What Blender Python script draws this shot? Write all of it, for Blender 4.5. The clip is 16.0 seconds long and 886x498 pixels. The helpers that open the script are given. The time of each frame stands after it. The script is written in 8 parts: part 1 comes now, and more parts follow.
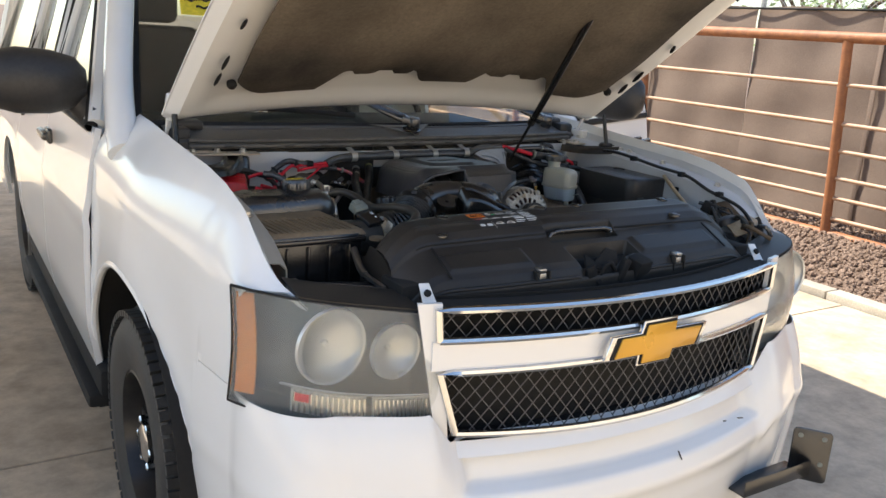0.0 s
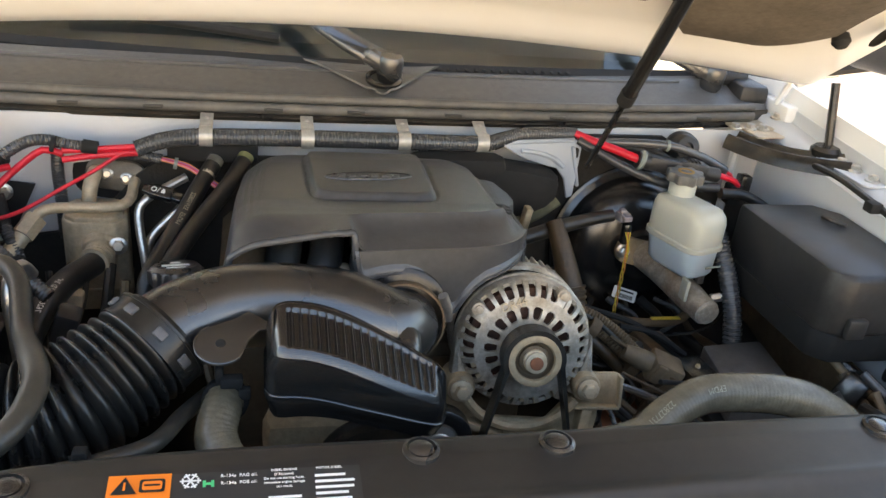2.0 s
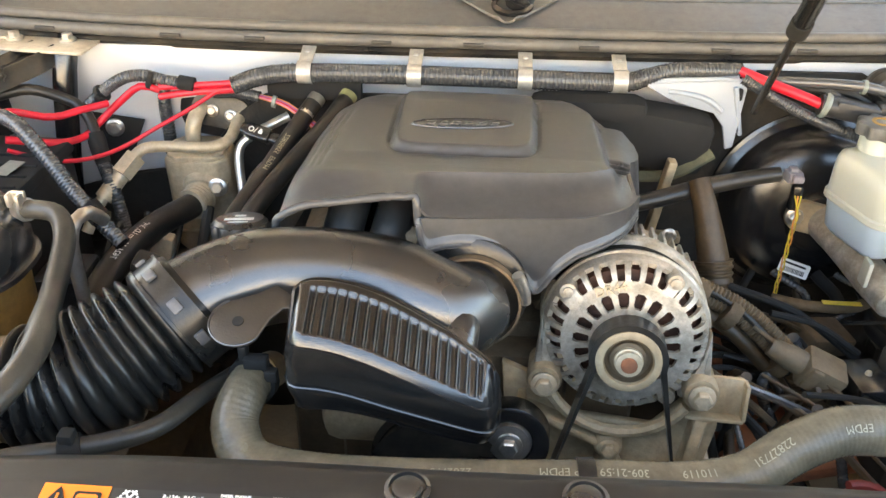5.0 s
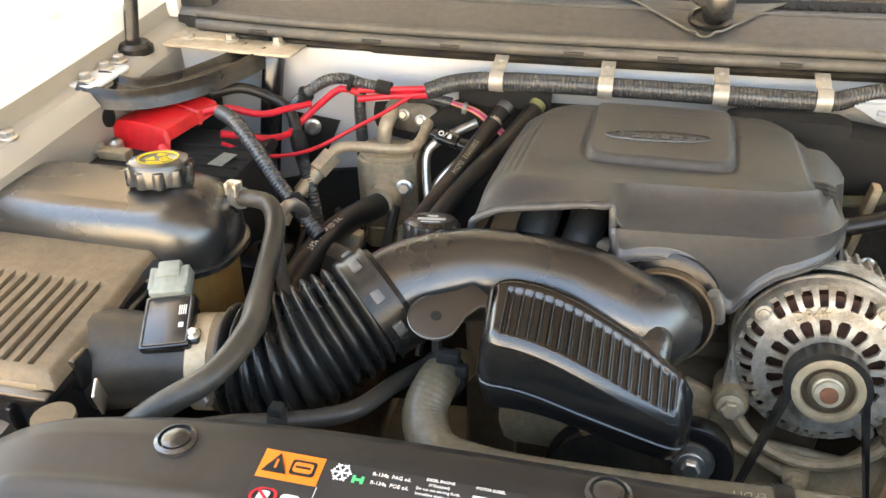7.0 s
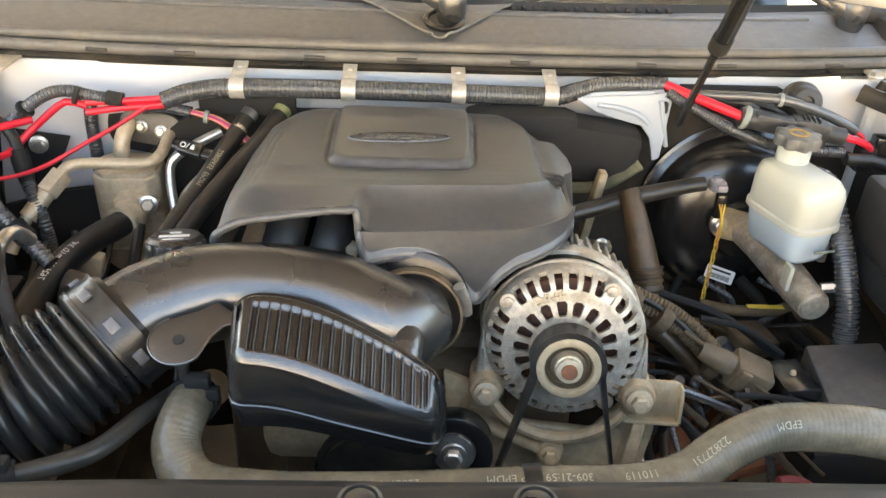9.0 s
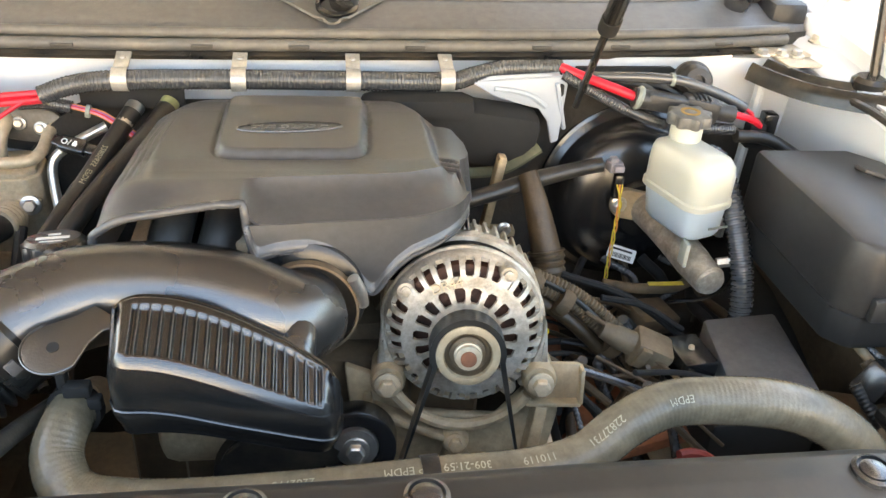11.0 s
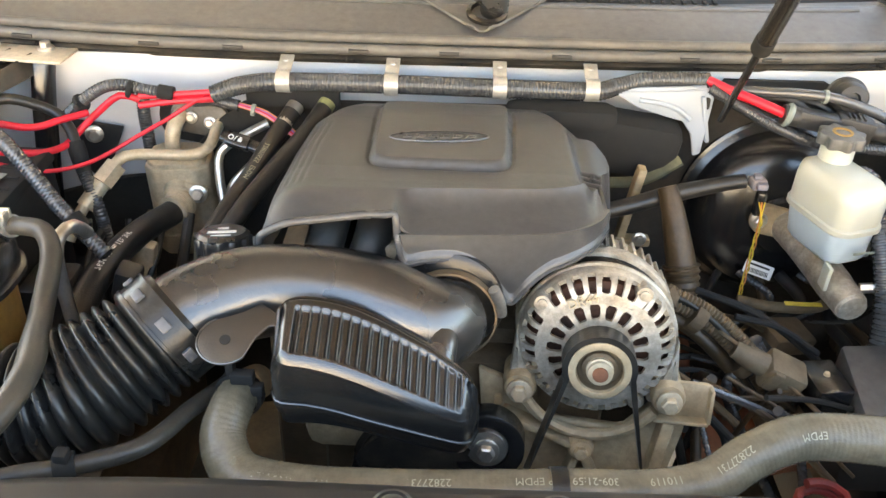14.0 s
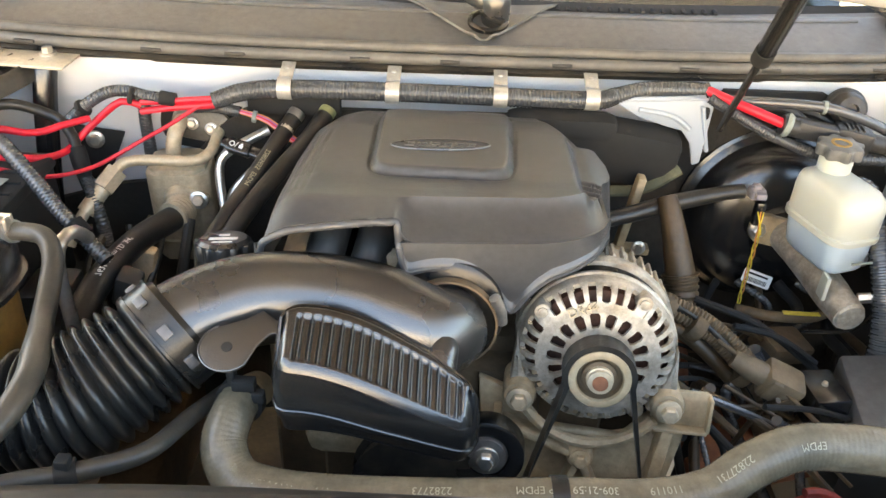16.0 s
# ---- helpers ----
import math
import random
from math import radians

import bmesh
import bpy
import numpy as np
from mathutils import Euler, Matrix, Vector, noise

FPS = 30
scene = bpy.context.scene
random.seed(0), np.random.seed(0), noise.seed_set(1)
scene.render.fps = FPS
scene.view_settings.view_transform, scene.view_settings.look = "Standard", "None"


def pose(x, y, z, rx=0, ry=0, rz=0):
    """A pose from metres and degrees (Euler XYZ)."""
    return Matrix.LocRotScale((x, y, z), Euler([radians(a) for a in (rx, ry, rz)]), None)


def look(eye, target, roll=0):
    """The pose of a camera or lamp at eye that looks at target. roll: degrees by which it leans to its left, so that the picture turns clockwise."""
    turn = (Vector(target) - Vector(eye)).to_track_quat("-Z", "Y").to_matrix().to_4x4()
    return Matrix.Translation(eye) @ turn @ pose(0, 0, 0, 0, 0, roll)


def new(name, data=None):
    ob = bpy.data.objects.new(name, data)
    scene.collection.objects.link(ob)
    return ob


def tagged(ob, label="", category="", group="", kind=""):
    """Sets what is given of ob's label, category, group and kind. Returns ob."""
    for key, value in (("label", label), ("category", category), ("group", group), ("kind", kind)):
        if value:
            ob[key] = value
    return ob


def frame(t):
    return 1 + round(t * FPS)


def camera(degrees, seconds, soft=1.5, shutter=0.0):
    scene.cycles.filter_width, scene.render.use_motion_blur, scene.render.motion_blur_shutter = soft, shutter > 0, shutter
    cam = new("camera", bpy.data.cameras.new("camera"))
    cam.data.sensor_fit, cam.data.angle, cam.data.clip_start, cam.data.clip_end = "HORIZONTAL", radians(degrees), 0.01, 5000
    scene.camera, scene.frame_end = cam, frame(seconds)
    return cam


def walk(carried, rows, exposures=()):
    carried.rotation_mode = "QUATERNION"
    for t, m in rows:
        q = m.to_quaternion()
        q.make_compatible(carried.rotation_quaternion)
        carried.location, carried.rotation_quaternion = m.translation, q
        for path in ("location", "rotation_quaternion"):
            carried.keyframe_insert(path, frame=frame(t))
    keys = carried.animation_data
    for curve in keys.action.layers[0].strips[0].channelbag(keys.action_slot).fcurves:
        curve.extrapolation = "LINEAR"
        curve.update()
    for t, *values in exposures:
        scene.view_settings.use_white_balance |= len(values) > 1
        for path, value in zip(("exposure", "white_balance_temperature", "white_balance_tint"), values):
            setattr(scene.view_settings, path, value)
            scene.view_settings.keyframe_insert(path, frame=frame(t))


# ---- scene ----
cam = camera(55.9, 16.0)
PATH = [
    (0, (-1.364, -1.332, 1.63), (-0.324, 0.299, 1.12), 3.7),
    (0.5, (-0.994, -1.033, 1.632), (0.024, 0.601, 1.09), 4.9),
    (1, (-0.659, -0.732, 1.645), (0.308, 0.923, 1.074), 6.5),
    (1.5, (-0.341, -0.484, 1.645), (0.381, 1.248, 0.952), 6.8),
    (2, (-0.175, -0.225, 1.645), (0.274, 1.523, 0.782), 6.6),
    (2.5, (-0.034, -0.105, 1.639), (0.167, 1.614, 0.637), 4.7),
    (3, (0.032, -0.062, 1.639), (0.102, 1.632, 0.578), 3.3),
    (3.2, (0.026, -0.057, 1.637), (0.066, 1.629, 0.562), 2.9),
    (5.3, (-0.012, -0.081, 1.628), (-0.132, 1.61, 0.567), 1.1),
    (5.5, (-0.02, -0.08, 1.626), (-0.184, 1.61, 0.569), 0.8),
    (6, (-0.038, -0.086, 1.627), (-0.327, 1.591, 0.577), -0.2),
    (6.5, (-0.05, -0.094, 1.629), (-0.432, 1.568, 0.584), -0.7),
    (7, (-0.05, -0.101, 1.63), (-0.462, 1.556, 0.589), -0.7),
    (7.5, (-0.047, -0.105, 1.63), (-0.403, 1.568, 0.592), -0.0),
    (8, (-0.036, -0.099, 1.629), (-0.272, 1.597, 0.595), 1.0),
    (8.5, (-0.025, -0.092, 1.631), (-0.108, 1.62, 0.601), 2.1),
    (9, (-0.016, -0.086, 1.632), (0.082, 1.625, 0.601), 3.3),
    (9.5, (0.007, -0.077, 1.628), (0.259, 1.618, 0.598), 4.2),
    (9.7, (0.015, -0.076, 1.627), (0.312, 1.612, 0.597), 4.3),
    (11.8, (0.013, -0.075, 1.628), (0.232, 1.598, 0.554), 3.5),
    (12, (0.005, -0.076, 1.632), (0.169, 1.595, 0.546), 3.0),
    (12.5, (-0.009, -0.07, 1.668), (0.062, 1.592, 0.558), 2.7),
    (13, (-0.002, -0.075, 1.682), (0.001, 1.589, 0.573), 2.2),
    (13.5, (-0.004, -0.083, 1.68), (-0.022, 1.581, 0.57), 2.0),
    (14, (-0.009, -0.085, 1.678), (-0.017, 1.58, 0.569), 2.3),
    (14.5, (-0.014, -0.084, 1.681), (-0.015, 1.582, 0.576), 2.5),
    (15, (-0.014, -0.082, 1.679), (-0.017, 1.588, 0.579), 2.5),
    (15.5, (-0.01, -0.087, 1.678), (-0.023, 1.589, 0.587), 2.3),
    (16, (-0.014, -0.086, 1.682), (-0.014, 1.586, 0.584), 2.8),
]
walk(cam, [(t, look(eye, target, roll)) for t, eye, target, roll in PATH], exposures=[(0, 1.05, 6800, 8), (0.5, 1.18, 6900, 8), (1.0, 1.5, 7100, 8), (1.5, 2.12, 7400, 8), (2.0, 2.75, 8100, 8), (3.0, 3.65, 8800, 8), (5.4, 3.78, 8800, 8), (7.0, 3.58, 9000, 8), (9.5, 3.78, 8800, 8), (13.0, 3.88, 8800, 8), (16.0, 3.82, 8800, 8)])

# ---- world and light ----
world = bpy.data.worlds.new("sky")
scene.world = world
world.use_nodes = True
SUN_EL, SUN_AZ = 56.0, 328.0  # degrees; azimuth clockwise from +y
wn = world.node_tree.nodes
sky = wn.new("ShaderNodeTexSky")
sky.sky_type = "NISHITA"
sky.sun_disc = False
sky.sun_elevation, sky.sun_rotation = radians(SUN_EL), radians(SUN_AZ)
world.node_tree.links.new(sky.outputs[0], wn["Background"].inputs[0])
wn["Background"].inputs[1].default_value = 0.15
sun_way = Vector((math.sin(radians(SUN_AZ)) * math.cos(radians(SUN_EL)), math.cos(radians(SUN_AZ)) * math.cos(radians(SUN_EL)), math.sin(radians(SUN_EL))))
sun_data = bpy.data.lights.new("sun", "SUN")
sun_data.energy, sun_data.angle, sun_data.color = 5.0, radians(0.5), (1.0, 0.95, 0.87)
sun = new("sun", sun_data)
sun.matrix_world = look(sun_way * 30, (0, 0, 0))


# ---- materials ----
def mat(name, base, rough=0.5, metal=0.0, other=None, amount=0.4, scale=18.0, bump=0.0, bump_scale=300.0, coat=0.0, spread=0.0, trans=0.0, ior=1.45, alpha=1.0, sss=0.0, grit=0.22, grit_scale=90.0):
    """A surface: base colour, worn or dusted towards a second colour in patches, with fine relief."""
    m = bpy.data.materials.new(name)
    m.use_nodes = True
    nt = m.node_tree
    n, l = nt.nodes, nt.links
    p = n["Principled BSDF"]
    p.inputs["Roughness"].default_value = rough
    p.inputs["Metallic"].default_value = metal
    p.inputs["Coat Weight"].default_value = coat
    p.inputs["Coat Roughness"].default_value = 0.06
    p.inputs["Transmission Weight"].default_value = trans
    p.inputs["IOR"].default_value = ior
    p.inputs["Alpha"].default_value = alpha
    if sss:
        p.inputs["Subsurface Weight"].default_value = sss
        p.inputs["Subsurface Radius"].default_value = (0.02, 0.018, 0.012)
    tc = n.new("ShaderNodeTexCoord")
    big = n.new("ShaderNodeTexNoise")
    big.inputs["Scale"].default_value, big.inputs["Detail"].default_value = scale, 6.0
    l.new(tc.outputs["Object"], big.inputs["Vector"])
    ramp = n.new("ShaderNodeValToRGB")
    ramp.color_ramp.elements[0].position, ramp.color_ramp.elements[1].position = 0.35, 0.72
    l.new(big.outputs[0], ramp.inputs[0])
    fac = n.new("ShaderNodeMath")
    fac.operation = "MULTIPLY"
    fac.inputs[1].default_value = amount
    l.new(ramp.outputs[0], fac.inputs[0])
    mix = n.new("ShaderNodeMix")
    mix.data_type = "RGBA"
    mix.inputs[6].default_value = (*base, 1)
    mix.inputs[7].default_value = (*(other or [c * 0.75 for c in base]), 1)
    l.new(fac.outputs[0], mix.inputs[0])
    out = mix.outputs[2]
    if grit:
        # fine specks of dust and scuffing
        speck = n.new("ShaderNodeTexNoise")
        speck.inputs["Scale"].default_value, speck.inputs["Detail"].default_value, speck.inputs["Roughness"].default_value = grit_scale, 8.0, 0.7
        l.new(tc.outputs["Object"], speck.inputs["Vector"])
        sr = n.new("ShaderNodeMapRange")
        sr.inputs[1].default_value, sr.inputs[2].default_value = 0.30, 0.72
        sr.inputs[3].default_value, sr.inputs[4].default_value = 1 - grit, 1 + grit
        l.new(speck.outputs[0], sr.inputs[0])
        gv = n.new("ShaderNodeHueSaturation")
        l.new(sr.outputs[0], gv.inputs["Value"])
        l.new(out, gv.inputs["Color"])
        out = gv.outputs[0]
    if spread:
        info = n.new("ShaderNodeObjectInfo")
        hsv = n.new("ShaderNodeHueSaturation")
        mr = n.new("ShaderNodeMapRange")
        mr.inputs[3].default_value, mr.inputs[4].default_value = 1 - spread, 1 + spread
        l.new(info.outputs["Random"], mr.inputs[0])
        l.new(mr.outputs[0], hsv.inputs["Value"])
        l.new(out, hsv.inputs["Color"])
        out = hsv.outputs[0]
    l.new(out, p.inputs["Base Color"])
    rr = n.new("ShaderNodeMapRange")
    rr.inputs[3].default_value, rr.inputs[4].default_value = max(0.02, rough * 0.85), min(1, rough * 1.25)
    l.new(big.outputs[0], rr.inputs[0])
    l.new(rr.outputs[0], p.inputs["Roughness"])
    if bump:
        fine = n.new("ShaderNodeTexNoise")
        fine.inputs["Scale"].default_value, fine.inputs["Detail"].default_value = bump_scale, 3.0
        l.new(tc.outputs["Object"], fine.inputs["Vector"])
        b = n.new("ShaderNodeBump")
        b.inputs["Strength"].default_value, b.inputs["Distance"].default_value = bump, 0.002
        l.new(fine.outputs[0], b.inputs["Height"])
        l.new(b.outputs[0], p.inputs["Normal"])
    return m


DUST = (0.30, 0.235, 0.16)
WHITE = mat("white car paint", (0.80, 0.80, 0.785), 0.22, other=(0.73, 0.71, 0.66), amount=0.35, scale=3.0, coat=0.6, grit=0.0)
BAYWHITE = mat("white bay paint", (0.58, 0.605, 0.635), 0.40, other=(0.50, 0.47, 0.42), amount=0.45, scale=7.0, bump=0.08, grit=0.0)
PLASTIC = mat("grained black plastic", (0.022, 0.022, 0.023), 0.38, other=(0.058, 0.051, 0.042), amount=0.5, scale=9.0, bump=0.22, bump_scale=900)
COVERGREY = mat("charcoal moulded plastic", (0.042, 0.043, 0.046), 0.33, other=(0.062, 0.061, 0.059), amount=0.6, scale=10.0, bump=0.2, bump_scale=1100, ior=1.65)
SHROUD = mat("dusty dark grey plastic", (0.020, 0.0182, 0.0165), 0.42, other=(0.056, 0.047, 0.036), amount=0.55, scale=5.0, bump=0.06, bump_scale=900, ior=1.42, grit=0.12)
GLOSSBLACK = mat("smooth black plastic", (0.0075, 0.0075, 0.0083), 0.23, other=(0.03, 0.028, 0.024), amount=0.4, scale=14.0, bump=0.05, bump_scale=260, ior=1.75)
# Light grey; on the collar tabs its tone stands in for their glint
TABGREY = mat("light grey plastic", (0.09, 0.09, 0.095), 0.4, amount=0.3)
COWLGREY = mat("sun-faded grey cowl plastic", (0.085, 0.084, 0.083), 0.42, other=(0.125, 0.12, 0.112), amount=0.6, scale=7.0, bump=0.25, bump_scale=900)
SATIN = mat("satin black plastic", (0.017, 0.017, 0.0175), 0.26, other=(0.034, 0.031, 0.027), amount=0.5, scale=9.0, bump=0.10, bump_scale=420, ior=1.9)
RUBBER = mat("black rubber hose", (0.011, 0.0108, 0.0105), 0.33, other=(0.055, 0.048, 0.038), amount=0.5, scale=22.0, bump=0.2, bump_scale=400)
DUSTHOSE = mat("dusty rubber hose", (0.125, 0.105, 0.073), 0.24, other=(0.22, 0.18, 0.12), amount=0.6, scale=20.0, bump=0.15, bump_scale=500)
LOOM = mat("corrugated loom plastic", (0.050, 0.052, 0.056), 0.24, other=(0.072, 0.069, 0.064), amount=0.4, scale=30.0, grit=0.0, ior=1.7)
DUSTYBLACK = mat("dust-covered black plastic", (0.115, 0.085, 0.054), 0.6, other=(0.245, 0.18, 0.108), amount=0.85, scale=7.0, bump=0.2)
DARKMETAL = mat("dark painted steel", (0.013, 0.013, 0.013), 0.24, other=(0.085, 0.066, 0.045), amount=0.45, scale=16.0, bump=0.1)
ALU = mat("cast aluminium", (0.55, 0.50, 0.425), 0.44, 0.55, other=(0.26, 0.205, 0.14), amount=0.75, scale=34.0, bump=0.35, bump_scale=420, grit=0.3, grit_scale=140.0)
DIRTALU = mat("dirty cast aluminium", (0.47, 0.365, 0.235), 0.55, 0.15, other=(0.26, 0.185, 0.105), amount=0.8, scale=20.0, bump=0.35, bump_scale=300)
STEEL = mat("zinc plated steel", (0.62, 0.6, 0.56), 0.3, 0.9, other=(0.4, 0.34, 0.27), amount=0.5, scale=40.0)
BRASSY = mat("dusty bare aluminium", (0.56, 0.465, 0.335), 0.42, 0.3, other=(0.40, 0.30, 0.18), amount=0.6, scale=30.0)
RUST = mat("rusty steel", (0.28, 0.1, 0.045), 0.75, other=(0.12, 0.05, 0.03), amount=0.7, scale=30.0, bump=0.3, bump_scale=200)
CHROME = mat("chrome", (0.72, 0.72, 0.72), 0.12, 1.0, other=(0.6, 0.58, 0.54), amount=0.4, scale=20.0, grit=0.0)
GRIME = mat("grimy engine metal", (0.078, 0.054, 0.032), 0.65, 0.1, other=(0.18, 0.12, 0.068), amount=0.8, scale=14.0, bump=0.5, bump_scale=120)
BLACK = mat("matt black", (0.008, 0.008, 0.008), 0.8, other=(0.02, 0.018, 0.015), amount=0.5, scale=12.0)
RED = mat("red plastic", (0.55, 0.012, 0.018), 0.35, other=(0.42, 0.02, 0.02), amount=0.4, scale=15.0)
WIRE_RED = mat("red cable jacket", (0.6, 0.01, 0.03), 0.4, other=(0.45, 0.02, 0.03), amount=0.4, scale=40.0)
WIRE_PINK = mat("pink cable jacket", (0.6, 0.22, 0.3), 0.5)
WIRE_PURPLE = mat("purple cable jacket", (0.28, 0.10, 0.30), 0.5)
WIRE_ORANGE = mat("orange cable jacket", (0.62, 0.22, 0.06), 0.5)
WIRE_YEL = mat("yellow cable jacket", (0.6, 0.42, 0.05), 0.5)
GREENISH = mat("yellow-green plastic", (0.27, 0.26, 0.11), 0.4, other=(0.20, 0.18, 0.09), amount=0.5)
AMBERTANK = mat("amber stained translucent plastic", (0.42, 0.26, 0.09), 0.35, other=(0.30, 0.17, 0.05), amount=0.6, scale=12.0, sss=0.25)
MILKY = mat("milky translucent plastic", (0.47, 0.475, 0.415), 0.30, other=(0.46, 0.43, 0.31), amount=0.5, scale=9.0, sss=0.4, grit=0.0)
BLUEMILK = mat("fluid-filled milky plastic", (0.40, 0.49, 0.55), 0.32, other=(0.50, 0.56, 0.57), amount=0.5, scale=10.0, sss=0.4, grit=0.0)
PALEGREY = mat("pale grey connector plastic", (0.20, 0.22, 0.195), 0.4)
YELLOW = mat("yellow print", (0.75, 0.55, 0.03), 0.5)
ORANGE = mat("orange label", (0.85, 0.2, 0.02), 0.5, amount=0.2, grit=0.0)
PRINT = mat("white label print", (0.75, 0.75, 0.72), 0.6, amount=0.2, grit=0.0)
PRINTRED = mat("red label print", (0.7, 0.02, 0.03), 0.6, amount=0.2)
PRINTGREEN = mat("green label print", (0.05, 0.5, 0.18), 0.6, amount=0.2)
HOSEPRINT = mat("worn pale hose print", (0.37, 0.34, 0.24), 0.7, other=(0.24, 0.21, 0.15), amount=0.7, scale=60.0, grit=0.0)
LABELBLACK = mat("black label film", (0.034, 0.033, 0.032), 0.33, amount=0.2, grit=0.0)
LINER = mat("felt hood liner", (0.032, 0.027, 0.022), 0.95, other=(0.20, 0.165, 0.125), amount=0.8, scale=2.6, bump=0.6, bump_scale=120)
REFLECTOR = mat("satin reflector", (0.62, 0.63, 0.62), 0.28, 0.5, other=(0.48, 0.48, 0.45), amount=0.4, scale=12.0, grit=0.0)
GOLD = mat("gold badge", (0.62, 0.33, 0.03), 0.28, 0.35, other=(0.52, 0.26, 0.02), amount=0.4, scale=12.0, coat=0.5, grit=0.0)
LENS = mat("hazed clear lens", (0.94, 0.95, 0.93), 0.20, trans=0.93, ior=1.3, other=(0.84, 0.83, 0.76), amount=0.5, scale=14.0, grit=0.0)
LAMPGREY = mat("headlamp housing grey", (0.085, 0.095, 0.095), 0.3, other=(0.15, 0.155, 0.14), amount=0.5, scale=9.0)
AMBER = mat("amber reflector", (0.78, 0.25, 0.03), 0.3, amount=0.3)
GLASS = mat("tinted window glass", (0.80, 0.85, 0.80), 0.02, trans=1.0, ior=1.45, amount=0.05, grit=0.0)
TYRE = mat("tyre rubber", (0.030, 0.030, 0.030), 0.6, other=(0.075, 0.068, 0.058), amount=0.5, scale=14.0, bump=0.2, bump_scale=200)
WHEELBLACK = mat("black painted wheel", (0.014, 0.014, 0.015), 0.3, other=(0.05, 0.045, 0.04), amount=0.4)
CLOTH = mat("dark interior cloth", (0.03, 0.028, 0.026), 0.9, amount=0.4)
CONCRETE = mat("stained concrete", (0.53, 0.435, 0.325), 0.85, other=(0.34, 0.262, 0.18), amount=0.85, scale=1.3, bump=0.35, bump_scale=60, grit=0.3, grit_scale=7.0)
KERB = mat("concrete kerb", (0.42, 0.38, 0.32), 0.85, other=(0.32, 0.28, 0.22), amount=0.6, scale=5.0, bump=0.3, bump_scale=70)
EARTH = mat("dry gravel bed", (0.15, 0.10, 0.072), 0.95, other=(0.10, 0.066, 0.048), amount=0.7, scale=12.0, bump=0.6, bump_scale=80)
STONE = mat("reddish gravel", (0.24, 0.165, 0.122), 0.9, other=(0.13, 0.088, 0.066), amount=0.8, scale=9.0, bump=0.3)
PIPE = mat("rusted fence pipe", (0.34, 0.135, 0.055), 0.55, other=(0.2, 0.08, 0.04), amount=0.8, scale=12.0, bump=0.3, bump_scale=160)
SCREEN = mat("brown privacy fabric", (0.175, 0.125, 0.096), 0.85, other=(0.225, 0.168, 0.132), amount=0.7, scale=2.2, bump=0.35, bump_scale=130)
WIREMESH = mat("galvanised wire", (0.5, 0.5, 0.48), 0.45, 0.8)
ROOFMAT = mat("painted canopy deck", (0.62, 0.6, 0.56), 0.6, other=(0.5, 0.48, 0.44), amount=0.5, scale=2.0)
STUCCO = mat("tan stucco", (0.66, 0.585, 0.49), 0.9, other=(0.56, 0.49, 0.40), amount=0.6, scale=2.0, bump=0.4, bump_scale=60)
LEAF = mat("leaf green", (0.09, 0.16, 0.035), 0.6, other=(0.16, 0.2, 0.05), amount=0.7, scale=5.0)
BARK = mat("bark", (0.16, 0.11, 0.07), 0.9, bump=0.5, bump_scale=60)
INSUL = mat("black felt insulation", (0.016, 0.015, 0.014), 0.95, other=(0.05, 0.042, 0.032), amount=0.6, scale=8.0, bump=0.5, bump_scale=150)
GLOSSCOVER = mat("smooth charcoal plastic", (0.06, 0.06, 0.062), 0.25, amount=0.3)
COPPER = mat("dark copper windings", (0.09, 0.035, 0.02), 0.5, 0.3, other=(0.02, 0.012, 0.01), amount=0.8, scale=60.0, bump=0.5, bump_scale=250)
STRAP = mat("bare aluminium strap", (0.46, 0.45, 0.42), 0.45, 0.6, other=(0.34, 0.32, 0.28), amount=0.4, scale=30.0)
PLUGGREY = mat("grey connector plastic", (0.19, 0.18, 0.19), 0.5, other=(0.26, 0.17, 0.18), amount=0.4)
BOOT = mat("dusty brown rubber", (0.044, 0.028, 0.014), 0.45, other=(0.10, 0.064, 0.033), amount=0.6, scale=14.0, bump=0.3, bump_scale=200)
TANPLATE = mat("dusty galvanised steel", (0.55, 0.48, 0.38), 0.5, 0.3, other=(0.36, 0.28, 0.19), amount=0.6, scale=14.0, bump=0.2, bump_scale=200)
BELLOWS = mat("matt black rubber bellows", (0.013, 0.0128, 0.0125), 0.27, other=(0.032, 0.029, 0.024), amount=0.5, scale=12.0, bump=0.08, bump_scale=400)
SEAL = mat("dusty grey weatherstrip", (0.085, 0.083, 0.08), 0.4, other=(0.17, 0.155, 0.13), amount=0.6, scale=16.0, bump=0.15, bump_scale=300)
HOSE = mat("dark hose rubber", (0.034, 0.0315, 0.0275), 0.36, other=(0.075, 0.065, 0.05), amount=0.6, scale=16.0, bump=0.15, bump_scale=500)
# White inner panel darkened in its colour for the shade on it
APRON = mat("shade-toned dusty white panel", (0.34, 0.315, 0.27), 0.5, other=(0.25, 0.225, 0.18), amount=0.6, scale=4.0, bump=0.1, grit=0.0)
TAPE = mat("brown cloth tape", (0.125, 0.082, 0.043), 0.7, other=(0.055, 0.037, 0.022), amount=0.7, scale=25.0, bump=0.4, bump_scale=300)
OLIVE = mat("dusty olive foam", (0.115, 0.108, 0.060), 0.7, other=(0.075, 0.065, 0.04), amount=0.6, scale=30.0, bump=0.3, bump_scale=300)
# White steel with its bluish shade put into the colour
PLATEWHITE = mat("shade-toned white pressed steel", (0.31, 0.35, 0.40), 0.35, other=(0.26, 0.275, 0.28), amount=0.5, scale=12.0, grit=0.0)
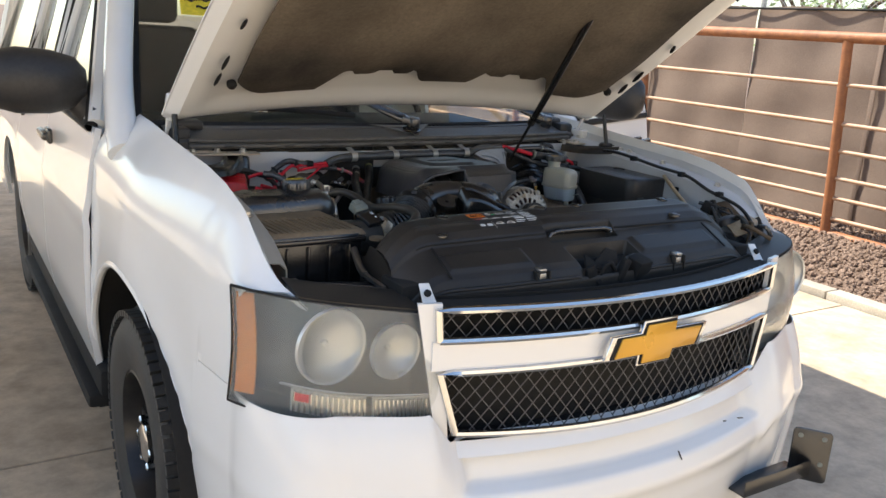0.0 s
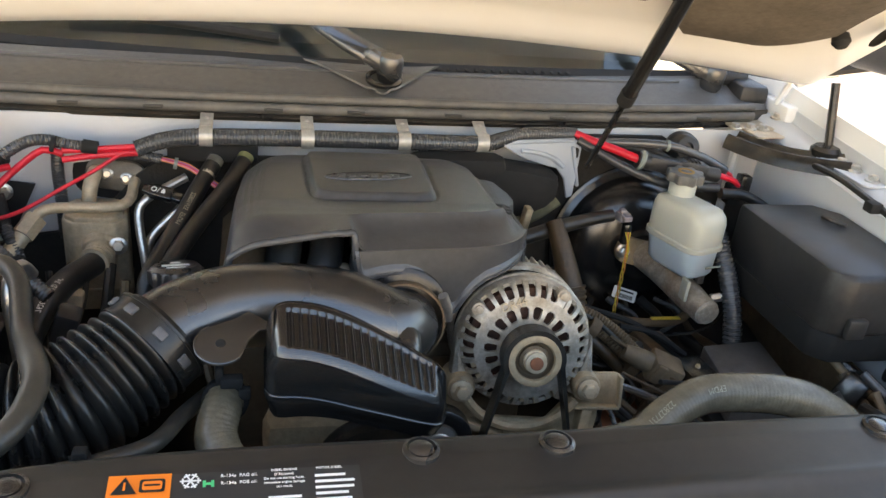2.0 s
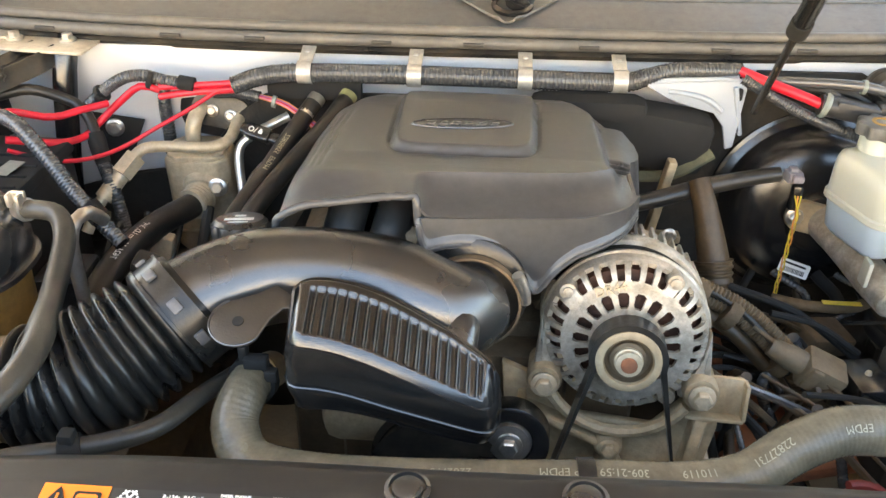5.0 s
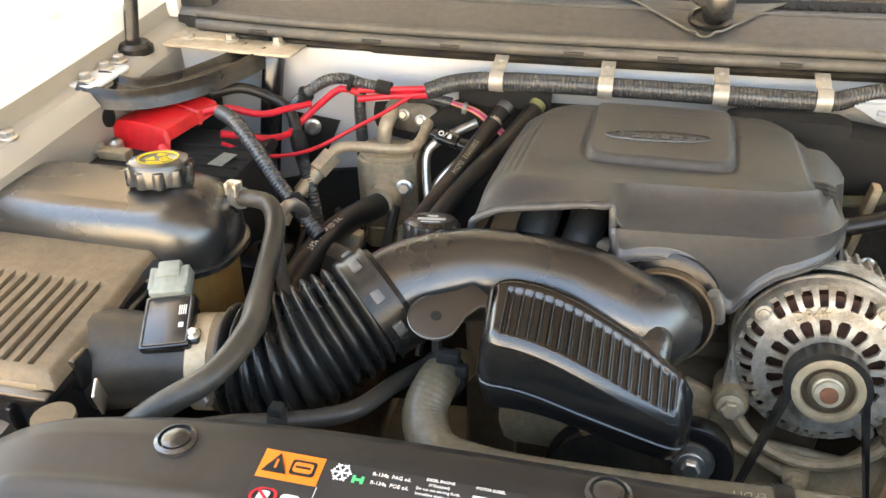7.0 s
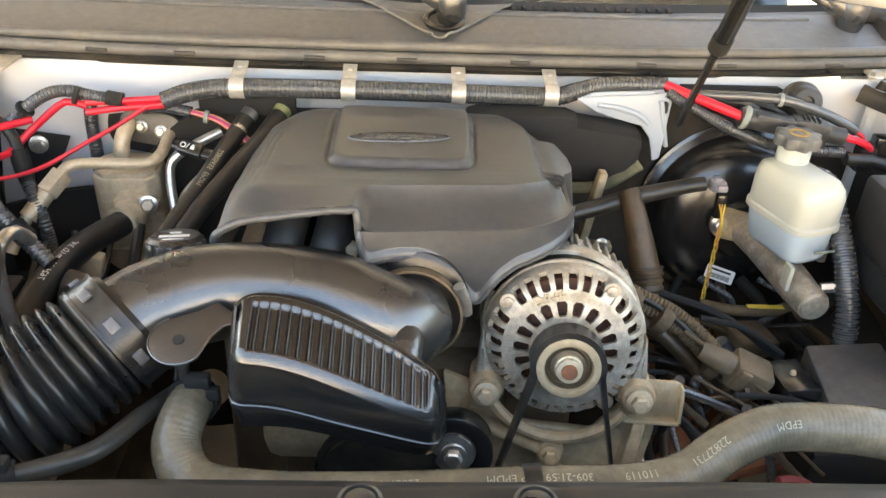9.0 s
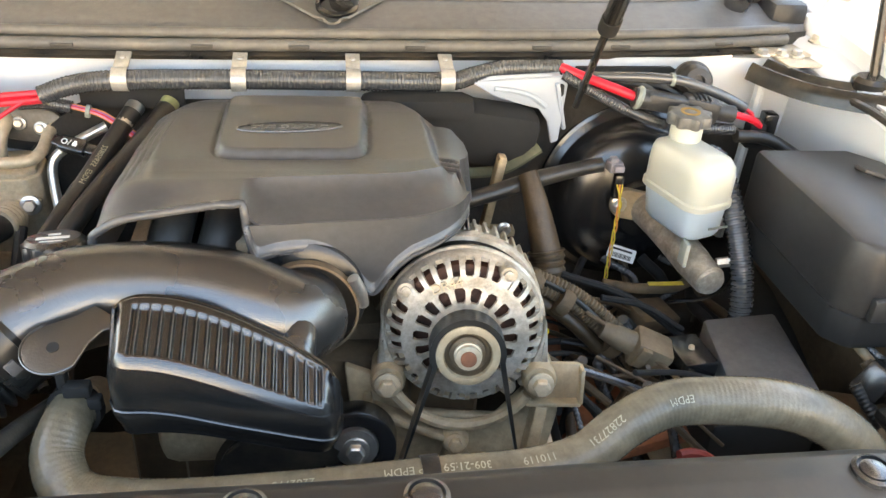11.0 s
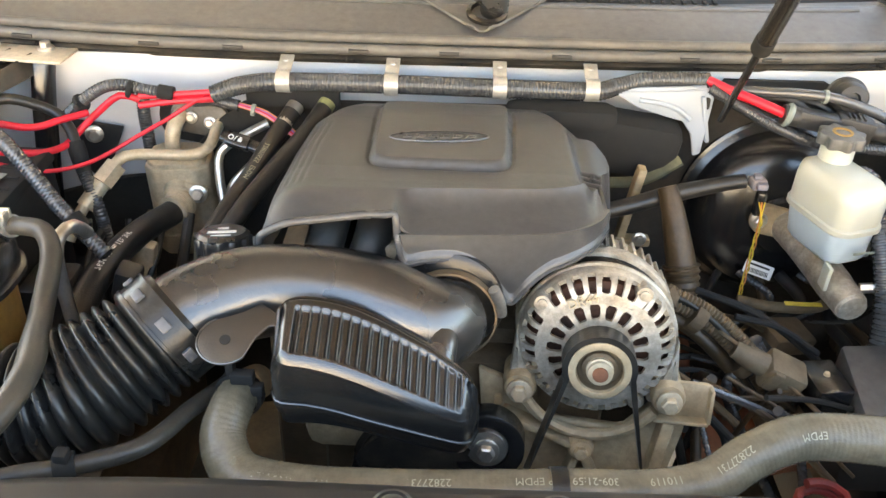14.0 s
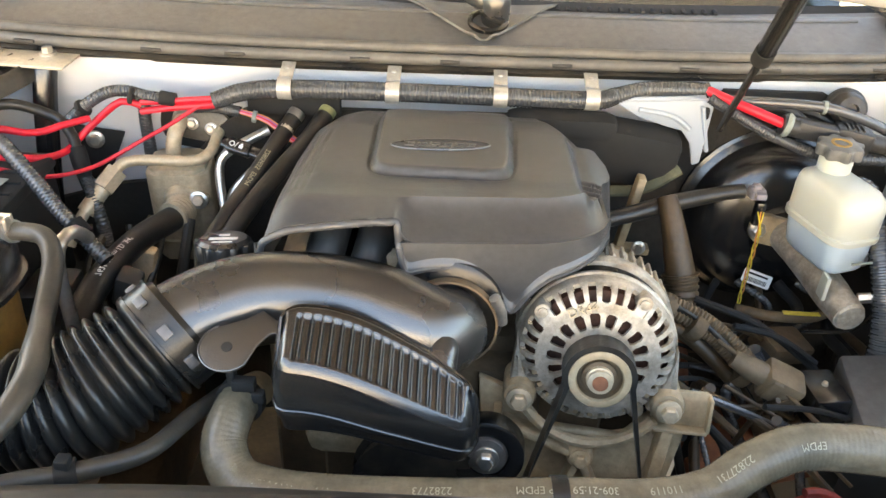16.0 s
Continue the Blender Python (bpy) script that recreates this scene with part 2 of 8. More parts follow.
FLANGE = mat("dark oxidised flange metal", (0.13, 0.118, 0.10), 0.4, 0.4, other=(0.07, 0.06, 0.05), amount=0.6, scale=40.0, bump=0.2, bump_scale=300)
# Thin rails: sunlight on the rust put into a paler colour
RAILPIPE = mat("sunlit rusty rail", (0.48, 0.31, 0.205), 0.45, other=(0.38, 0.21, 0.12), amount=0.6, scale=9.0, bump=0.2, bump_scale=160)
STICKER = mat("yellow sticker", (0.8, 0.6, 0.04), 0.6, amount=0.2)


# ---- mesh helpers ----
def world_of(ob):
    own = ob.matrix_parent_inverse @ ob.matrix_basis
    return world_of(ob.parent) @ own if ob.parent else ob.matrix_basis.copy()


def part(name, bm, material, parent=None, label="", smooth=38):
    """Links a bmesh as one mesh object, under a thing or a part where one is given."""
    bmesh.ops.recalc_face_normals(bm, faces=bm.faces)
    me = bpy.data.meshes.new(name)
    bm.to_mesh(me)
    bm.free()
    me.materials.append(material)
    if smooth:
        me.shade_smooth()
        me.set_sharp_from_angle(angle=radians(smooth))
    ob = new(name, me)
    if parent is not None:
        ob.parent = parent
        base = world_of(parent)
        ob.matrix_parent_inverse = base.inverted()
    if label:
        tagged(ob, label)
    return ob


def thing(name, label, category, at=(0, 0, 0), group="", kind=""):
    """An Empty at a thing's base, to hold its parts."""
    ob = new(name)
    ob.empty_display_size = 0.05
    ob.location = at
    return tagged(ob, label, category, group, kind)


def single(name, bm, material, label, category, group="", kind="", smooth=38):
    return tagged(part(name, bm, material, None, "", smooth), label, category, group, kind)


def join(*bms):
    out = bmesh.new()
    for b in bms:
        me = bpy.data.meshes.new("tmp")
        b.to_mesh(me)
        b.free()
        out.from_mesh(me)
        bpy.data.meshes.remove(me)
    return out


def moved(bm, m):
    bmesh.ops.transform(bm, matrix=m, verts=bm.verts)
    return bm


def box(c, s, bevel=0.0, turn=(0, 0, 0), seg=2, taper=1.0):
    """A bevelled block of size s about c; taper narrows its top."""
    bm = bmesh.new()
    bmesh.ops.create_cube(bm, size=1.0)
    for v in bm.verts:
        k = taper if v.co.z > 0 else 1.0
        v.co = Vector((v.co.x * s[0] * k, v.co.y * s[1] * k, v.co.z * s[2]))
    if bevel:
        bmesh.ops.bevel(bm, geom=bm.edges[:], offset=bevel, segments=seg, affect="EDGES", profile=0.5)
    return moved(bm, pose(*c, *turn))


def smooth_path(pts, step=0.012):
    """Catmull-Rom through points, at about even steps."""
    p = [Vector(q) for q in pts]
    p = [p[0] * 2 - p[1], *p, p[-1] * 2 - p[-2]]
    out = []
    for i in range(1, len(p) - 2):
        a, b, c, d = p[i - 1:i + 3]
        k = max(1, round((c - b).length / step))
        for j in range(k):
            t = j / k
            out.append(0.5 * (2 * b + (c - a) * t + (2 * a - 5 * b + 4 * c - d) * t * t + (3 * b - a - 3 * c + d) * t ** 3))
    out.append(p[-2])
    return out


def tube(pts, r, n=12, step=0.012, ribs=0.0, pitch=0.004, smooth=True, flat=1.0, cap=True):
    """A round tube along a path; r a radius or a list of radii along it; ribs: depth of its corrugation."""
    if ribs:
        step = pitch / 4
    path = smooth_path(pts, step) if smooth else [Vector(q) for q in pts]
    bm = bmesh.new()
    rings = []
    t0 = (path[1] - path[0]).normalized()
    side = t0.orthogonal().normalized()
    for i, c in enumerate(path):
        tan = (path[min(i + 1, len(path) - 1)] - path[max(i - 1, 0)])
        if tan.length < 1e-9:
            tan = t0
        tan.normalize()
        side = (side - tan * side.dot(tan)).normalized()
        up = tan.cross(side)
        f = i / (len(path) - 1)
        rad = r
        if isinstance(r, (list, tuple)):
            g = f * (len(r) - 1)
            k = min(int(g), len(r) - 2)
            rad = r[k] + (r[k + 1] - r[k]) * (g - k)
        if ribs and i % 4 > 1:
            rad -= ribs
        rings.append([bm.verts.new(c + (side * math.cos(a) + up * math.sin(a) * flat) * rad) for a in (2 * math.pi * j / n for j in range(n))])
    for a, b in zip(rings, rings[1:]):
        for j in range(n):
            bm.faces.new((a[j], a[(j + 1) % n], b[(j + 1) % n], b[j]))
    if cap:
        bm.faces.new(rings[0])
        bm.faces.new(rings[-1])
    return bm


def lathe(profile, m=None, n=28, caps=(True, True), closed=False):
    """Turns (radius, height) pairs round z; m places it; closed: a ring whose profile returns to its start."""
    bm = bmesh.new()
    rings = []
    for r, h in profile:
        rings.append([bm.verts.new((r * math.cos(2 * math.pi * j / n), r * math.sin(2 * math.pi * j / n), h)) for j in range(n)])
    for a, b in zip(rings, rings[1:]):
        for j in range(n):
            bm.faces.new((a[j], a[(j + 1) % n], b[(j + 1) % n], b[j]))
    if closed:
        for j in range(n):
            bm.faces.new((rings[-1][j], rings[-1][(j + 1) % n], rings[0][(j + 1) % n], rings[0][j]))
    else:
        if caps[0]:
            bm.faces.new(rings[0])
        if caps[1]:
            bm.faces.new(rings[-1])
    return moved(bm, m) if m is not None else bm


def sheet(fn, nu, nv, thick=0.0):
    """A surface from fn(u, v), u and v from 0 to 1, with a thickness."""
    bm = bmesh.new()
    g = [[bm.verts.new(fn(i / nu, j / nv)) for j in range(nv + 1)] for i in range(nu + 1)]
    for i in range(nu):
        for j in range(nv):
            bm.faces.new((g[i][j], g[i + 1][j], g[i + 1][j + 1], g[i][j + 1]))
    if thick:
        bmesh.ops.recalc_face_normals(bm, faces=bm.faces)
        bmesh.ops.solidify(bm, geom=bm.faces[:], thickness=thick)
    return bm


def prism(outline, depth, m=None, bevel=0.0):
    """A plate: an outline in its xy plane, depth along z from 0."""
    bm = bmesh.new()
    lo = [bm.verts.new((x, y, 0)) for x, y in outline]
    hi = [bm.verts.new((x, y, depth)) for x, y in outline]
    k = len(outline)
    bm.faces.new(lo[::-1])
    bm.faces.new(hi)
    for j in range(k):
        bm.faces.new((lo[j], lo[(j + 1) % k], hi[(j + 1) % k], hi[j]))
    if bevel:
        bmesh.ops.recalc_face_normals(bm, faces=bm.faces)
        bmesh.ops.bevel(bm, geom=bm.edges[:], offset=bevel, segments=2, affect="EDGES", profile=0.5)
    return moved(bm, m) if m is not None else bm


def rounded(w, h, r, k=4):
    """The outline of a rounded rectangle about the origin."""
    out = []
    for cx, cy, a0 in ((w / 2 - r, h / 2 - r, 0), (-w / 2 + r, h / 2 - r, 90), (-w / 2 + r, -h / 2 + r, 180), (w / 2 - r, -h / 2 + r, 270)):
        out += [(cx + r * math.cos(radians(a0 + 90 * i / k)), cy + r * math.sin(radians(a0 + 90 * i / k))) for i in range(k + 1)]
    return out


def smooth(lo, hi, x):
    """0 below lo, 1 above hi, eased between."""
    k = max(0.0, min(1.0, (x - lo) / (hi - lo)))
    return k * k * (3 - 2 * k)


def lerp(table, x):
    """Reads a table of (x, y) pairs, straight between them."""
    for (a, p), (b, q) in zip(table, table[1:]):
        if x <= b:
            return p + (q - p) * max(0.0, (x - a) / (b - a))
    return table[-1][1]


def frame_at(p, z, x=(1, 0, 0)):
    """A placement at p whose z axis points along z and whose x axis lies near x."""
    z = Vector(z).normalized()
    x = Vector(x)
    x = (x - z * x.dot(z)).normalized()
    y = z.cross(x)
    return Matrix((( x.x, y.x, z.x, p[0]), (x.y, y.y, z.y, p[1]), (x.z, y.z, z.z, p[2]), (0, 0, 0, 1)))


def letters(text, size, m, depth=0.0004):
    """Letters as a mesh, in the xy plane of m, about its origin."""
    cu = bpy.data.curves.new("letters", "FONT")
    cu.body, cu.size, cu.align_x, cu.align_y, cu.extrude, cu.resolution_u = text, size, "CENTER", "CENTER", depth, 2
    ob = bpy.data.objects.new("letters", cu)
    scene.collection.objects.link(ob)
    bpy.context.view_layer.update()
    me = bpy.data.meshes.new_from_object(ob)
    bpy.data.objects.remove(ob)
    bm = bmesh.new()
    bm.from_mesh(me)
    bpy.data.meshes.remove(me)
    return moved(bm, m)


def bolt(name, at, way, r, parent, material=None, label=""):
    """A hexagon bolt head with its washer."""
    m = frame_at(at, way)
    bm = join(lathe([(r * 1.45, 0), (r * 1.45, r * 0.35), (r * 1.3, r * 0.45)], n=18), lathe([(r, r * 0.4), (r, r * 1.2), (r * 0.8, r * 1.35)], n=6))
    return part(name, moved(bm, m), material or STEEL, parent, label)


# ---- ground, fence, canopy ----
def build_ground():
    bm = bmesh.new()
    bmesh.ops.create_grid(bm, x_segments=2, y_segments=2, size=400)
    single("ground", moved(bm, pose(0, 0, -0.12)), EARTH, "dry reddish earth reaching far off", "ground", kind="structure")
    # driveway slabs with open joints
    slab = thing("driveway", "stained grey concrete driveway slabs with joints", "pavement", kind="structure")
    xs = [-11.0, -7.2, -3.4, 0.4, 3.82]
    ys = [-9.0, -5.4, -1.8, 1.75, 5.4, 9.0, 12.6]
    for a, b in zip(xs, xs[1:]):
        for c, d in zip(ys, ys[1:]):
            part("slab", box(((a + b) / 2, (c + d) / 2, -0.06), (b - a - 0.008, d - c - 0.008, 0.12), 0.004, seg=1), CONCRETE, slab)
    kerb = thing("kerb", "low concrete kerb along the driveway edge", "kerb", (3.9, 0, 0), kind="structure")
    for i in range(8):
        part("kerb_stone", box((3.91, -6.5 + i * 2.4, -0.02), (0.15, 2.392, 0.14), 0.012, seg=2), KERB, kerb)
    # gravel strip
    rnd = random.Random(4)
    shape = bmesh.new()
    bmesh.ops.create_icosphere(shape, subdivisions=1, radius=1.0)
    vs = [v.co.copy() for v in shape.verts]
    fs = [[v.index for v in f.verts] for f in shape.faces]
    shape.free()
    verts, faces = [], []
    for _ in range(15000):
        x, y = 4.0 + 2.4 * rnd.random(), -1.5 + 11.0 * rnd.random() ** 1.2
        r = rnd.uniform(0.014, 0.036)
        m = pose(x, y, -0.005 + r * 0.35, rnd.uniform(0, 360), rnd.uniform(0, 360), rnd.uniform(0, 360)) @ Matrix.Diagonal((r, r * rnd.uniform(0.6, 0.95), r * rnd.uniform(0.45, 0.8), 1))
        k = len(verts)
        verts += [m @ (v * rnd.uniform(0.82, 1.1)) for v in vs]
        faces += [[k + i for i in f] for f in fs]
    me = bpy.data.meshes.new("gravel")
    me.from_pydata(verts, [], faces)
    me.materials.append(STONE)
    tagged(new("gravel", me), "reddish brown crushed gravel beside the kerb", "gravel", kind="stuff")
    single("gravel_bed", box((6.2, 4, -0.07), (4.5, 30, 0.12)), EARTH, "compacted brown earth under the gravel", "ground", kind="structure")


LEAN = 0.10  # lean of the pipe fence towards the drive, set to fit the camera's view


def build_fence():
    fence = thing("pipe_fence", "rusted steel pipe fence with horizontal rails", "fence", (5.8, 3.24, 0))
    ys = [0.79 - 2.45, 0.79, 3.24, 5.69, 8.14, 10.59, 13.04]
    for y in ys:
        part("post", tube([(5.80, y, -0.08), (5.80 - LEAN * 1.75, y, 1.75)], 0.045, n=16, step=1), PIPE, fence)
    for z, r in ((1.775, 0.05), (1.367, 0.019), (1.02, 0.019), (0.775, 0.019), (0.525, 0.019), (0.34, 0.019), (0.145, 0.019), (-0.02, 0.055)):
        for a, b in zip(ys, ys[1:]):
            d = 0.0 if r > 0.04 else 0.04
            part("rail", tube([(5.80 - LEAN * z, a + d, z), (5.80 - LEAN * z, b - d, z)], r, n=12, step=1), PIPE if r > 0.04 else RAILPIPE, fence)
    scr = thing("screen_fence", "brown privacy fabric stretched on a chain-link fence", "fence", (6.6, 4, 0))
    rnd = random.Random(2)
    for i in range(7):
        y0 = -4.0 + i * 3.0
        ph = rnd.uniform(0, 6)
        part("fabric", sheet(lambda u, v: Vector((6.6 + 0.018 * math.sin(u * 23 + ph + v * 5) * (0.4 + 0.6 * v) + 0.01 * math.sin(v * 19 + u * 7), y0 + 2.994 * u, 2.10 * v - 0.03 + (0.018 * math.sin(u * 9.4) if v > 0.99 else 0))), 40, 14), SCREEN, scr)
        part("post", lathe([(0.03, -0.05), (0.03, 2.45)], pose(6.66, y0, 0), n=12), WIREMESH, scr)
        part("seam", box((6.575, y0 + 1.5, 1.0), (0.012, 0.05, 2.0), 0.003), SCREEN, scr, "stitched fabric seam")
    part("top_rope", tube([(6.57, -4, 2.07), (6.57, 5, 2.06), (6.57, 17, 2.07)], 0.012, n=8, step=0.4), BLACK, scr)
    bm = bmesh.new()
    verts, faces = [], []
    for sgn in (1, -1):
        for i in range(150):
            y = -3.0 + i * 0.075
            a, b = Vector((6.62, y, 2.05)), Vector((6.62, y + sgn * 0.5, 2.55))
            k = len(verts)
            d = Vector((0, 0.003, 0))
            e = Vector((0.003, 0, 0))
            verts += [a - d, a + e, a + d, b - d, b + e, b + d]
            faces += [(k, k + 1, k + 4, k + 3), (k + 1, k + 2, k + 5, k + 4), (k + 2, k, k + 3, k + 5)]
    bm.free()
    me = bpy.data.meshes.new("wire_mesh")
    me.from_pydata(verts, [], faces)
    me.materials.append(WIREMESH)
    w = new("wire_mesh", me)
    w.parent = scr
    w.matrix_parent_inverse = scr.matrix_basis.inverted()
    tagged(w, "galvanised diamond wire mesh", kind="stuff")


def build_tree(x, y, h, seed):
    rnd = random.Random(seed)
    tree = thing("desert_tree", "light green desert tree behind the fence", "tree", (x, y, 0), "trees behind the fence")
    limbs = [tube([(x, y, -0.1), (x + 0.1, y, h * 0.3), (x, y + 0.1, h * 0.55)], [0.12, 0.1, 0.06], n=8, step=0.2)]
    verts, faces = [], []
    for i in range(9):
        a = i * 2.4 + rnd.random()
        tip = Vector((x + math.cos(a) * h * 0.35, y + math.sin(a) * h * 0.35, h * rnd.uniform(0.5, 1.0)))
        limbs.append(tube([(x, y, h * 0.35), ((x + tip.x) / 2, (y + tip.y) / 2, h * 0.6), tip], [0.05, 0.03, 0.008], n=6, step=0.2))
        for _ in range(260):
            c = tip + Vector((rnd.gauss(0, 0.42), rnd.gauss(0, 0.42), rnd.gauss(0, 0.3)))
            d = Vector((rnd.gauss(0, 1), rnd.gauss(0, 1), rnd.gauss(0, 1))).normalized() * 0.07
            e = d.orthogonal().normalized() * 0.025
            k = len(verts)
            verts += [c - d, c + e, c + d, c - e]
            faces.append((k, k + 1, k + 2, k + 3))
    part("trunk", join(*limbs), BARK, tree)
    me = bpy.data.meshes.new("crown")
    me.from_pydata(verts, [], faces)
    me.materials.append(LEAF)
    cr = new("crown", me)
    cr.parent, cr.matrix_parent_inverse = tree, tree.matrix_basis.inverted()


def build_canopy():
    # shade canopy over the bay; its edge shades the drive beside the car
    can = thing("canopy", "pale steel deck carport canopy on posts", "canopy", (-3, 3, 0), kind="structure")
    part("deck", box((-1.65, 5.0, 3.05), (6.28, 8.0, 0.08), 0.01), ROOFMAT, can)
    for y in (1.2, 3.3, 5.7, 8.6):
        part("beam", box((-1.65, y, 2.92), (6.14, 0.12, 0.18), 0.008), ROOFMAT, can)
    for x in (-4.6,):
        for y in (1.2, 5.7):
            part("post", box((x, y, 1.45), (0.14, 0.14, 2.9), 0.01), ROOFMAT, can)
    single("wall_west", box((-16.0, 3, 0.9), (0.3, 30, 1.8), 0.01), STUCCO, "tan stucco wall beyond the drive", "wall", kind="structure")
    # unseen wall added in front of the car to bounce warm light
    w = thing("bounce_wall", "unseen tan stucco wall added to bounce warm light", "building", (0, -9, 0), kind="structure")
    part("wall", box((0, -9.2, 2.1), (26, 0.3, 4.3), 0.02), STUCCO, w)
    part("parapet", box((0, -9.2, 4.3), (26.2, 0.42, 0.16), 0.02), ROOFMAT, w)


build_ground()
build_fence()
build_tree(9.2, 1.6, 3.6, 3)
build_tree(10.0, 6.5, 3.9, 5)
build_tree(8.8, 10.5, 3.4, 8)
build_canopy()
# ---- the car: body, hood, front ----
# x across (driver's side positive), y rearward from the grille, z up
car = thing("sport_utility_vehicle", "white full-size sport utility vehicle with its hood raised", "car", (0, 2, 0))

TOP = [(0.12, 1.088), (0.14, 1.102), (0.2, 1.150), (0.28, 1.203), (0.35, 1.238), (0.47, 1.268), (0.6, 1.284), (0.8, 1.294), (0.93, 1.302), (1.15, 1.318), (1.5, 1.33)]


def front_y(x):
    """How far the nose lies back at x: bowed in plan."""
    k = abs(x) / 0.52
    return -0.085 + 0.085 * min(k, 1.0) ** 2 + 0.30 * max(0.0, k - 1.0) ** 1.25


ARCH_Y, ARCH_Z, ARCH_R = 1.0, 0.43, 0.50
ARCH_F = 0.575  # front reach of the arch, stretched to fit the camera's view


def side_x(y, z):
    """Half width of the flank at a height."""
    flare = 0.012 * math.exp(-((math.hypot(y - ARCH_Y, z - ARCH_Z) - 0.5) / 0.10) ** 2)
    return 0.925 - 0.03 * max(0, (z - 0.85) / 0.4) ** 2 - 0.03 * max(0, (0.65 - z) / 0.3) + flare - 0.072 * max(0, (1.0 - y) / 0.72) ** 1.35


def build_fender(s):
    def fn(u, v):
        y0 = 0.14 + 0.115 * min(1.0, v / 0.5)
        y = y0 + (1.47 - y0) * u
        zt = lerp(TOP, y)
        dr = 0.20 - 0.15 * max(0, (0.4 - y) / 0.26)
        inn = 0.785 - 0.05 * max(0, (0.35 - y) / 0.21) ** 2
        bottom = 0.872 if y < 0.45 else 0.36
        dy = y - ARCH_Y
        ra = ARCH_F if dy < 0 else ARCH_R
        if abs(dy) < ra:
            bottom = max(bottom, ARCH_Z + ARCH_R * math.sqrt(1 - (dy / ra) ** 2))
        # rolled inner edge, crown, shoulder, flank
        if v < 0.12:
            k = v / 0.12
            z = zt + (min(zt, 1.100) - zt) * max(0.0, 1 - u / 0.13) ** 1.5
            return Vector((s * (inn + 0.012 * k), y, z - 0.03 + 0.03 * k))
        if v < 0.5:
            k = (v - 0.12) / 0.38
            a = k * math.pi / 2
            xo = side_x(y, zt - dr)
            z = zt - dr * (0.38 * math.sin(a) + 0.62 * (1 - math.cos(a)))
            z += (min(z, 1.100) - z) * max(0.0, 1 - u / 0.13) ** 1.5
            return Vector((s * (inn + 0.012 + (xo - inn - 0.012) * math.sin(a)), y, z))
        k = (v - 0.5) / 0.5
        z = (zt - dr) + (bottom - zt + dr) * k
        return Vector((s * side_x(y, z), y, z))
    f = part("fender", sheet(fn, 60, 34, 0.004), WHITE, car, "glossy white front fender")
    lip = []
    for d in range(-8, 190, 6):
        a = radians(d)
        y, z = ARCH_Y + (ARCH_R if d < 90 else ARCH_F) * math.cos(a), ARCH_Z + ARCH_R * math.sin(a)
        lip.append((s * (side_x(y, z) - 0.008), y, z))
    part("arch_lip", tube(lip, 0.012, n=8, step=0.03), WHITE, f)
    # wheel housing
    def well(u, v):
        a = radians(-15 + 210 * u)
        r = ARCH_R + 0.01
        return Vector((s * (0.92 - 0.36 * v), ARCH_Y + (r if math.cos(a) > 0 else ARCH_F + 0.01) * math.cos(a), ARCH_Z + r * math.sin(a)))
    part("wheel_liner", sheet(well, 24, 3, 0.003), BLACK, f, "black plastic wheel housing liner")
    # inner apron of the bay
    def apron(u, v):
        y = 0.26 + 1.02 * u
        zt = lerp(TOP, y) - 0.028
        if v < 0.15:
            return Vector((s * 0.787, y, zt - 0.025 * v / 0.15))
        if v < 0.4:
            k = (v - 0.15) / 0.25
            return Vector((s * (0.787 - 0.05 * k), y, zt - 0.025 - 0.006 * k))
        k = (v - 0.4) / 0.6
        return Vector((s * (0.737 - 0.02 * k), y, zt - 0.031 - 0.42 * k))
    # passenger's side takes the darker tone with shade painted in
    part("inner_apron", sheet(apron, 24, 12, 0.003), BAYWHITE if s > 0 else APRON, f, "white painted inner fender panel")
    if s < 0:
        part("apron_hole", lathe([(0.013, 0.0), (0.013, 0.003)], frame_at((-0.7335, 0.805, 1.205), (1, 0, 0.03)), n=20), BLACK, f, "round hole in the inner panel")
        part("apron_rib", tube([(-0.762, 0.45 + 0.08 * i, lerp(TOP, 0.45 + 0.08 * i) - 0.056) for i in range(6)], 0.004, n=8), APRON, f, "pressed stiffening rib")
    for y in (0.42, 0.66, 0.9, 1.1):
        bolt("bolt", (s * 0.765, y, lerp(TOP, y) - 0.053), (0, 0, 1), 0.008, f)
    return f




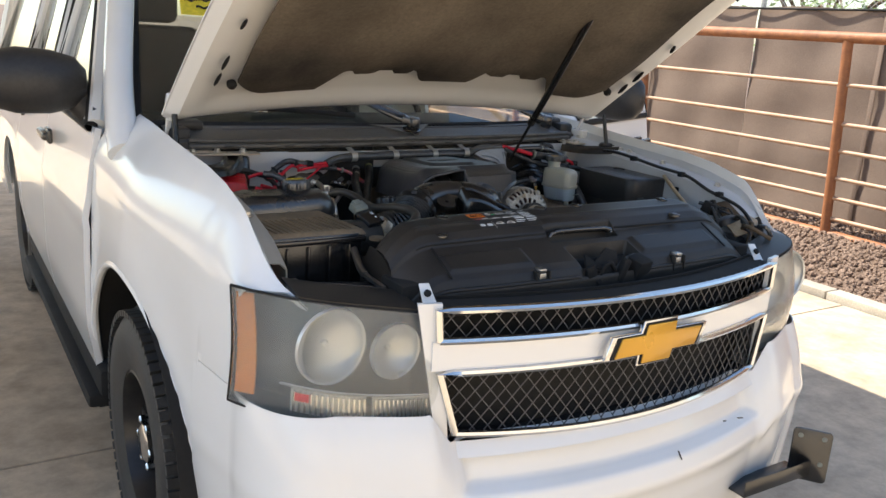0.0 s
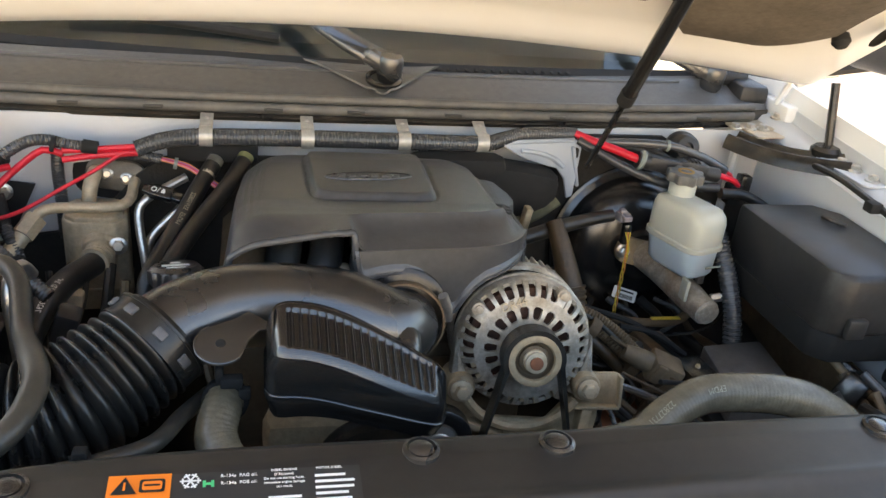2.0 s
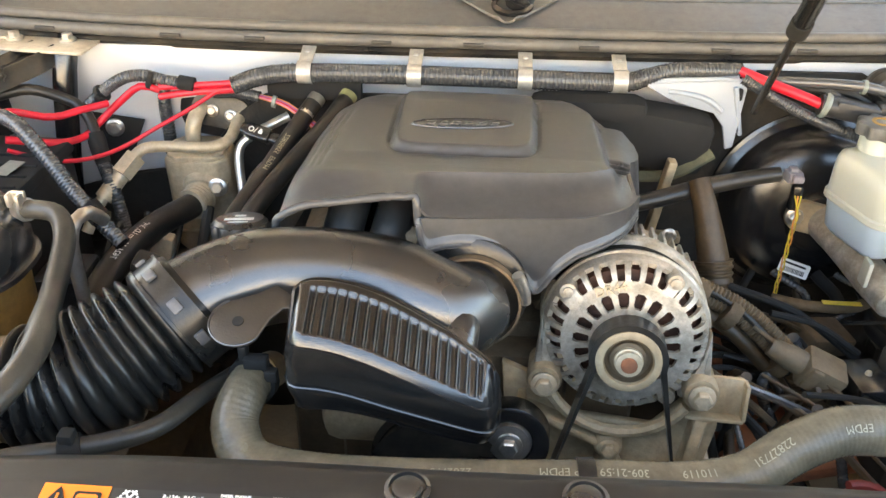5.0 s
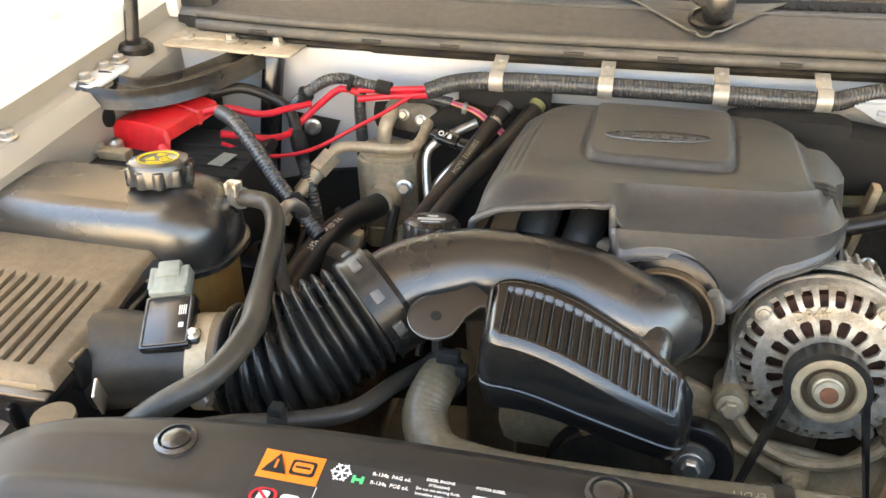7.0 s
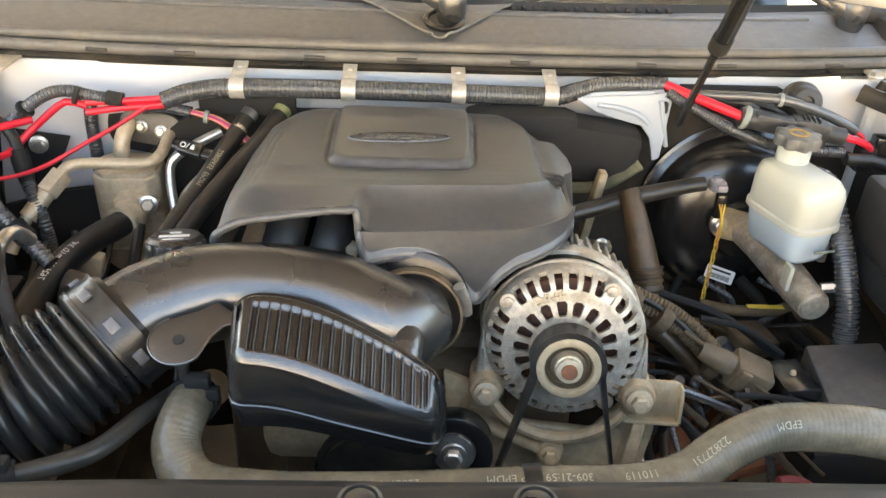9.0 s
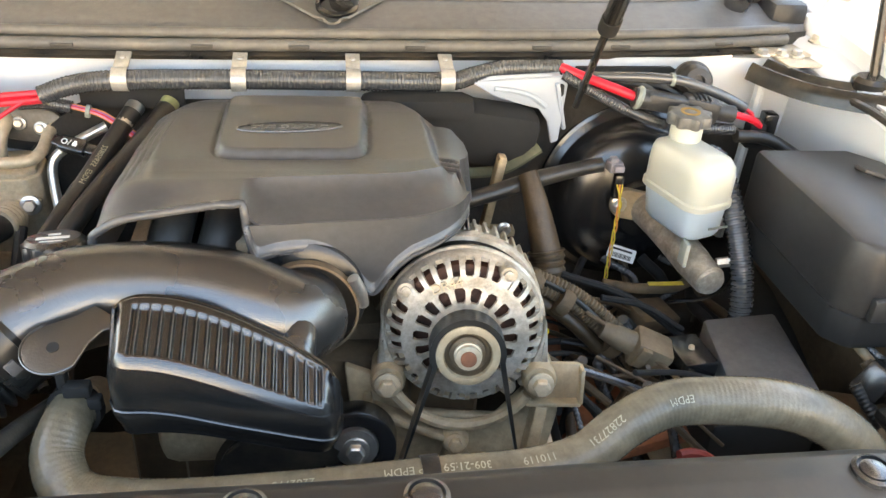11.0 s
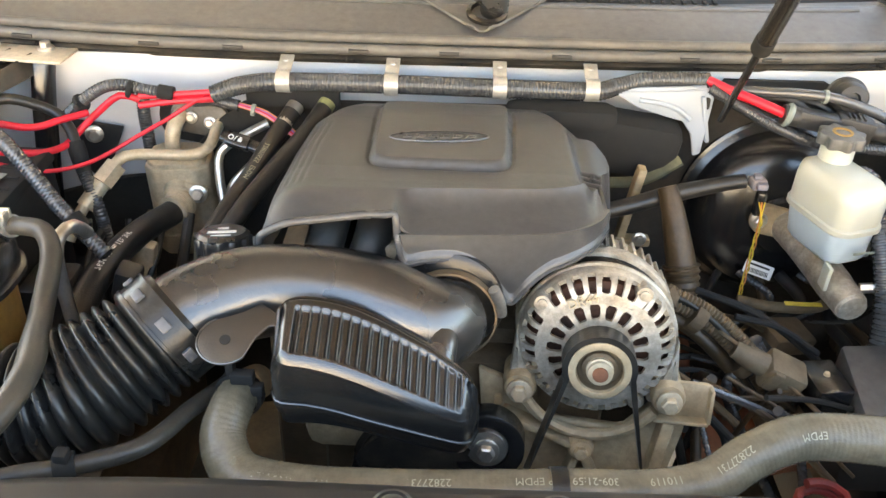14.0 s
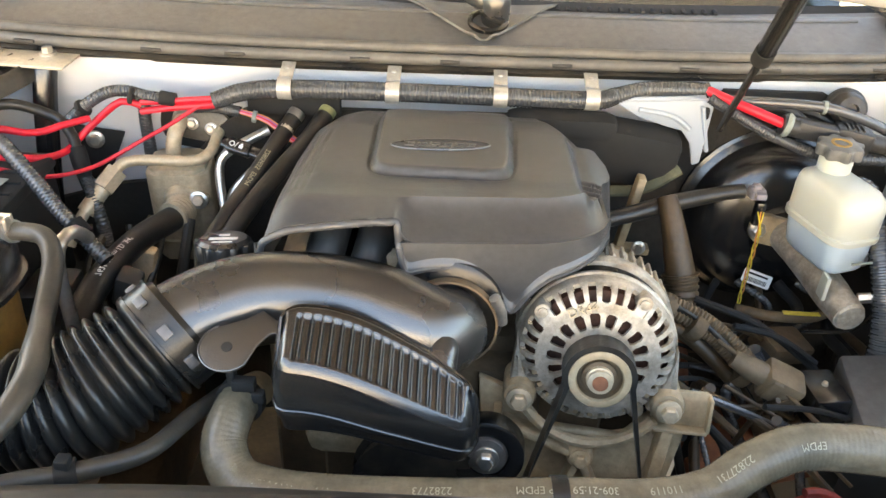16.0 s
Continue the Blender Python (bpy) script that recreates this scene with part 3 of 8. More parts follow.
def build_wheels():
    for y in (ARCH_Y, ARCH_Y + 2.93):
        for s in (-1, 1):
            x = s * 0.78
            m = frame_at((x, y, 0.392), (s, 0, 0), (0, 1, 0))
            tyre = part("wheel", moved(lathe([(0.215, -0.115), (0.28, -0.13), (0.35, -0.128), (0.385, -0.105), (0.392, -0.06), (0.392, 0.06), (0.385, 0.105), (0.35, 0.128), (0.28, 0.13), (0.22, 0.115), (0.213, 0.0)], n=72), m), TYRE, car, "black tyre on a black steel wheel")
            blocks = []
            for i in range(72):
                a = 2 * math.pi * i / 72
                for h, w in ((-0.106, 0.040), (-0.056, 0.044), (0.0, 0.048), (0.056, 0.044), (0.106, 0.040)):
                    mm = m @ pose(0, 0, 0, 0, 0, math.degrees(a) + (1.2 if abs(h) > 0.07 else 0)) @ pose(0.396 - (0.007 if abs(h) > 0.09 else 0), 0, h)
                    blocks.append(moved(box((0, 0, 0), (0.018, 0.025, w)), mm))
            part("tread", join(*blocks), TYRE, tyre)
            rim = [lathe([(0.214, -0.02), (0.222, 0.11), (0.212, 0.115), (0.205, 0.09), (0.195, 0.02), (0.19, -0.02)], n=48, closed=True), lathe([(0.0801, 0.045), (0.075, 0.075), (0.055, 0.085), (0.0, 0.088)], n=32)]
            for i in range(8):
                rim.append(moved(box((0.135, 0, 0.05), (0.125, 0.062, 0.03), 0.01), pose(0, 0, 0, 0, 0, 45 * i)))
            part("rim", moved(join(*rim), m), WHEELBLACK, tyre)
            part("brake_disc", moved(lathe([(0.17, -0.01), (0.17, 0.015), (0.09, 0.02)], n=32), m), STEEL, tyre)
            part("hub_cap", moved(lathe([(0.06, 0.07), (0.058, 0.1), (0.045, 0.108)], n=24), m), CHROME, tyre, "chrome hub cap")
            for i in range(6):
                a = 2 * math.pi * i / 6
                part("lug_nut", moved(lathe([(0.012, 0.07), (0.012, 0.1), (0.008, 0.104)], pose(0.07 * math.cos(a), 0.07 * math.sin(a), 0), n=6), m), CHROME, tyre)


def build_bumper():
    # front skin and the two returns to the wheel arches
    def skin(u, v):
        # u runs round from one wheel arch to the other
        z = 0.43 + 0.439 * (1 - v)
        bul = 0.055 * math.sin(min(1.0, v * 2.6) * math.pi / 2) - 0.05 * max(0, v - 0.62)
        bul += 0.012 * math.exp(-((v - 0.42) / 0.07) ** 2)
        w = 2 * u - 1
        a = abs(w)
        sg = 1 if w > 0 else -1
        if a < 0.62:
            x = a / 0.62 * 0.70
            y = front_y(x) - bul - 0.025 * max(0.0, min(1.0, (x - 0.45) / 0.1)) + 0.034 * smooth(0.475, 0.430, x) * smooth(0.30, 0.255, v)
        elif a < 0.82:
            t = (a - 0.62) / 0.20 * math.pi / 2
            x = 0.70 + (0.149 + bul * 0.2) * math.sin(t)
            y = front_y(0.70) - 0.025 - bul + (0.20 + bul * 0.8) * (1 - math.cos(t))
        else:
            t = (a - 0.82) / 0.18
            y = front_y(0.70) + 0.175 - bul * 0.2 + t * 0.21
            x = side_x(y, 0.87) - 0.001 + bul * 0.2
        z -= (1 - v) * 0.072 * max(0.0, min(1.0, (0.53 - x) / 0.05))
        return Vector((sg * x, y, z))
    b = part("front_bumper", sheet(skin, 170, 52, 0.004), WHITE, car, "white painted front bumper cover with scuffs")
    part("lower_valance", sheet(lambda u, v: Vector((-0.8 + 1.6 * u, front_y(-0.8 + 1.6 * u) + 0.06 + 0.1 * v, 0.44 - 0.1 * v)), 40, 4, 0.004), PLASTIC, b, "black lower valance")
    rnd = random.Random(6)
    for x, z, l, r in ((0.10, 0.69, 0.03, 60), (0.35, 0.72, 0.02, 10), (-0.3, 0.6, 0.025, 30), (0.27, 0.735, 0.008, 0)):
        part("scuff", box((x, front_y(x) - 0.054, z), (l, 0.004, 0.002), 0, (0, r, 0)), DARKMETAL, b)
    return b


def mesh_grille(x0, x1, zlo, zhi, parent, dep=0.0):
    """Diamond wire mesh between two heights, following the nose."""
    bars = []
    n = int((x1 - x0) / 0.033)
    for sgn in (1, -1):
        for i in range(-8, n + 8):
            a = x0 + (x1 - x0) * i / n
            pts = []
            for k in range(7):
                f = k / 6
                z = zlo + (zhi - zlo) * f
                x = a + sgn * (z - zlo) * 0.82
                if x0 + 0.004 <= x <= x1 - 0.004:
                    pts.append((x, front_y(x) + 0.016 + dep + 0.002 * sgn, z))
            if len(pts) > 1:
                bars.append(tube(pts, 0.0014, n=4, smooth=False, cap=False))
    return part("mesh_insert", join(*bars), TABGREY, parent, "thin grey wire mesh")


def build_grille():
    g = part("grille_surround", sheet(lambda u, v: (lambda x, z: Vector((x, front_y(x) - 0.003, z)))(-0.525 + 1.05 * u, 0.957 + 0.062 * v), 50, 4, 0.012), WHITE, car, "white grille bar between two mesh openings")
    for lo, hi, w0, w1, nm in ((1.022, 1.088, 0.512, 0.518, "upper"), (0.817, 0.952, 0.468, 0.508, "lower")):
        edge = []
        n = 40
        low = lambda x: lo - (0.0 if nm == "upper" else 0.020 * (1 - (x / 0.5) ** 2))
        edge += [(x, front_y(x) - 0.004, low(x)) for x in (-w0 + 2 * w0 * i / n for i in range(n + 1))]
        edge += [(x, front_y(x) - 0.004, hi) for x in (w1 - 2 * w1 * i / n for i in range(n + 1))]
        fr = part("chrome_frame", tube(edge + [edge[0]], 0.0085, n=8, smooth=False), CHROME, g, "chrome grille frame")
        mesh_grille(-w1 + 0.004, w1 - 0.004, lo - (0.02 if nm == "lower" else 0), hi, g)
        part("backing", sheet(lambda u, v: (lambda x: Vector((x, front_y(x) + 0.075, lo - 0.03 + (hi - lo + 0.035) * v)))(-w1 + 2 * w1 * u), 30, 2, 0.004), BLACK, g)
        for zz in (lo - 0.03, hi - 0.002):
            part("duct", sheet(lambda u, v: (lambda x: Vector((x, front_y(x) + 0.004 + 0.07 * v, zz)))(-w1 + 2 * w1 * u), 30, 1, 0.003), BLACK, g)
    # panels beside the mesh, to the lamps
    for s in (-1, 1):
        def pan(u, v):
            z = 0.78 + 0.32 * v
            xi = 0.478 + (0.03 * v)
            xo = 0.49 + 0.012 + 0.055 * v
            x = xi + (xo - xi) * u
            return Vector((s * x, front_y(x) + 0.002, z))
        part("side_panel", sheet(pan, 6, 8, 0.01), WHITE, g)
        part("lower_panel", sheet(lambda u, v: (lambda x: Vector((s * x, front_y(x) - 0.02 + 0.02 * v, 0.765 + 0.03 * v)))(0.52 * u), 24, 3, 0.006), WHITE, g)
    # badge
    y = front_y(0.0) - 0.014
    def cross(k, w=0.142, h=0.052):
        a, b, c = w * k, h * k, 0.026 * (1 if k == 1 else k)
        return [(-a + 0.018, 0.024 * k), (-0.048 * k, 0.024 * k), (-0.042 * k, b * 0.92), (0.052 * k, b * 0.92), (0.05 * k, 0.024 * k), (a, 0.024 * k), (a - 0.018, -0.024 * k), (0.046 * k, -0.024 * k), (0.04 * k, -b * 0.92), (-0.054 * k, -b * 0.92), (-0.05 * k, -0.024 * k), (-a, -0.024 * k)]
    m = frame_at((0, y, 0.985), (0, -1, 0), (1, 0, 0))
    bd = part("badge", prism(cross(1.1), 0.012, m, 0.003), CHROME, g, "chrome edged gold bow-tie shaped badge")
    part("badge_rim", prism(cross(1.0), 0.004, m @ pose(0, 0, 0.011), 0.001), BLACK, bd)
    part("badge_face", prism(cross(0.93), 0.006, m @ pose(0, 0, 0.013), 0.0025), GOLD, bd, "gold badge face")


def build_headlamp(s):
    # corners: outer top, outer bottom, inner bottom, inner top
    def surf(u, v, off=0.0):
        ot, ob, ib, it = Vector((0.852, 0.262, 1.098)), Vector((0.868, 0.235, 0.858)), Vector((0.487, 0.012, 0.822)), Vector((0.527, 0.035, 1.072))
        top = ot.lerp(it, u)
        bot = ob.lerp(ib, u)
        p = top.lerp(bot, v)
        p.y -= 0.085 * math.sin(math.pi * min(1, u * 0.98)) ** 0.9 * (1.0 - 0.3 * u * u * (3 - 2 * u)) - off + 0.02 * math.sin(math.pi * v)
        p.x += 0.02 * math.sin(math.pi * (1 - u)) * (1 - u)
        p.z += 0.010 * math.sin(math.pi * u) * max(0.0, 1 - 2 * v)
        p.x *= s
        return p
    lamp = part("headlamp", sheet(lambda u, v: surf(u, v, 0.0), 40, 24, 0.003), LENS, car, "hazed clear headlamp lens")
    lamp.visible_shadow = False
    def back(u, v):
        p = surf(u, v, 0.0)
        e = min(u, 1 - u, v, 1 - v)
        p.y += 0.006 + min(1, e / 0.06) * 0.075
        p.x -= s * 0.03 * min(1, e / 0.06) * (1 - u)
        return p
    part("lamp_housing", sheet(back, 40, 30, 0.002), LAMPGREY, lamp, "grey inner lamp housing")
    rimpts = [surf(i / 30, 0) for i in range(31)] + [surf(1, i / 12) for i in range(1, 13)] + [surf(1 - i / 30, 1) for i in range(1, 31)] + [surf(0, 1 - i / 12) for i in range(1, 12)]
    part("lamp_seal", tube([p + Vector((0, 0.004, 0)) for p in rimpts] + [rimpts[0] + Vector((0, 0.004, 0))], 0.0032, n=6, smooth=False), BLACK, lamp, "black lens seal")
    part("marker", sheet(lambda u, v: surf(0.035 + 0.10 * u, 0.05 + 0.86 * v, 0.022 + 0.02 * u), 6, 12, 0.004), AMBER, lamp, "amber side marker")
    for (u, v, r) in ((0.47, 0.345, 0.074), (0.80, 0.35, 0.055)):
        c = surf(u, v, 0.046)
        m = frame_at(c, (-s * 0.12, -1, 0.02))
        part("reflector_bowl", moved(lathe([(r * 1.0, 0.012), (r * 0.97, 0.006), (r * 0.8, -0.003), (r * 0.55, -0.011), (r * 0.25, -0.017), (0.004, -0.019)], n=36, caps=(False, True)), m), REFLECTOR, lamp, "pale reflector bowl")
        part("bulb_cap", moved(lathe([(r * 0.10, -0.03), (r * 0.10, -0.012), (r * 0.05, -0.009)], n=16), m), REFLECTOR, lamp)
        part("bowl_ring", moved(lathe([(r * 1.0, 0.0), (r * 1.08, 0.008), (r * 1.06, 0.017), (r * 1.0, 0.014)], n=36, closed=True), m), REFLECTOR, lamp)
    for a, b in ((0.27, 0.61), (0.64, 0.96)):
        tl = part("turn_lamp", sheet(lambda u, v: surf(a + (b - a) * u, 0.715 + 0.215 * v, 0.016), 10, 5, 0.004), REFLECTOR, lamp, "ribbed bright turn lamp")
        flutes = [tube([surf(a + (b - a) * (i + 0.5) / 14, 0.73, 0.012), surf(a + (b - a) * (i + 0.5) / 14, 0.915, 0.012)], 0.003, n=6, step=0.1) for i in range(14)]
        part("fluted_lens", join(*flutes), CHROME, tl)
    part("red_reflex", sheet(lambda u, v: surf(0.28 + 0.06 * u, 0.745 + 0.07 * v, 0.008), 4, 3, 0.003), PRINTRED, lamp)
    part("lamp_ledge", sheet(lambda u, v: surf(0.22 + 0.76 * u, 0.672 + 0.03 * v, 0.008 + 0.012 * v), 12, 2, 0.003), REFLECTOR, lamp)
    # black top of the housing behind the lens
    part("lamp_top", sheet(lambda u, v: surf(0.32 + 0.66 * u, 0.0, 0.004) + Vector((0, 0.10 * v, 0.006 + 0.012 * v)), 12, 6, 0.006), SHROUD, lamp, "black plastic lamp back")


HOOD_Y, HOOD_Z, HOOD_A = 1.075, 1.349, 35.0


def hood_point(x, v, drop=0.0):
    """A point of the raised hood: v metres forward of its rear edge, drop metres below its skin."""
    w = 0.79 - 0.05 * (v / 1.15) ** 2
    crown = 0.075 * (1 - (x / w) ** 2) * (0.75 + 0.25 * (v / 1.15))
    nose = -0.16 * max(0, (v - 0.85) / 0.3) ** 2
    h = crown + nose - drop
    a = radians(HOOD_A)
    return Vector((x, HOOD_Y - v * math.cos(a) + h * math.sin(a), HOOD_Z + v * math.sin(a) + h * math.cos(a)))


def build_hood():
    W = lambda v: 0.79 - 0.05 * (v / 1.15) ** 2
    h = part("hood", sheet(lambda u, v: hood_point((2 * u - 1) * W(1.15 * v), 1.15 * v), 40, 36, 0.003), WHITE, car, "raised white hood panel")
    # inner frame: a deep border with a stepped liner opening
    def inner(u, v):
        x = (2 * u - 1)
        V = 1.15 * v
        e = min((1 - abs(x)) * 0.79, V, 1.15 - V)
        k = min(1.0, e / 0.03)
        hump = 0.012 * math.sin(min(1.0, max(0.0, e) / 0.12) * math.pi)
        return hood_point(x * W(V) * 0.995, V, 0.006 + 0.022 * k + hump)
    part("inner_frame", sheet(inner, 56, 48, 0.002), WHITE, h, "white inner hood frame with holes")
    # liner with a scalloped rear edge
    def edge(x):
        """Where the liner's rear edge runs: tongues at the middle and both ends."""
        a = abs(x - 0.02)
        k = lambda lo, hi: max(0.0, min(1.0, (a - lo) / (hi - lo)))
        s = 0.215 + 0.06 * k(0.085, 0.125) - 0.018 * k(0.135, 0.14) + 0.018 * k(0.20, 0.205) - 0.018 * k(0.26, 0.265) + 0.018 * k(0.33, 0.335) - 0.095 * k(0.36, 0.42)
        return s + 0.07 * max(0, (abs(x) - 0.55) / 0.095) ** 2
    def liner(u, v):
        x = (2 * u - 1) * 0.645
        a, b = edge(x), 0.98
        V = a + (b - a) * v
        pill = 0.010 * min(1, min(v, 1 - v) / 0.06, (1 - abs(2 * u - 1)) / 0.06)
        dip = 0.012 * (math.sin(x * 9) * math.sin(V * 11)) * min(1, v * 6)
        return hood_point(x, V, 0.052 + pill + dip)
    part("hood_liner", sheet(liner, 90, 40, 0.008), LINER, h, "dusty black felt hood liner")
    for s in (-1, 1):
        for V, l in ((0.27, 0.05), (0.35, 0.055), (0.52, 0.025), (0.8, 0.018)):
            p, q = hood_point(s * 0.705, V - l / 2, 0.057), hood_point(s * 0.705, V + l / 2, 0.057)
            part("frame_hole", tube([p, q], [0.006, 0.014, 0.016, 0.014, 0.006], n=12, step=0.006, flat=0.3), BLACK, h)
        # hinge
        hg = part("hinge", join(tube([hood_point(s * 0.75, 0.10, 0.03), (s * 0.765, 1.06, 1.375), (s * 0.765, 1.11, 1.29)], 0.013, n=8, step=0.02, flat=0.5), box((s * 0.765, 1.07, 1.37), (0.02, 0.06, 0.06), 0.006, (30, 0, 0)), box((s * 0.78, 1.12, 1.275), (0.03, 0.09, 0.03), 0.006)), WHITE, h, "white hood hinge")
        part("hinge_post", join(tube([(s * 0.776, 0.985, 1.36), (s * 0.779, 0.950, 1.225)], 0.0105, n=10, step=0.1, flat=0.7), lathe([(0.026, 0), (0.026, 0.010), (0.020, 0.016)], pose(s * 0.768, 0.948, 1.246), n=24)), DARKMETAL, h, "black hinge stay")
        bolt("hinge_bolt", (s * 0.752, 1.06, 1.385), (-s, -0.3, 0), 0.009, hg)
        bolt("hinge_bolt", (s * 0.755, 1.09, 1.345), (-s, -0.3, 0), 0.009, hg)
        part("bumper_stop", lathe([(0.012, 0), (0.014, 0.012), (0.008, 0.02)], frame_at(hood_point(s * 0.66, 0.24, 0.05), (0, -0.57, -0.82)), n=14), BLACK, h)
    # gas strut
    top = hood_point(0.315, 0.60, 0.06)
    low = Vector((0.362, 0.985, 1.200))
    d = top - low
    st = part("gas_strut", tube([low + d * 0.31, top], 0.011, n=14, step=0.2), GLOSSBLACK, h, "black gas strut holding the hood")
    part("strut_rod", tube([low, low + d * 0.32], 0.005, n=10, step=0.2), DARKMETAL, st)
    part("strut_collar", tube([low + d * 0.295, low + d * 0.33], 0.0125, n=14, step=0.2), BLACK, st)
    part("ball_end", lathe([(0.006, -0.02), (0.012, -0.008), (0.012, 0.008), (0.006, 0.02)], frame_at(top, (1, 0, 0)), n=14), STEEL, st)


def build_cabin():
    # windscreen, pillars, roof, doors of the passenger side; the driver's door stands open
    def screen(u, v):
        x = (2 * u - 1) * (0.80 - 0.14 * v)
        return Vector((x, 1.17 + 0.68 * v + 0.10 * (x / 0.8) ** 2, 1.300 + 0.54 * v))
    ws = part("windscreen", sheet(screen, 24, 14, 0.005), GLASS, car, "dark tinted windscreen")
    ws.visible_shadow = False
    part("screen_band", sheet(lambda u, v: screen(u, 0.02 * v - 0.01) + Vector((0, -0.004, 0.004)), 24, 1, 0.002), BLACK, ws)
    for s in (-1, 1):
        part("pillar", tube([(s * 0.865, 1.22, 1.22), (s * 0.835, 1.42, 1.40), (s * 0.76, 1.72, 1.66), (s * 0.70, 1.96, 1.86)], 0.05, n=12, step=0.05, flat=0.8), WHITE, car, "white windscreen pillar")
        part("screen_trim", tube([(s * 0.80, 1.30, 1.30), (s * 0.785, 1.42, 1.385), (s * 0.715, 1.72, 1.645), (s * 0.655, 1.94, 1.83)], 0.014, n=8, step=0.05), BLACK, ws)
    part("roof", sheet(lambda u, v: Vector(((2 * u - 1) * 0.70, 1.90 + 3.0 * v, 1.87 + 0.05 * (1 - (2 * u - 1) ** 2) + 0.03 * math.sin(v * 3.1))), 16, 16, 0.01), WHITE, car)
    def flank(y0, y1, s, inset=0.0):
        def fn(u, v):
            y = y0 + (y1 - y0) * u
            z = 0.46 + 0.80 * v
            dy = y - (ARCH_Y + 2.946)
            if abs(dy) < 0.47:
                lo = 0.42 + math.sqrt(0.47 ** 2 - dy * dy)
                z = lo + (1.26 - lo) * v
            x = 0.95 - 0.03 * max(0, (0.62 - z) / 0.2) - 0.05 * max(0, (z - 0.85) / 0.4) ** 1.6 + 0.008 * math.exp(-((z - 0.98) / 0.03) ** 2)
            return Vector((s * x, y, z))
        return sheet(fn, 30, 22, 0.02)
    def upper(y0, y1, s):
        # window frame as four bars and a pane
        a, b = 0.885, 0.72
        def at(y, k):
            return Vector((s * (a + (b - a) * k), y, 1.26 + 0.58 * k))
        return at
    def door(name, y0, y1, s, slope0, label):
        d = part(name, flank(y0, y1 - 0.006, s), WHITE, car, label)
        at = upper(y0, y1, s)
        q = [at(y0 + 0.05, 0), at(y1 - 0.05, 0), at(y1 - 0.09, 0.9), at(y0 + slope0, 0.9)]
        part("window_frame", tube(q + [q[0]], 0.035, n=8, smooth=False), WHITE, d)
        part("window_seal", tube([p + Vector((s * 0.016, 0, 0)) for p in q + [q[0]]], 0.021, n=8, smooth=False), BLACK, d)
        pane = part("pane", sheet(lambda u, v: (q[0].lerp(q[1], u)).lerp(q[3].lerp(q[2], u), v), 8, 6, 0.004), GLASS, d, "side window glass reflecting the sky")
        pane.visible_shadow = False
        hz = 1.13
        part("door_handle", join(box((s * 0.955, y1 - 0.16, hz), (0.03, 0.18, 0.035), 0.012), box((s * 0.94, y1 - 0.20, hz), (0.02, 0.10, 0.06), 0.009)), GLOSSBLACK, d, "black door handle")
        return d
    passenger = door("front_door", 1.475, 2.46, -1, 0.55, "closed white front door with black handle")
    door("rear_door", 2.46, 3.40, -1, 0.06, "closed white rear door")
    for s in (-1, 1):
        part("rear_quarter", flank(3.40, 5.0, s), WHITE, car)
        at = upper(3.36, 5.0, s)
        q = [at(3.40, 0.0), at(4.85, 0.0), at(4.6, 0.9), at(3.42, 0.9)]
        part("quarter_window", sheet(lambda u, v: (q[0].lerp(q[1], u)).lerp(q[3].lerp(q[2], u), v), 8, 6, 0.004), GLASS, car)
        part("quarter_frame", tube(q + [q[0]], 0.03, n=8, smooth=False), WHITE, car)
        part("sill", box((s * 0.86, 2.35, 0.42), (0.14, 1.9, 0.10), 0.02), BLACK, car)
        part("running_board", box((s * 0.89, 2.35, 0.35), (0.15, 1.85, 0.05), 0.018), BLACK, car, "black running board")
    door("rear_door", 2.46, 3.40, 1, 0.06, "closed white rear door")
    part("tailgate", box((0, 4.98, 0.84), (1.76, 0.06, 0.84), 0.03), WHITE, car)
    rg = part("rear_glass", sheet(lambda u, v: Vector(((2 * u - 1) * (0.80 - 0.10 * v), 4.98 - 0.12 * v, 1.27 + 0.52 * v)), 8, 6, 0.004), GLASS, car)
    rg.visible_shadow = False
    for s in (-1, 1):
        part("rear_pillar", tube([(s * 0.86, 4.98, 1.24), (s * 0.72, 4.85, 1.86)], 0.06, n=8, step=0.2), WHITE, car)
    part("floor_pan", box((0, 3.1, 0.48), (1.7, 3.7, 0.06), 0.01), BLACK, car)
    # mirror of the passenger's side
    build_mirror(-1, passenger, Matrix())
    # the open driver's door, turned about its hinge
    dd = door("front_door", 1.475, 2.46, 1, 0.55, "white driver's door standing open")
    build_mirror(1, dd, Matrix())
    swing = Matrix.Translation((0.94, 1.40, 0)) @ pose(0, 0, 0, 0, 0, -66) @ Matrix.Translation((-0.94, -1.40, 0))
    dd.matrix_basis = swing
    # dash, seats, wheel behind the glass
    part("dashboard", box((0, 1.75, 1.16), (1.5, 0.42, 0.2), 0.05), CLOTH, car)
    for x in (-0.42, 0.42):
        seat = part("front_seat", join(box((x, 2.55, 0.95), (0.52, 0.5, 0.18), 0.06), box((x, 2.82, 1.25), (0.5, 0.16, 0.62), 0.06), box((x, 2.86, 1.66), (0.28, 0.1, 0.18), 0.04)), CLOTH, car)
    part("steering_wheel", tube([(0.42 + 0.18 * math.cos(a), 2.02 + 0.07 * math.sin(a), 1.22 + 0.17 * math.sin(a)) for a in (2 * math.pi * i / 20 for i in range(21))], 0.014, n=8, smooth=False), BLACK, car)
    stk = part("sticker", sheet(lambda u, v: screen(0.09 + 0.085 * u, 0.585 + 0.12 * v) + Vector((0, -0.012, 0.006)), 6, 3, 0.001), STICKER, ws, "yellow paper sticker with black handwriting")
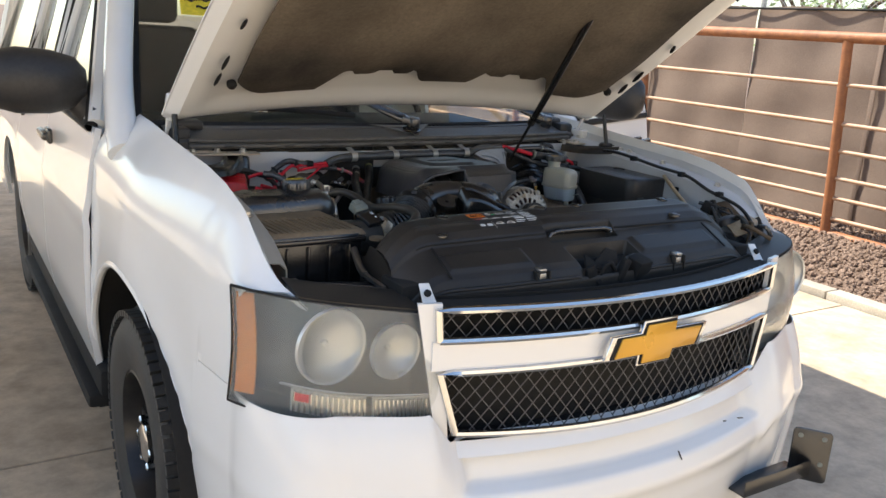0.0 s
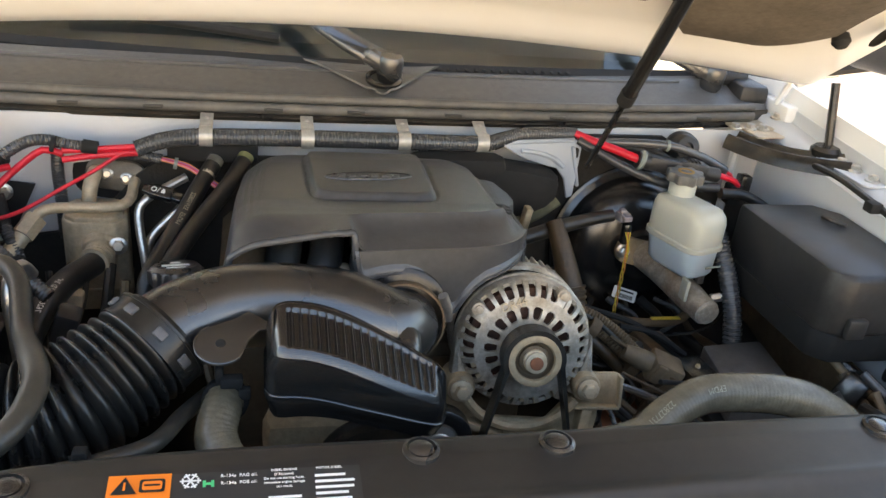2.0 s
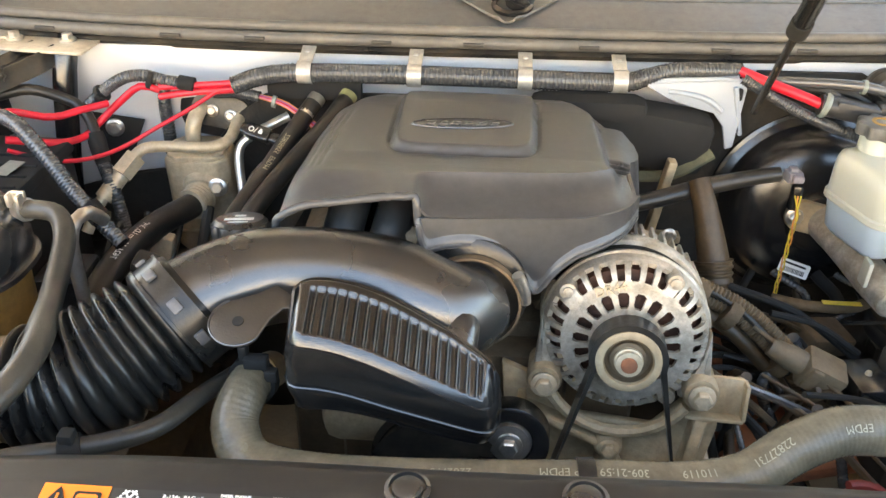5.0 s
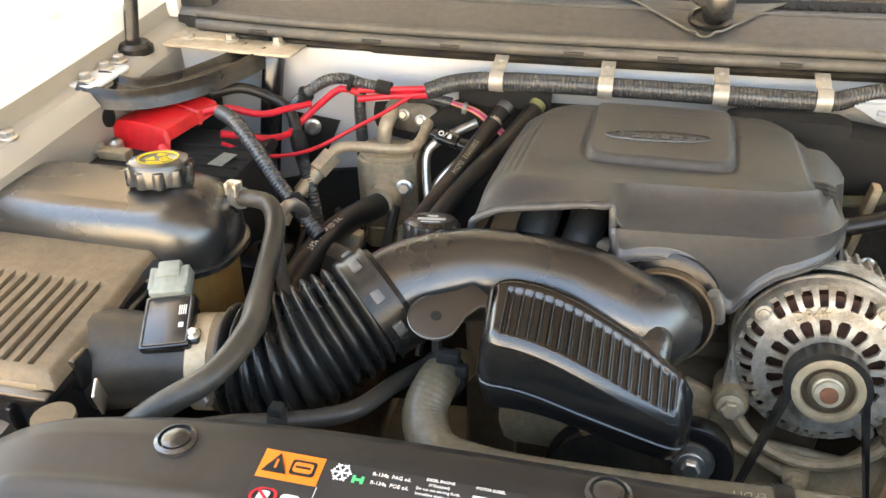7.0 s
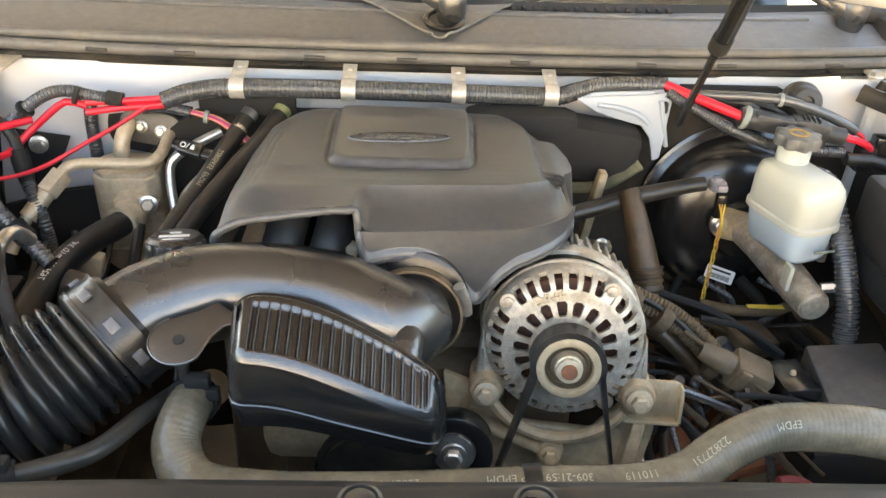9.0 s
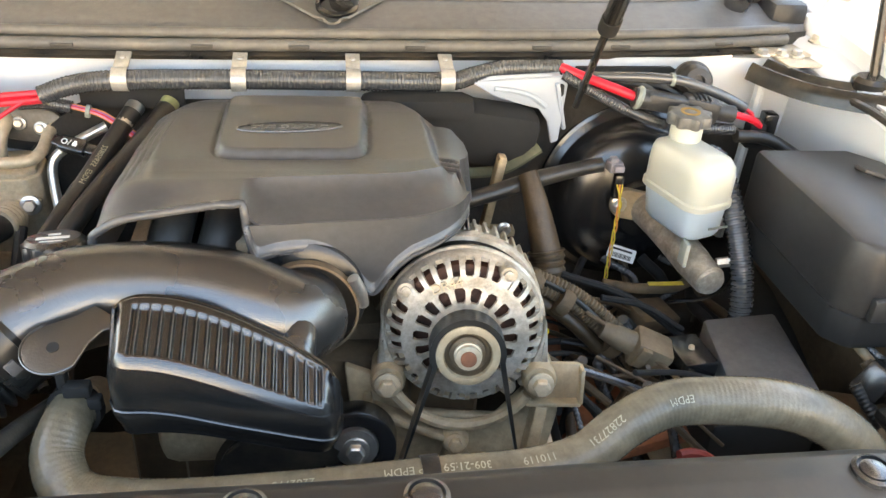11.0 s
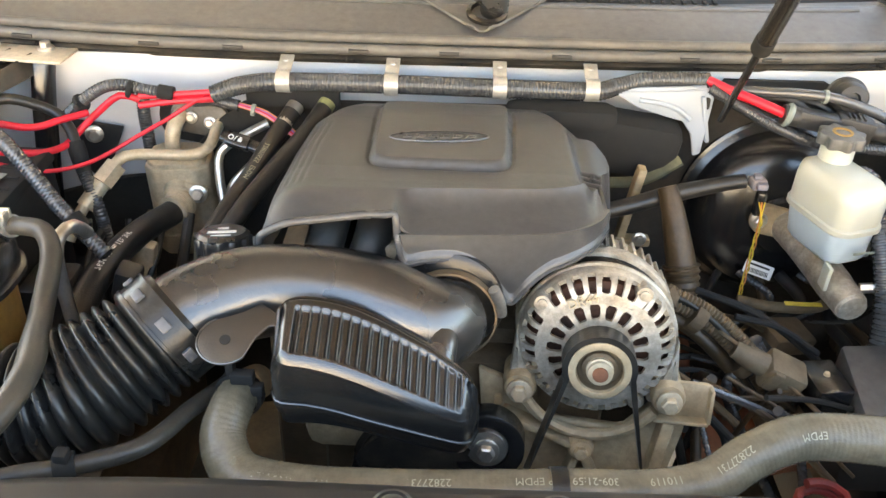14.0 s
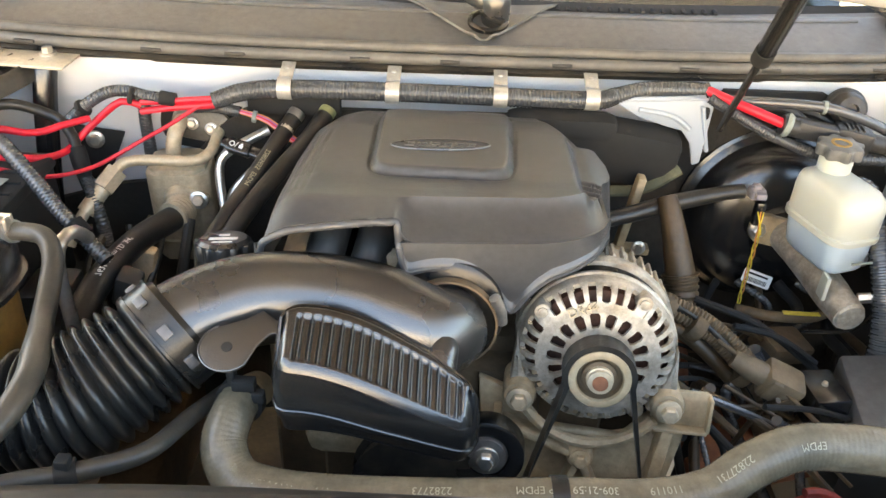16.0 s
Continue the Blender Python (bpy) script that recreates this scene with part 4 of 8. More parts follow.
    for u0, u1, v0 in ((0.10, 0.13, 0.665), (0.133, 0.165, 0.67), (0.125, 0.16, 0.625)):
        part("ink_stroke", sheet(lambda u, v: screen(u0 + (u1 - u0) * u, v0 + 0.012 * v + 0.006 * math.sin(u * 9)) + Vector((0, -0.0145, 0.008)), 8, 1, 0.0006), BLACK, stk)
    part("rear_mirror", box((0.0, 1.82, 1.70), (0.22, 0.03, 0.06), 0.012), BLACK, ws)


def build_mirror(s, parent, m):
    body = lathe([(0.004, -0.13), (0.04, -0.125), (0.075, -0.095), (0.092, -0.03), (0.095, 0.06), (0.082, 0.11), (0.05, 0.138), (0.004, 0.145)], n=28)
    for v in body.verts:
        v.co.y *= 1.0 if v.co.y < 0 else 0.95
        v.co.x *= 0.72 if v.co.x > 0 else 0.35
    mm = frame_at((s * 1.035, 1.62, 1.392), (s, 0.08, 0.03), (0, -1, 0)) @ Matrix.Diagonal((1.12, 1.12, 1.1, 1))
    mr = part("door_mirror", moved(body, mm), PLASTIC, parent, "black folding door mirror")
    part("mirror_arm", tube([(s * 0.97, 1.63, 1.355), (s * 0.92, 1.63, 1.335), (s * 0.875, 1.63, 1.285)], [0.055, 0.055, 0.060], n=14, step=0.02, flat=0.75), PLASTIC, mr)
    part("mirror_sail", sheet(lambda u, v: Vector((s * (0.90 + 0.012 - 0.02 * v), 1.53 + 0.2 * u, 1.24 + 0.15 * v * (1 - 0.5 * (1 - u)))), 6, 6, 0.012), PLASTIC, mr)
    part("mirror_glass", moved(lathe([(0.066, 0), (0.066, 0.003)], n=24), frame_at((s * 1.03, 1.655, 1.392), (0, 1, 0)) @ Matrix.Diagonal((1.6, 1, 1, 1))), CHROME, mr)


def build_bracket():
    b = thing("steel_bracket", "black steel L-shaped bracket with bolt holes bolted under the bumper", "bracket", (0.62, -0.05, 0.55))
    part("arm", join(box((0.50, -0.10, 0.510), (0.27, 0.075, 0.006), 0.001), box((0.50, -0.1375, 0.529), (0.27, 0.005, 0.044), 0.001)), GLOSSBLACK, b, "black channel arm")
    pl = part("plate", prism(rounded(0.10, 0.15, 0.012), 0.008, frame_at((0.635, -0.13, 0.565), (-0.8, -0.6, 0), (0.6, -0.8, 0)), 0.001), GLOSSBLACK, b)
    for i, (a, c) in enumerate(((-0.03, 0.055), (0.03, 0.055), (0.03, -0.02), (-0.03, -0.055))):
        part("hole", lathe([(0.007, 0.0), (0.007, 0.0095)], frame_at((0.635, -0.13, 0.565), (-0.8, -0.6, 0), (0.6, -0.8, 0)) @ pose(a, c, 0), n=12), PALEGREY, pl)


for side in (-1, 1):
    build_fender(side)
    build_headlamp(side)
build_wheels()
build_bumper()
build_grille()
build_hood()
build_cabin()
build_bracket()


# ---- engine bay: walls and floor of the bay ----
def build_bay_shell():
    sh = part("firewall", sheet(lambda u, v: Vector((-0.74 + 1.48 * u, 1.045 + 0.04 * (-0.74 + 1.48 * u) + 0.02 * math.sin(u * 7) * v - 0.03 * max(0, v - 0.7), 1.245 - 0.62 * v)), 40, 20, 0.004), BAYWHITE, car, "white painted firewall")
    # swaged ribs pressed into it
    for x in (-0.30, 0.66):
        part("rib", tube([(x, 1.04, 1.22), (x, 1.045, 0.95)], 0.008, n=8, step=0.1), BAYWHITE, sh)
    part("brace_plate", prism([(-0.042, 0.032), (0.045, 0.022), (0.0, -0.075), (-0.035, -0.03)], 0.004, frame_at((-0.528, 1.010, 1.118), (0, -1, 0)), 0.001), BLACK, sh, "black triangular firewall opening cover")
    bolt("bolt", (-0.527, 1.004, 1.128), (0.3, -1, 0.1), 0.009, sh)
    # black insulation over the lower firewall and the inner aprons
    def pad(u, v):
        x = -0.70 + 1.43 * u
        top = lerp([(-0.70, 1.00), (-0.50, 1.06), (-0.42, 1.07), (-0.34, 1.16), (-0.30, 1.19), (0.20, 1.19), (0.30, 1.18), (0.345, 1.19), (0.37, 1.238), (0.53, 1.238), (0.56, 1.16), (0.73, 1.12)], x)
        return Vector((x, 1.026 + 0.04 * x + 0.004 * math.sin(x * 60) * math.sin(v * 20) + 0.02 * math.sin(u * 7) * v - 0.03 * max(0, v - 0.6), top - (top - 0.60) * v))
    part("insulation_pad", sheet(pad, 80, 40, 0.008), INSUL, car, "black felt insulation pad on the lower firewall")
    for s in (-1, 1):
        part("splash_liner", sheet(lambda u, v: Vector((s * (0.70 - 0.015 * v - 0.10 * max(0, v - 0.6)), 0.20 + 0.80 * u, 1.02 - 0.45 * v)), 30, 12, 0.004), GRIME, car, "dusty black splash liner")
    # frame rails, cross member, lower splash panels
    for s in (-1, 1):
        part("frame_rail", box((s * 0.47, 0.75, 0.62), (0.09, 1.5, 0.14), 0.012), GRIME, car, "grimy steel frame rail")
    # dark sheet added under the engine so lit ground doesn't show through
    part("dark_underplate", box((-0.18, 0.92, 0.47), (0.78, 1.44, 0.012), 0.004), GRIME, car, "dark plate added to hide the lit ground below")
    part("cross_member", box((0, 0.72, 0.55), (0.9, 0.14, 0.10), 0.012), GRIME, car)
    part("radiator", box((0, 0.17, 0.86), (0.92, 0.06, 0.50), 0.006), BLACK, car, "black radiator core")
    part("fan_shroud", join(box((0, 0.30, 0.87), (0.94, 0.07, 0.52), 0.02), box((0, 0.335, 1.10), (0.8, 0.05, 0.05), 0.01)), BLACK, car, "black plastic fan shroud")
    for s in (-1, 1):
        part("core_support", box((s * 0.52, 0.15, 0.90), (0.05, 0.10, 0.42), 0.01), BLACK, car)


def cover_z(x, y):
    """Height of the radiator cover's top."""
    prof = [(0.07, 1.092), (0.082, 1.112), (0.10, 1.124), (0.165, 1.150), (0.188, 1.160), (0.194, 1.172), (0.215, 1.186), (0.25, 1.197), (0.295, 1.203), (0.315, 1.201), (0.328, 1.193), (0.338, 1.168)]
    z = lerp(prof, y)
    a = abs(x)
    z -= 0.045 * max(0, (a - 0.43) / 0.1) ** 2
    return z


def cover_back(x):
    """Rear edge of the radiator cover."""
    if x < 0:
        return 0.338 - 0.04 * (abs(x) / 0.45) ** 4
    return 0.338 + 0.004 * min(1.0, x / 0.2) - 0.05 * max(0.0, (x - 0.40) / 0.13) ** 2


def build_radiator_cover():
    cov = thing("radiator_cover", "dusty dark grey plastic radiator cover with a warning label", "engine cover", (0, 0.2, 1.1))
    def fn(u, v):
        x = -0.535 + 1.07 * u
        back = cover_back(x)
        front = 0.068 + 0.02 * (abs(x) / 0.5) ** 2
        y = back + (front - back) * v
        yy = 0.338 + (0.07 - 0.338) * v
        z = cover_z(x, yy)
        # hand slot
        if -0.10 < x < 0.115:
            k = min(1, (x + 0.10) / 0.003, (0.115 - x) / 0.003) * max(0.0, min(1, (yy - 0.168) / 0.004, (0.212 - yy) / 0.004))
            z -= 0.045 * k
        # pressed panels of the front slope
        if 0.095 < yy < 0.158:
            for a, b in ((-0.43, -0.20), (0.135, 0.42)):
                if a < x < b:
                    z += 0.007 * min(1, (x - a) / 0.01, (b - x) / 0.01, (yy - 0.095) / 0.006, (0.158 - yy) / 0.006)
        # latch opening
        if -0.075 < x < 0.125 and yy < 0.15:
            k = min(1, (x + 0.075) / 0.008, (0.125 - x) / 0.008, (0.15 - yy) / 0.006)
            z -= 0.055 * k * (0.6 if x > 0.06 else 1)
        # reinforcing ridge
        z += 0.003 * math.exp(-((yy - 0.245) / 0.006) ** 2) * (1 if abs(x) < 0.45 else 0)
        return Vector((x, y, z))
    body = part("cover_panel", sheet(fn, 230, 110, 0.003), SHROUD, cov, "", 50)
    for s in (-1, 1):
        part("end_skirt", sheet(lambda u, v: Vector((s * (0.535 + 0.004 * v), 0.31 - 0.22 * u, cover_z(0.535, 0.36 - 0.28 * u) - 0.14 * v)), 12, 4, 0.003), SHROUD, cov)
    part("rear_lip", sheet(lambda u, v: (lambda x: Vector((x, cover_back(x) + 0.004 * v, cover_z(x, 0.338) - 0.03 * v)))(-0.53 + 1.06 * u), 60, 2, 0.002), SHROUD, cov)
    def shelf(u, v):
        x = -0.525 + 1.05 * u
        front = 0.068 + 0.02 * (abs(x) / 0.5) ** 2
        edge_y = front_y(x) + 0.014
        rows = [(0.0, front, cover_z(x, 0.07)), (0.06, front - 0.004, cover_z(x, 0.07) - 0.004), (0.42, front - 0.010, 1.046), (0.50, front - 0.014, 1.042), (1.0, edge_y, 1.080 - 0.004 * abs(x))]
        return Vector((x, lerp([(a, b) for a, b, c in rows], v), lerp([(a, c) for a, b, c in rows], v)))
    part("front_shelf", sheet(shelf, 80, 24, 0.003), SHROUD, cov, "lower front shelf of the cover")
    part("front_bead", tube([(x, 0.070 + 0.02 * (abs(x) / 0.5) ** 2, cover_z(x, 0.07) - 0.001) for x in (-0.52 + 1.04 * i / 60 for i in range(61)) if not -0.08 < x < 0.13] [:26], 0.006, n=10, smooth=False), SHROUD, cov)
    part("front_bead", tube([(x, 0.070 + 0.02 * (abs(x) / 0.5) ** 2, cover_z(x, 0.07) - 0.001) for x in (0.13 + 0.39 * i / 30 for i in range(31))], 0.006, n=10, smooth=False), SHROUD, cov)
    # step between the slope and the raised top
    for x0, x1 in ((-0.47, -0.105), (0.12, 0.47)):
        part("step_seam", tube([(x0 + (x1 - x0) * i / 24, 0.1915 - 0.012 * (abs(x0 + (x1 - x0) * i / 24) / 0.47) ** 3, cover_z(x0 + (x1 - x0) * i / 24, 0.1915) + 0.0005) for i in range(25)], 0.0022, n=6, smooth=False), BLACK, cov)
    part("handle_bar", tube([(-0.088, 0.19, 1.158), (-0.07, 0.192, 1.168), (0.085, 0.192, 1.166), (0.103, 0.19, 1.156)], 0.010, n=14, step=0.01, flat=0.7), SATIN, cov, "moulded hand grip")
    for x, y in ((-0.344, 0.281), (-0.039, 0.299), (0.078, 0.300), (0.396, 0.300), (0.35, 0.206), (-0.39, 0.205)):
        z = cover_z(x, y + 0.002)
        m = pose(x, y, z)
        p = part("push_pin", lathe([(0.0155, -0.002), (0.0155, 0.003), (0.0125, 0.0045), (0.0122, 0.0015), (0.0101, 0.0015), (0.0101, 0.004), (0.008, 0.0052), (0.001, 0.0056)], m, n=28), SATIN, cov, "round black push pin")
    # front clips
    for x, y in ((-0.195, 0.085), (0.238, 0.082)):
        c = part("spring_clip", join(box((x, y - 0.006, 1.095), (0.018, 0.012, 0.03), 0.002), box((x, y, 1.116), (0.02, 0.025, 0.008), 0.002)), STEEL, cov, "bare steel clip")
        for k in (-0.018, 0.018):
            part("clip_guide", box((x + k, y - 0.004, 1.095), (0.006, 0.025, 0.04), 0.002), SHROUD, cov)
    # seams
    for x in (-0.43, 0.43):
        part("panel_seam", box((x, 0.135, cover_z(x, 0.135) + 0.0015), (0.003, 0.10, 0.004), 0, (26, 0, 0)), BLACK, cov)
    # label
    lab = thing("warning_label", "black warning label with an orange box on the radiator cover", "label", (-0.18, 0.26, 1.2))
    def on(u, v, off):
        x, y = -0.276 + 0.185 * u, 0.287 - 0.076 * v
        back = cover_back(x)
        front = 0.068 + 0.02 * (abs(x) / 0.5) ** 2
        yy = 0.338 + (0.07 - 0.338) * (y - back) / (front - back)
        z = cover_z(x, yy) + 0.003 * math.exp(-((yy - 0.245) / 0.006) ** 2)
        return Vector((x, y, z + off))
    def patch(name, u0, u1, v0, v1, material, off=0.0012, nu=6, nv=6):
        return part(name, sheet(lambda u, v: on(u0 + (u1 - u0) * u, v0 + (v1 - v0) * v, off), nu, nv, 0.0003), material, lab)
    patch("label_film", 0, 1, 0, 1, LABELBLACK, 0.0008, 20, 14)
    patch("orange_panel", 0.0, 0.24, 0.0, 0.30, ORANGE, 0.0016)
    patch("divider", 0.243, 0.246, 0.3, 0.98, PRINT)
    def flat_m(u, v, off=0.0024):
        a, b, c = on(u, v, off), on(u + 0.02, v, off), on(u, v + 0.02, off)
        return frame_at(a, (b - a).cross(a - c), b - a)
    part("triangle", prism([(-0.009, -0.007), (0.009, -0.007), (0, 0.009)], 0.0003, flat_m(0.065, 0.15)), BLACK, lab)
    part("triangle_mark", moved(box((0, 0, 0.0006), (0.0015, 0.007, 0.0005)), flat_m(0.065, 0.15)), ORANGE, lab)
    part("book_icon", prism(rounded(0.018, 0.012, 0.002), 0.0003, flat_m(0.17, 0.15)), BLACK, lab)
    part("book_page", prism(rounded(0.014, 0.008, 0.002), 0.0003, flat_m(0.17, 0.15) @ pose(0, 0, 0.0003)), ORANGE, lab)
    part("wrench_icon", moved(box((0, 0, 0.0008), (0.011, 0.0016, 0.0003)), flat_m(0.17, 0.15)), BLACK, lab)
    ring = lathe([(0.0095, 0), (0.0095, 0.0003), (0.0076, 0.0003), (0.0076, 0)], flat_m(0.07, 0.50), n=28, closed=True)
    part("prohibition_ring", ring, PRINTRED, lab)
    part("prohibition_bar", moved(box((0, 0, 0.0005), (0.016, 0.002, 0.0003), 0, (0, 0, -45)), flat_m(0.07, 0.50)), PRINTRED, lab)
    part("glove_icon", prism(rounded(0.008, 0.011, 0.003), 0.0002, flat_m(0.07, 0.50)), PRINT, lab)
    for u, v, w, h in ((0.17, 0.50, 0.013, 0.010), (0.06, 0.82, 0.013, 0.010), (0.17, 0.82, 0.015, 0.010)):
        part("pictogram", prism(rounded(w, h, 0.003), 0.0003, flat_m(u, v)), PRINT, lab)
    flake = [moved(box((0, 0, 0.0003), (0.015, 0.0013, 0.0003)), pose(0, 0, 0, 0, 0, 60 * i)) for i in range(3)] + [moved(box((0.0055, 0, 0.0003), (0.0013, 0.005, 0.0003)), pose(0, 0, 0, 0, 0, 60 * i)) for i in range(6)]
    part("snowflake", moved(join(*flake), flat_m(0.315, 0.12)), PRINT, lab)
    part("letters", letters("R-134a  PAG oil.", 0.0040, flat_m(0.505, 0.075), 0.0002), PRINT, lab)
    part("letters", letters("R-134a  POE oil.", 0.0040, flat_m(0.505, 0.165), 0.0002), PRINT, lab)
    part("green_mark", join(moved(box((-0.003, 0, 0.0003), (0.0022, 0.006, 0.0003)), flat_m(0.385, 0.165)), moved(box((0.003, 0, 0.0003), (0.0022, 0.006, 0.0003)), flat_m(0.385, 0.165)), moved(box((0, 0, 0.0003), (0.006, 0.002, 0.0003)), flat_m(0.385, 0.165))), PRINTGREEN, lab)
    for i, t in enumerate(("DIESEL ENGINE", "(If Equipped)", "Do not use starting fluids.", "Immediate engine damage", "can result.")):
        part("letters", letters(t, 0.0029, flat_m(0.685, 0.035 + 0.052 * i), 0.0002), PRINT, lab)
    part("letters", letters("MOTOR DIESEL", 0.0029, flat_m(0.87, 0.035), 0.0002), PRINT, lab)
    rnd = random.Random(1)
    for i in range(9):
        w = rnd.uniform(0.12, 0.17)
        patch("print_line", 0.81, 0.81 + w, 0.10 + i * 0.075, 0.13 + i * 0.075, PRINT)
        if i > 2:
            patch("print_line", 0.62, 0.62 + w, 0.12 + i * 0.075, 0.15 + i * 0.075, PRINT)
    for i in range(2):
        for j in range(2):
            u0, v0 = 0.28 + 0.17 * i, 0.42 + 0.27 * j
            pts = [on(u0 + 0.13 * k / 14, v0 + 0.10 - 0.09 * math.sin(math.pi * k / 14) ** 0.6, 0.0018) for k in range(15)]
            part("car_outline", tube(pts + [on(u0, v0 + 0.10, 0.0018)], 0.0006, n=4, smooth=False), PRINT, lab)


def build_latch():
    la = thing("hood_latch", "dark hood latch assembly at the radiator cover's front", "latch", (0.02, 0.08, 1.06))
    part("latch_plate", prism([(-0.05, -0.06), (0.05, -0.06), (0.05, 0.05), (0.02, 0.06), (-0.02, 0.03), (-0.05, 0.05)], 0.006, frame_at((0.0, 0.092, 1.085), (0, -1, 0.35)), 0.001), BLACK, la)
    part("catch_hook", tube([(-0.02, 0.075, 1.06), (-0.022, 0.07, 1.10), (0.0, 0.068, 1.118), (0.02, 0.07, 1.10)], 0.006, n=10, step=0.01), BLACK, la, "worn steel catch")
    part("latch_spring", tube([(-0.03 + 0.008 * math.cos(i * 1.05), 0.075 + 0.008 * math.sin(i * 1.05), 1.07 + 0.0011 * i) for i in range(36)], 0.0016, n=6, step=0.004), BLACK, la)
    part("catch_lever", box((0.045, 0.07, 1.095), (0.02, 0.02, 0.06), 0.004, (0, 25, 0)), BLACK, la)
    part("release_tab", box((-0.055, 0.07, 1.10), (0.03, 0.012, 0.03), 0.004, (0, -20, 0)), BLACK, la)
    part("side_box", box((0.105, 0.085, 1.085), (0.055, 0.05, 0.07), 0.005, (15, 0, 12)), BLACK, la)
    part("cable", tube([(0.03, 0.08, 1.09), (0.06, 0.085, 1.115), (0.11, 0.10, 1.12), (0.16, 0.12, 1.10)], 0.004, n=8), RUBBER, la)
    bolt("bolt", (-0.035, 0.066, 1.075), (0, -1, 0.3), 0.007, la, BLACK)
    bolt("bolt", (0.035, 0.066, 1.06), (0, -1, 0.3), 0.007, la, BLACK)
    for s in (-1, 1):
        tab = part("fender_tab", prism([(-0.016, -0.03), (0.018, -0.03), (0.014, 0.028), (-0.010, 0.03)], 0.003, frame_at((s * 0.512, 0.055, 1.098), (0, -0.75, 0.65)), 0.001), WHITE, car, "white painted grille tab with a black pin")
        part("tab_pin", lathe([(0.008, 0), (0.008, 0.004), (0.005, 0.006)], frame_at((s * 0.512, 0.053, 1.105), (0, -0.75, 0.65)), n=16), BLACK, tab)


# ---- engine ----
def build_block():
    e = thing("engine", "grimy engine block and cylinder heads deep in the bay", "engine", (0, 0.75, 0.6))
    part("block", box((-0.01, 0.85, 0.86), (0.42, 0.36, 0.42), 0.03), GRIME, e)
    for s in (-1, 1):
        part("cylinder_head", box((-0.01 + s * 0.14, 0.86, 1.07), (0.12, 0.34, 0.10), 0.02, (0, s * 25, 0)), GRIME, e)
    part("timing_cover", box((-0.02, 0.655, 0.90), (0.26, 0.05, 0.30), 0.02), GRIME, e)
    part("water_pump", join(lathe([(0.06, 0), (0.05, 0.05), (0.03, 0.07)], frame_at((-0.03, 0.62, 0.97), (0, -1, 0)), n=24), box((-0.09, 0.60, 0.99), (0.14, 0.06, 0.06), 0.02)), DIRTALU, e, "dirty aluminium water pump")
    part("pump_pulley", lathe([(0.07, 0), (0.072, 0.006), (0.066, 0.01), (0.066, 0.025), (0.072, 0.03), (0.03, 0.032)], frame_at((-0.03, 0.56, 0.97), (0, -1, 0)), n=36), DARKMETAL, e)
    part("crank_pulley", lathe([(0.09, 0), (0.092, 0.03), (0.08, 0.034), (0.03, 0.04)], frame_at((0.0, 0.50, 0.72), (0, -1, 0)), n=36), DARKMETAL, e)
    part("intake_runner", join(*[tube([(-0.155 + 0.05 * i, 0.71, 1.13), (-0.145 + 0.05 * i, 0.655, 1.165), (-0.135 + 0.05 * i, 0.69, 1.198), (-0.135 + 0.05 * i, 0.74, 1.20)], 0.021, n=14) for i in range(3)]), PLASTIC, e, "black intake runners under the cover")
    part("manifold", box((-0.01, 0.80, 1.150), (0.26, 0.28, 0.06), 0.025), GLOSSBLACK, e)
    part("sensor_fitting", join(box((-0.071, 0.660, 1.176), (0.022, 0.018, 0.020), 0.003), box((-0.085, 0.665, 1.177), (0.012, 0.012, 0.022), 0.002)), BRASSY, e, "small tan sensor bracket")
    part("coil_rail", box((0.17, 0.80, 1.10), (0.05, 0.28, 0.03), 0.008, (0, 30, 0)), BLACK, e)
    part("bell_housing", box((0, 1.0, 0.8), (0.38, 0.12, 0.36), 0.04), BLACK, e)
    # oil filler
    m = pose(-0.262, 0.700, 1.142, -14, 0, 8)
    cap = part("oil_cap", moved(join(lathe([(0.030, 0), (0.030, 0.018), (0.026, 0.022), (0.002, 0.022)], n=28), prism([((0.031 + 0.002 * math.cos(12 * a)) * math.cos(a), (0.031 + 0.002 * math.cos(12 * a)) * math.sin(a)) for a in (2 * math.pi * i / 72 for i in range(72))], 0.017, None, 0.0015)), m), SATIN, e, "black oil filler cap with white marks")
    part("filler_neck", tube([(-0.262, 0.700, 1.05), (-0.262, 0.700, 1.145)], 0.022, n=16), GLOSSBLACK, e)
    part("cap_mark", moved(join(box((0, -0.004, 0.0223), (0.032, 0.008, 0.0004)), box((0, 0.009, 0.0223), (0.012, 0.006, 0.0004)), box((0, -0.016, 0.0223), (0.022, 0.003, 0.0004))), m), PRINT, cap)


# the engine cover: its plan edges, its crown from back to front, and the lower edge of its front
COVER_L = [(0.62, -0.197), (0.72, -0.199), (0.80, -0.196), (0.88, -0.188), (0.94, -0.168), (0.985, -0.140)]
COVER_R = [(0.60, 0.158), (0.66, 0.161), (0.70, 0.167), (0.715, 0.176), (0.74, 0.181), (0.78, 0.180), (0.83, 0.171), (0.845, 0.150), (0.90, 0.139), (0.95, 0.122), (0.985, 0.085)]
CROWN = [(0.655, 1.249), (0.69, 1.246), (0.73, 1.240), (0.80, 1.236), (0.88, 1.232), (0.92, 1.227), (0.95, 1.218), (0.97, 1.206), (0.985, 1.188)]
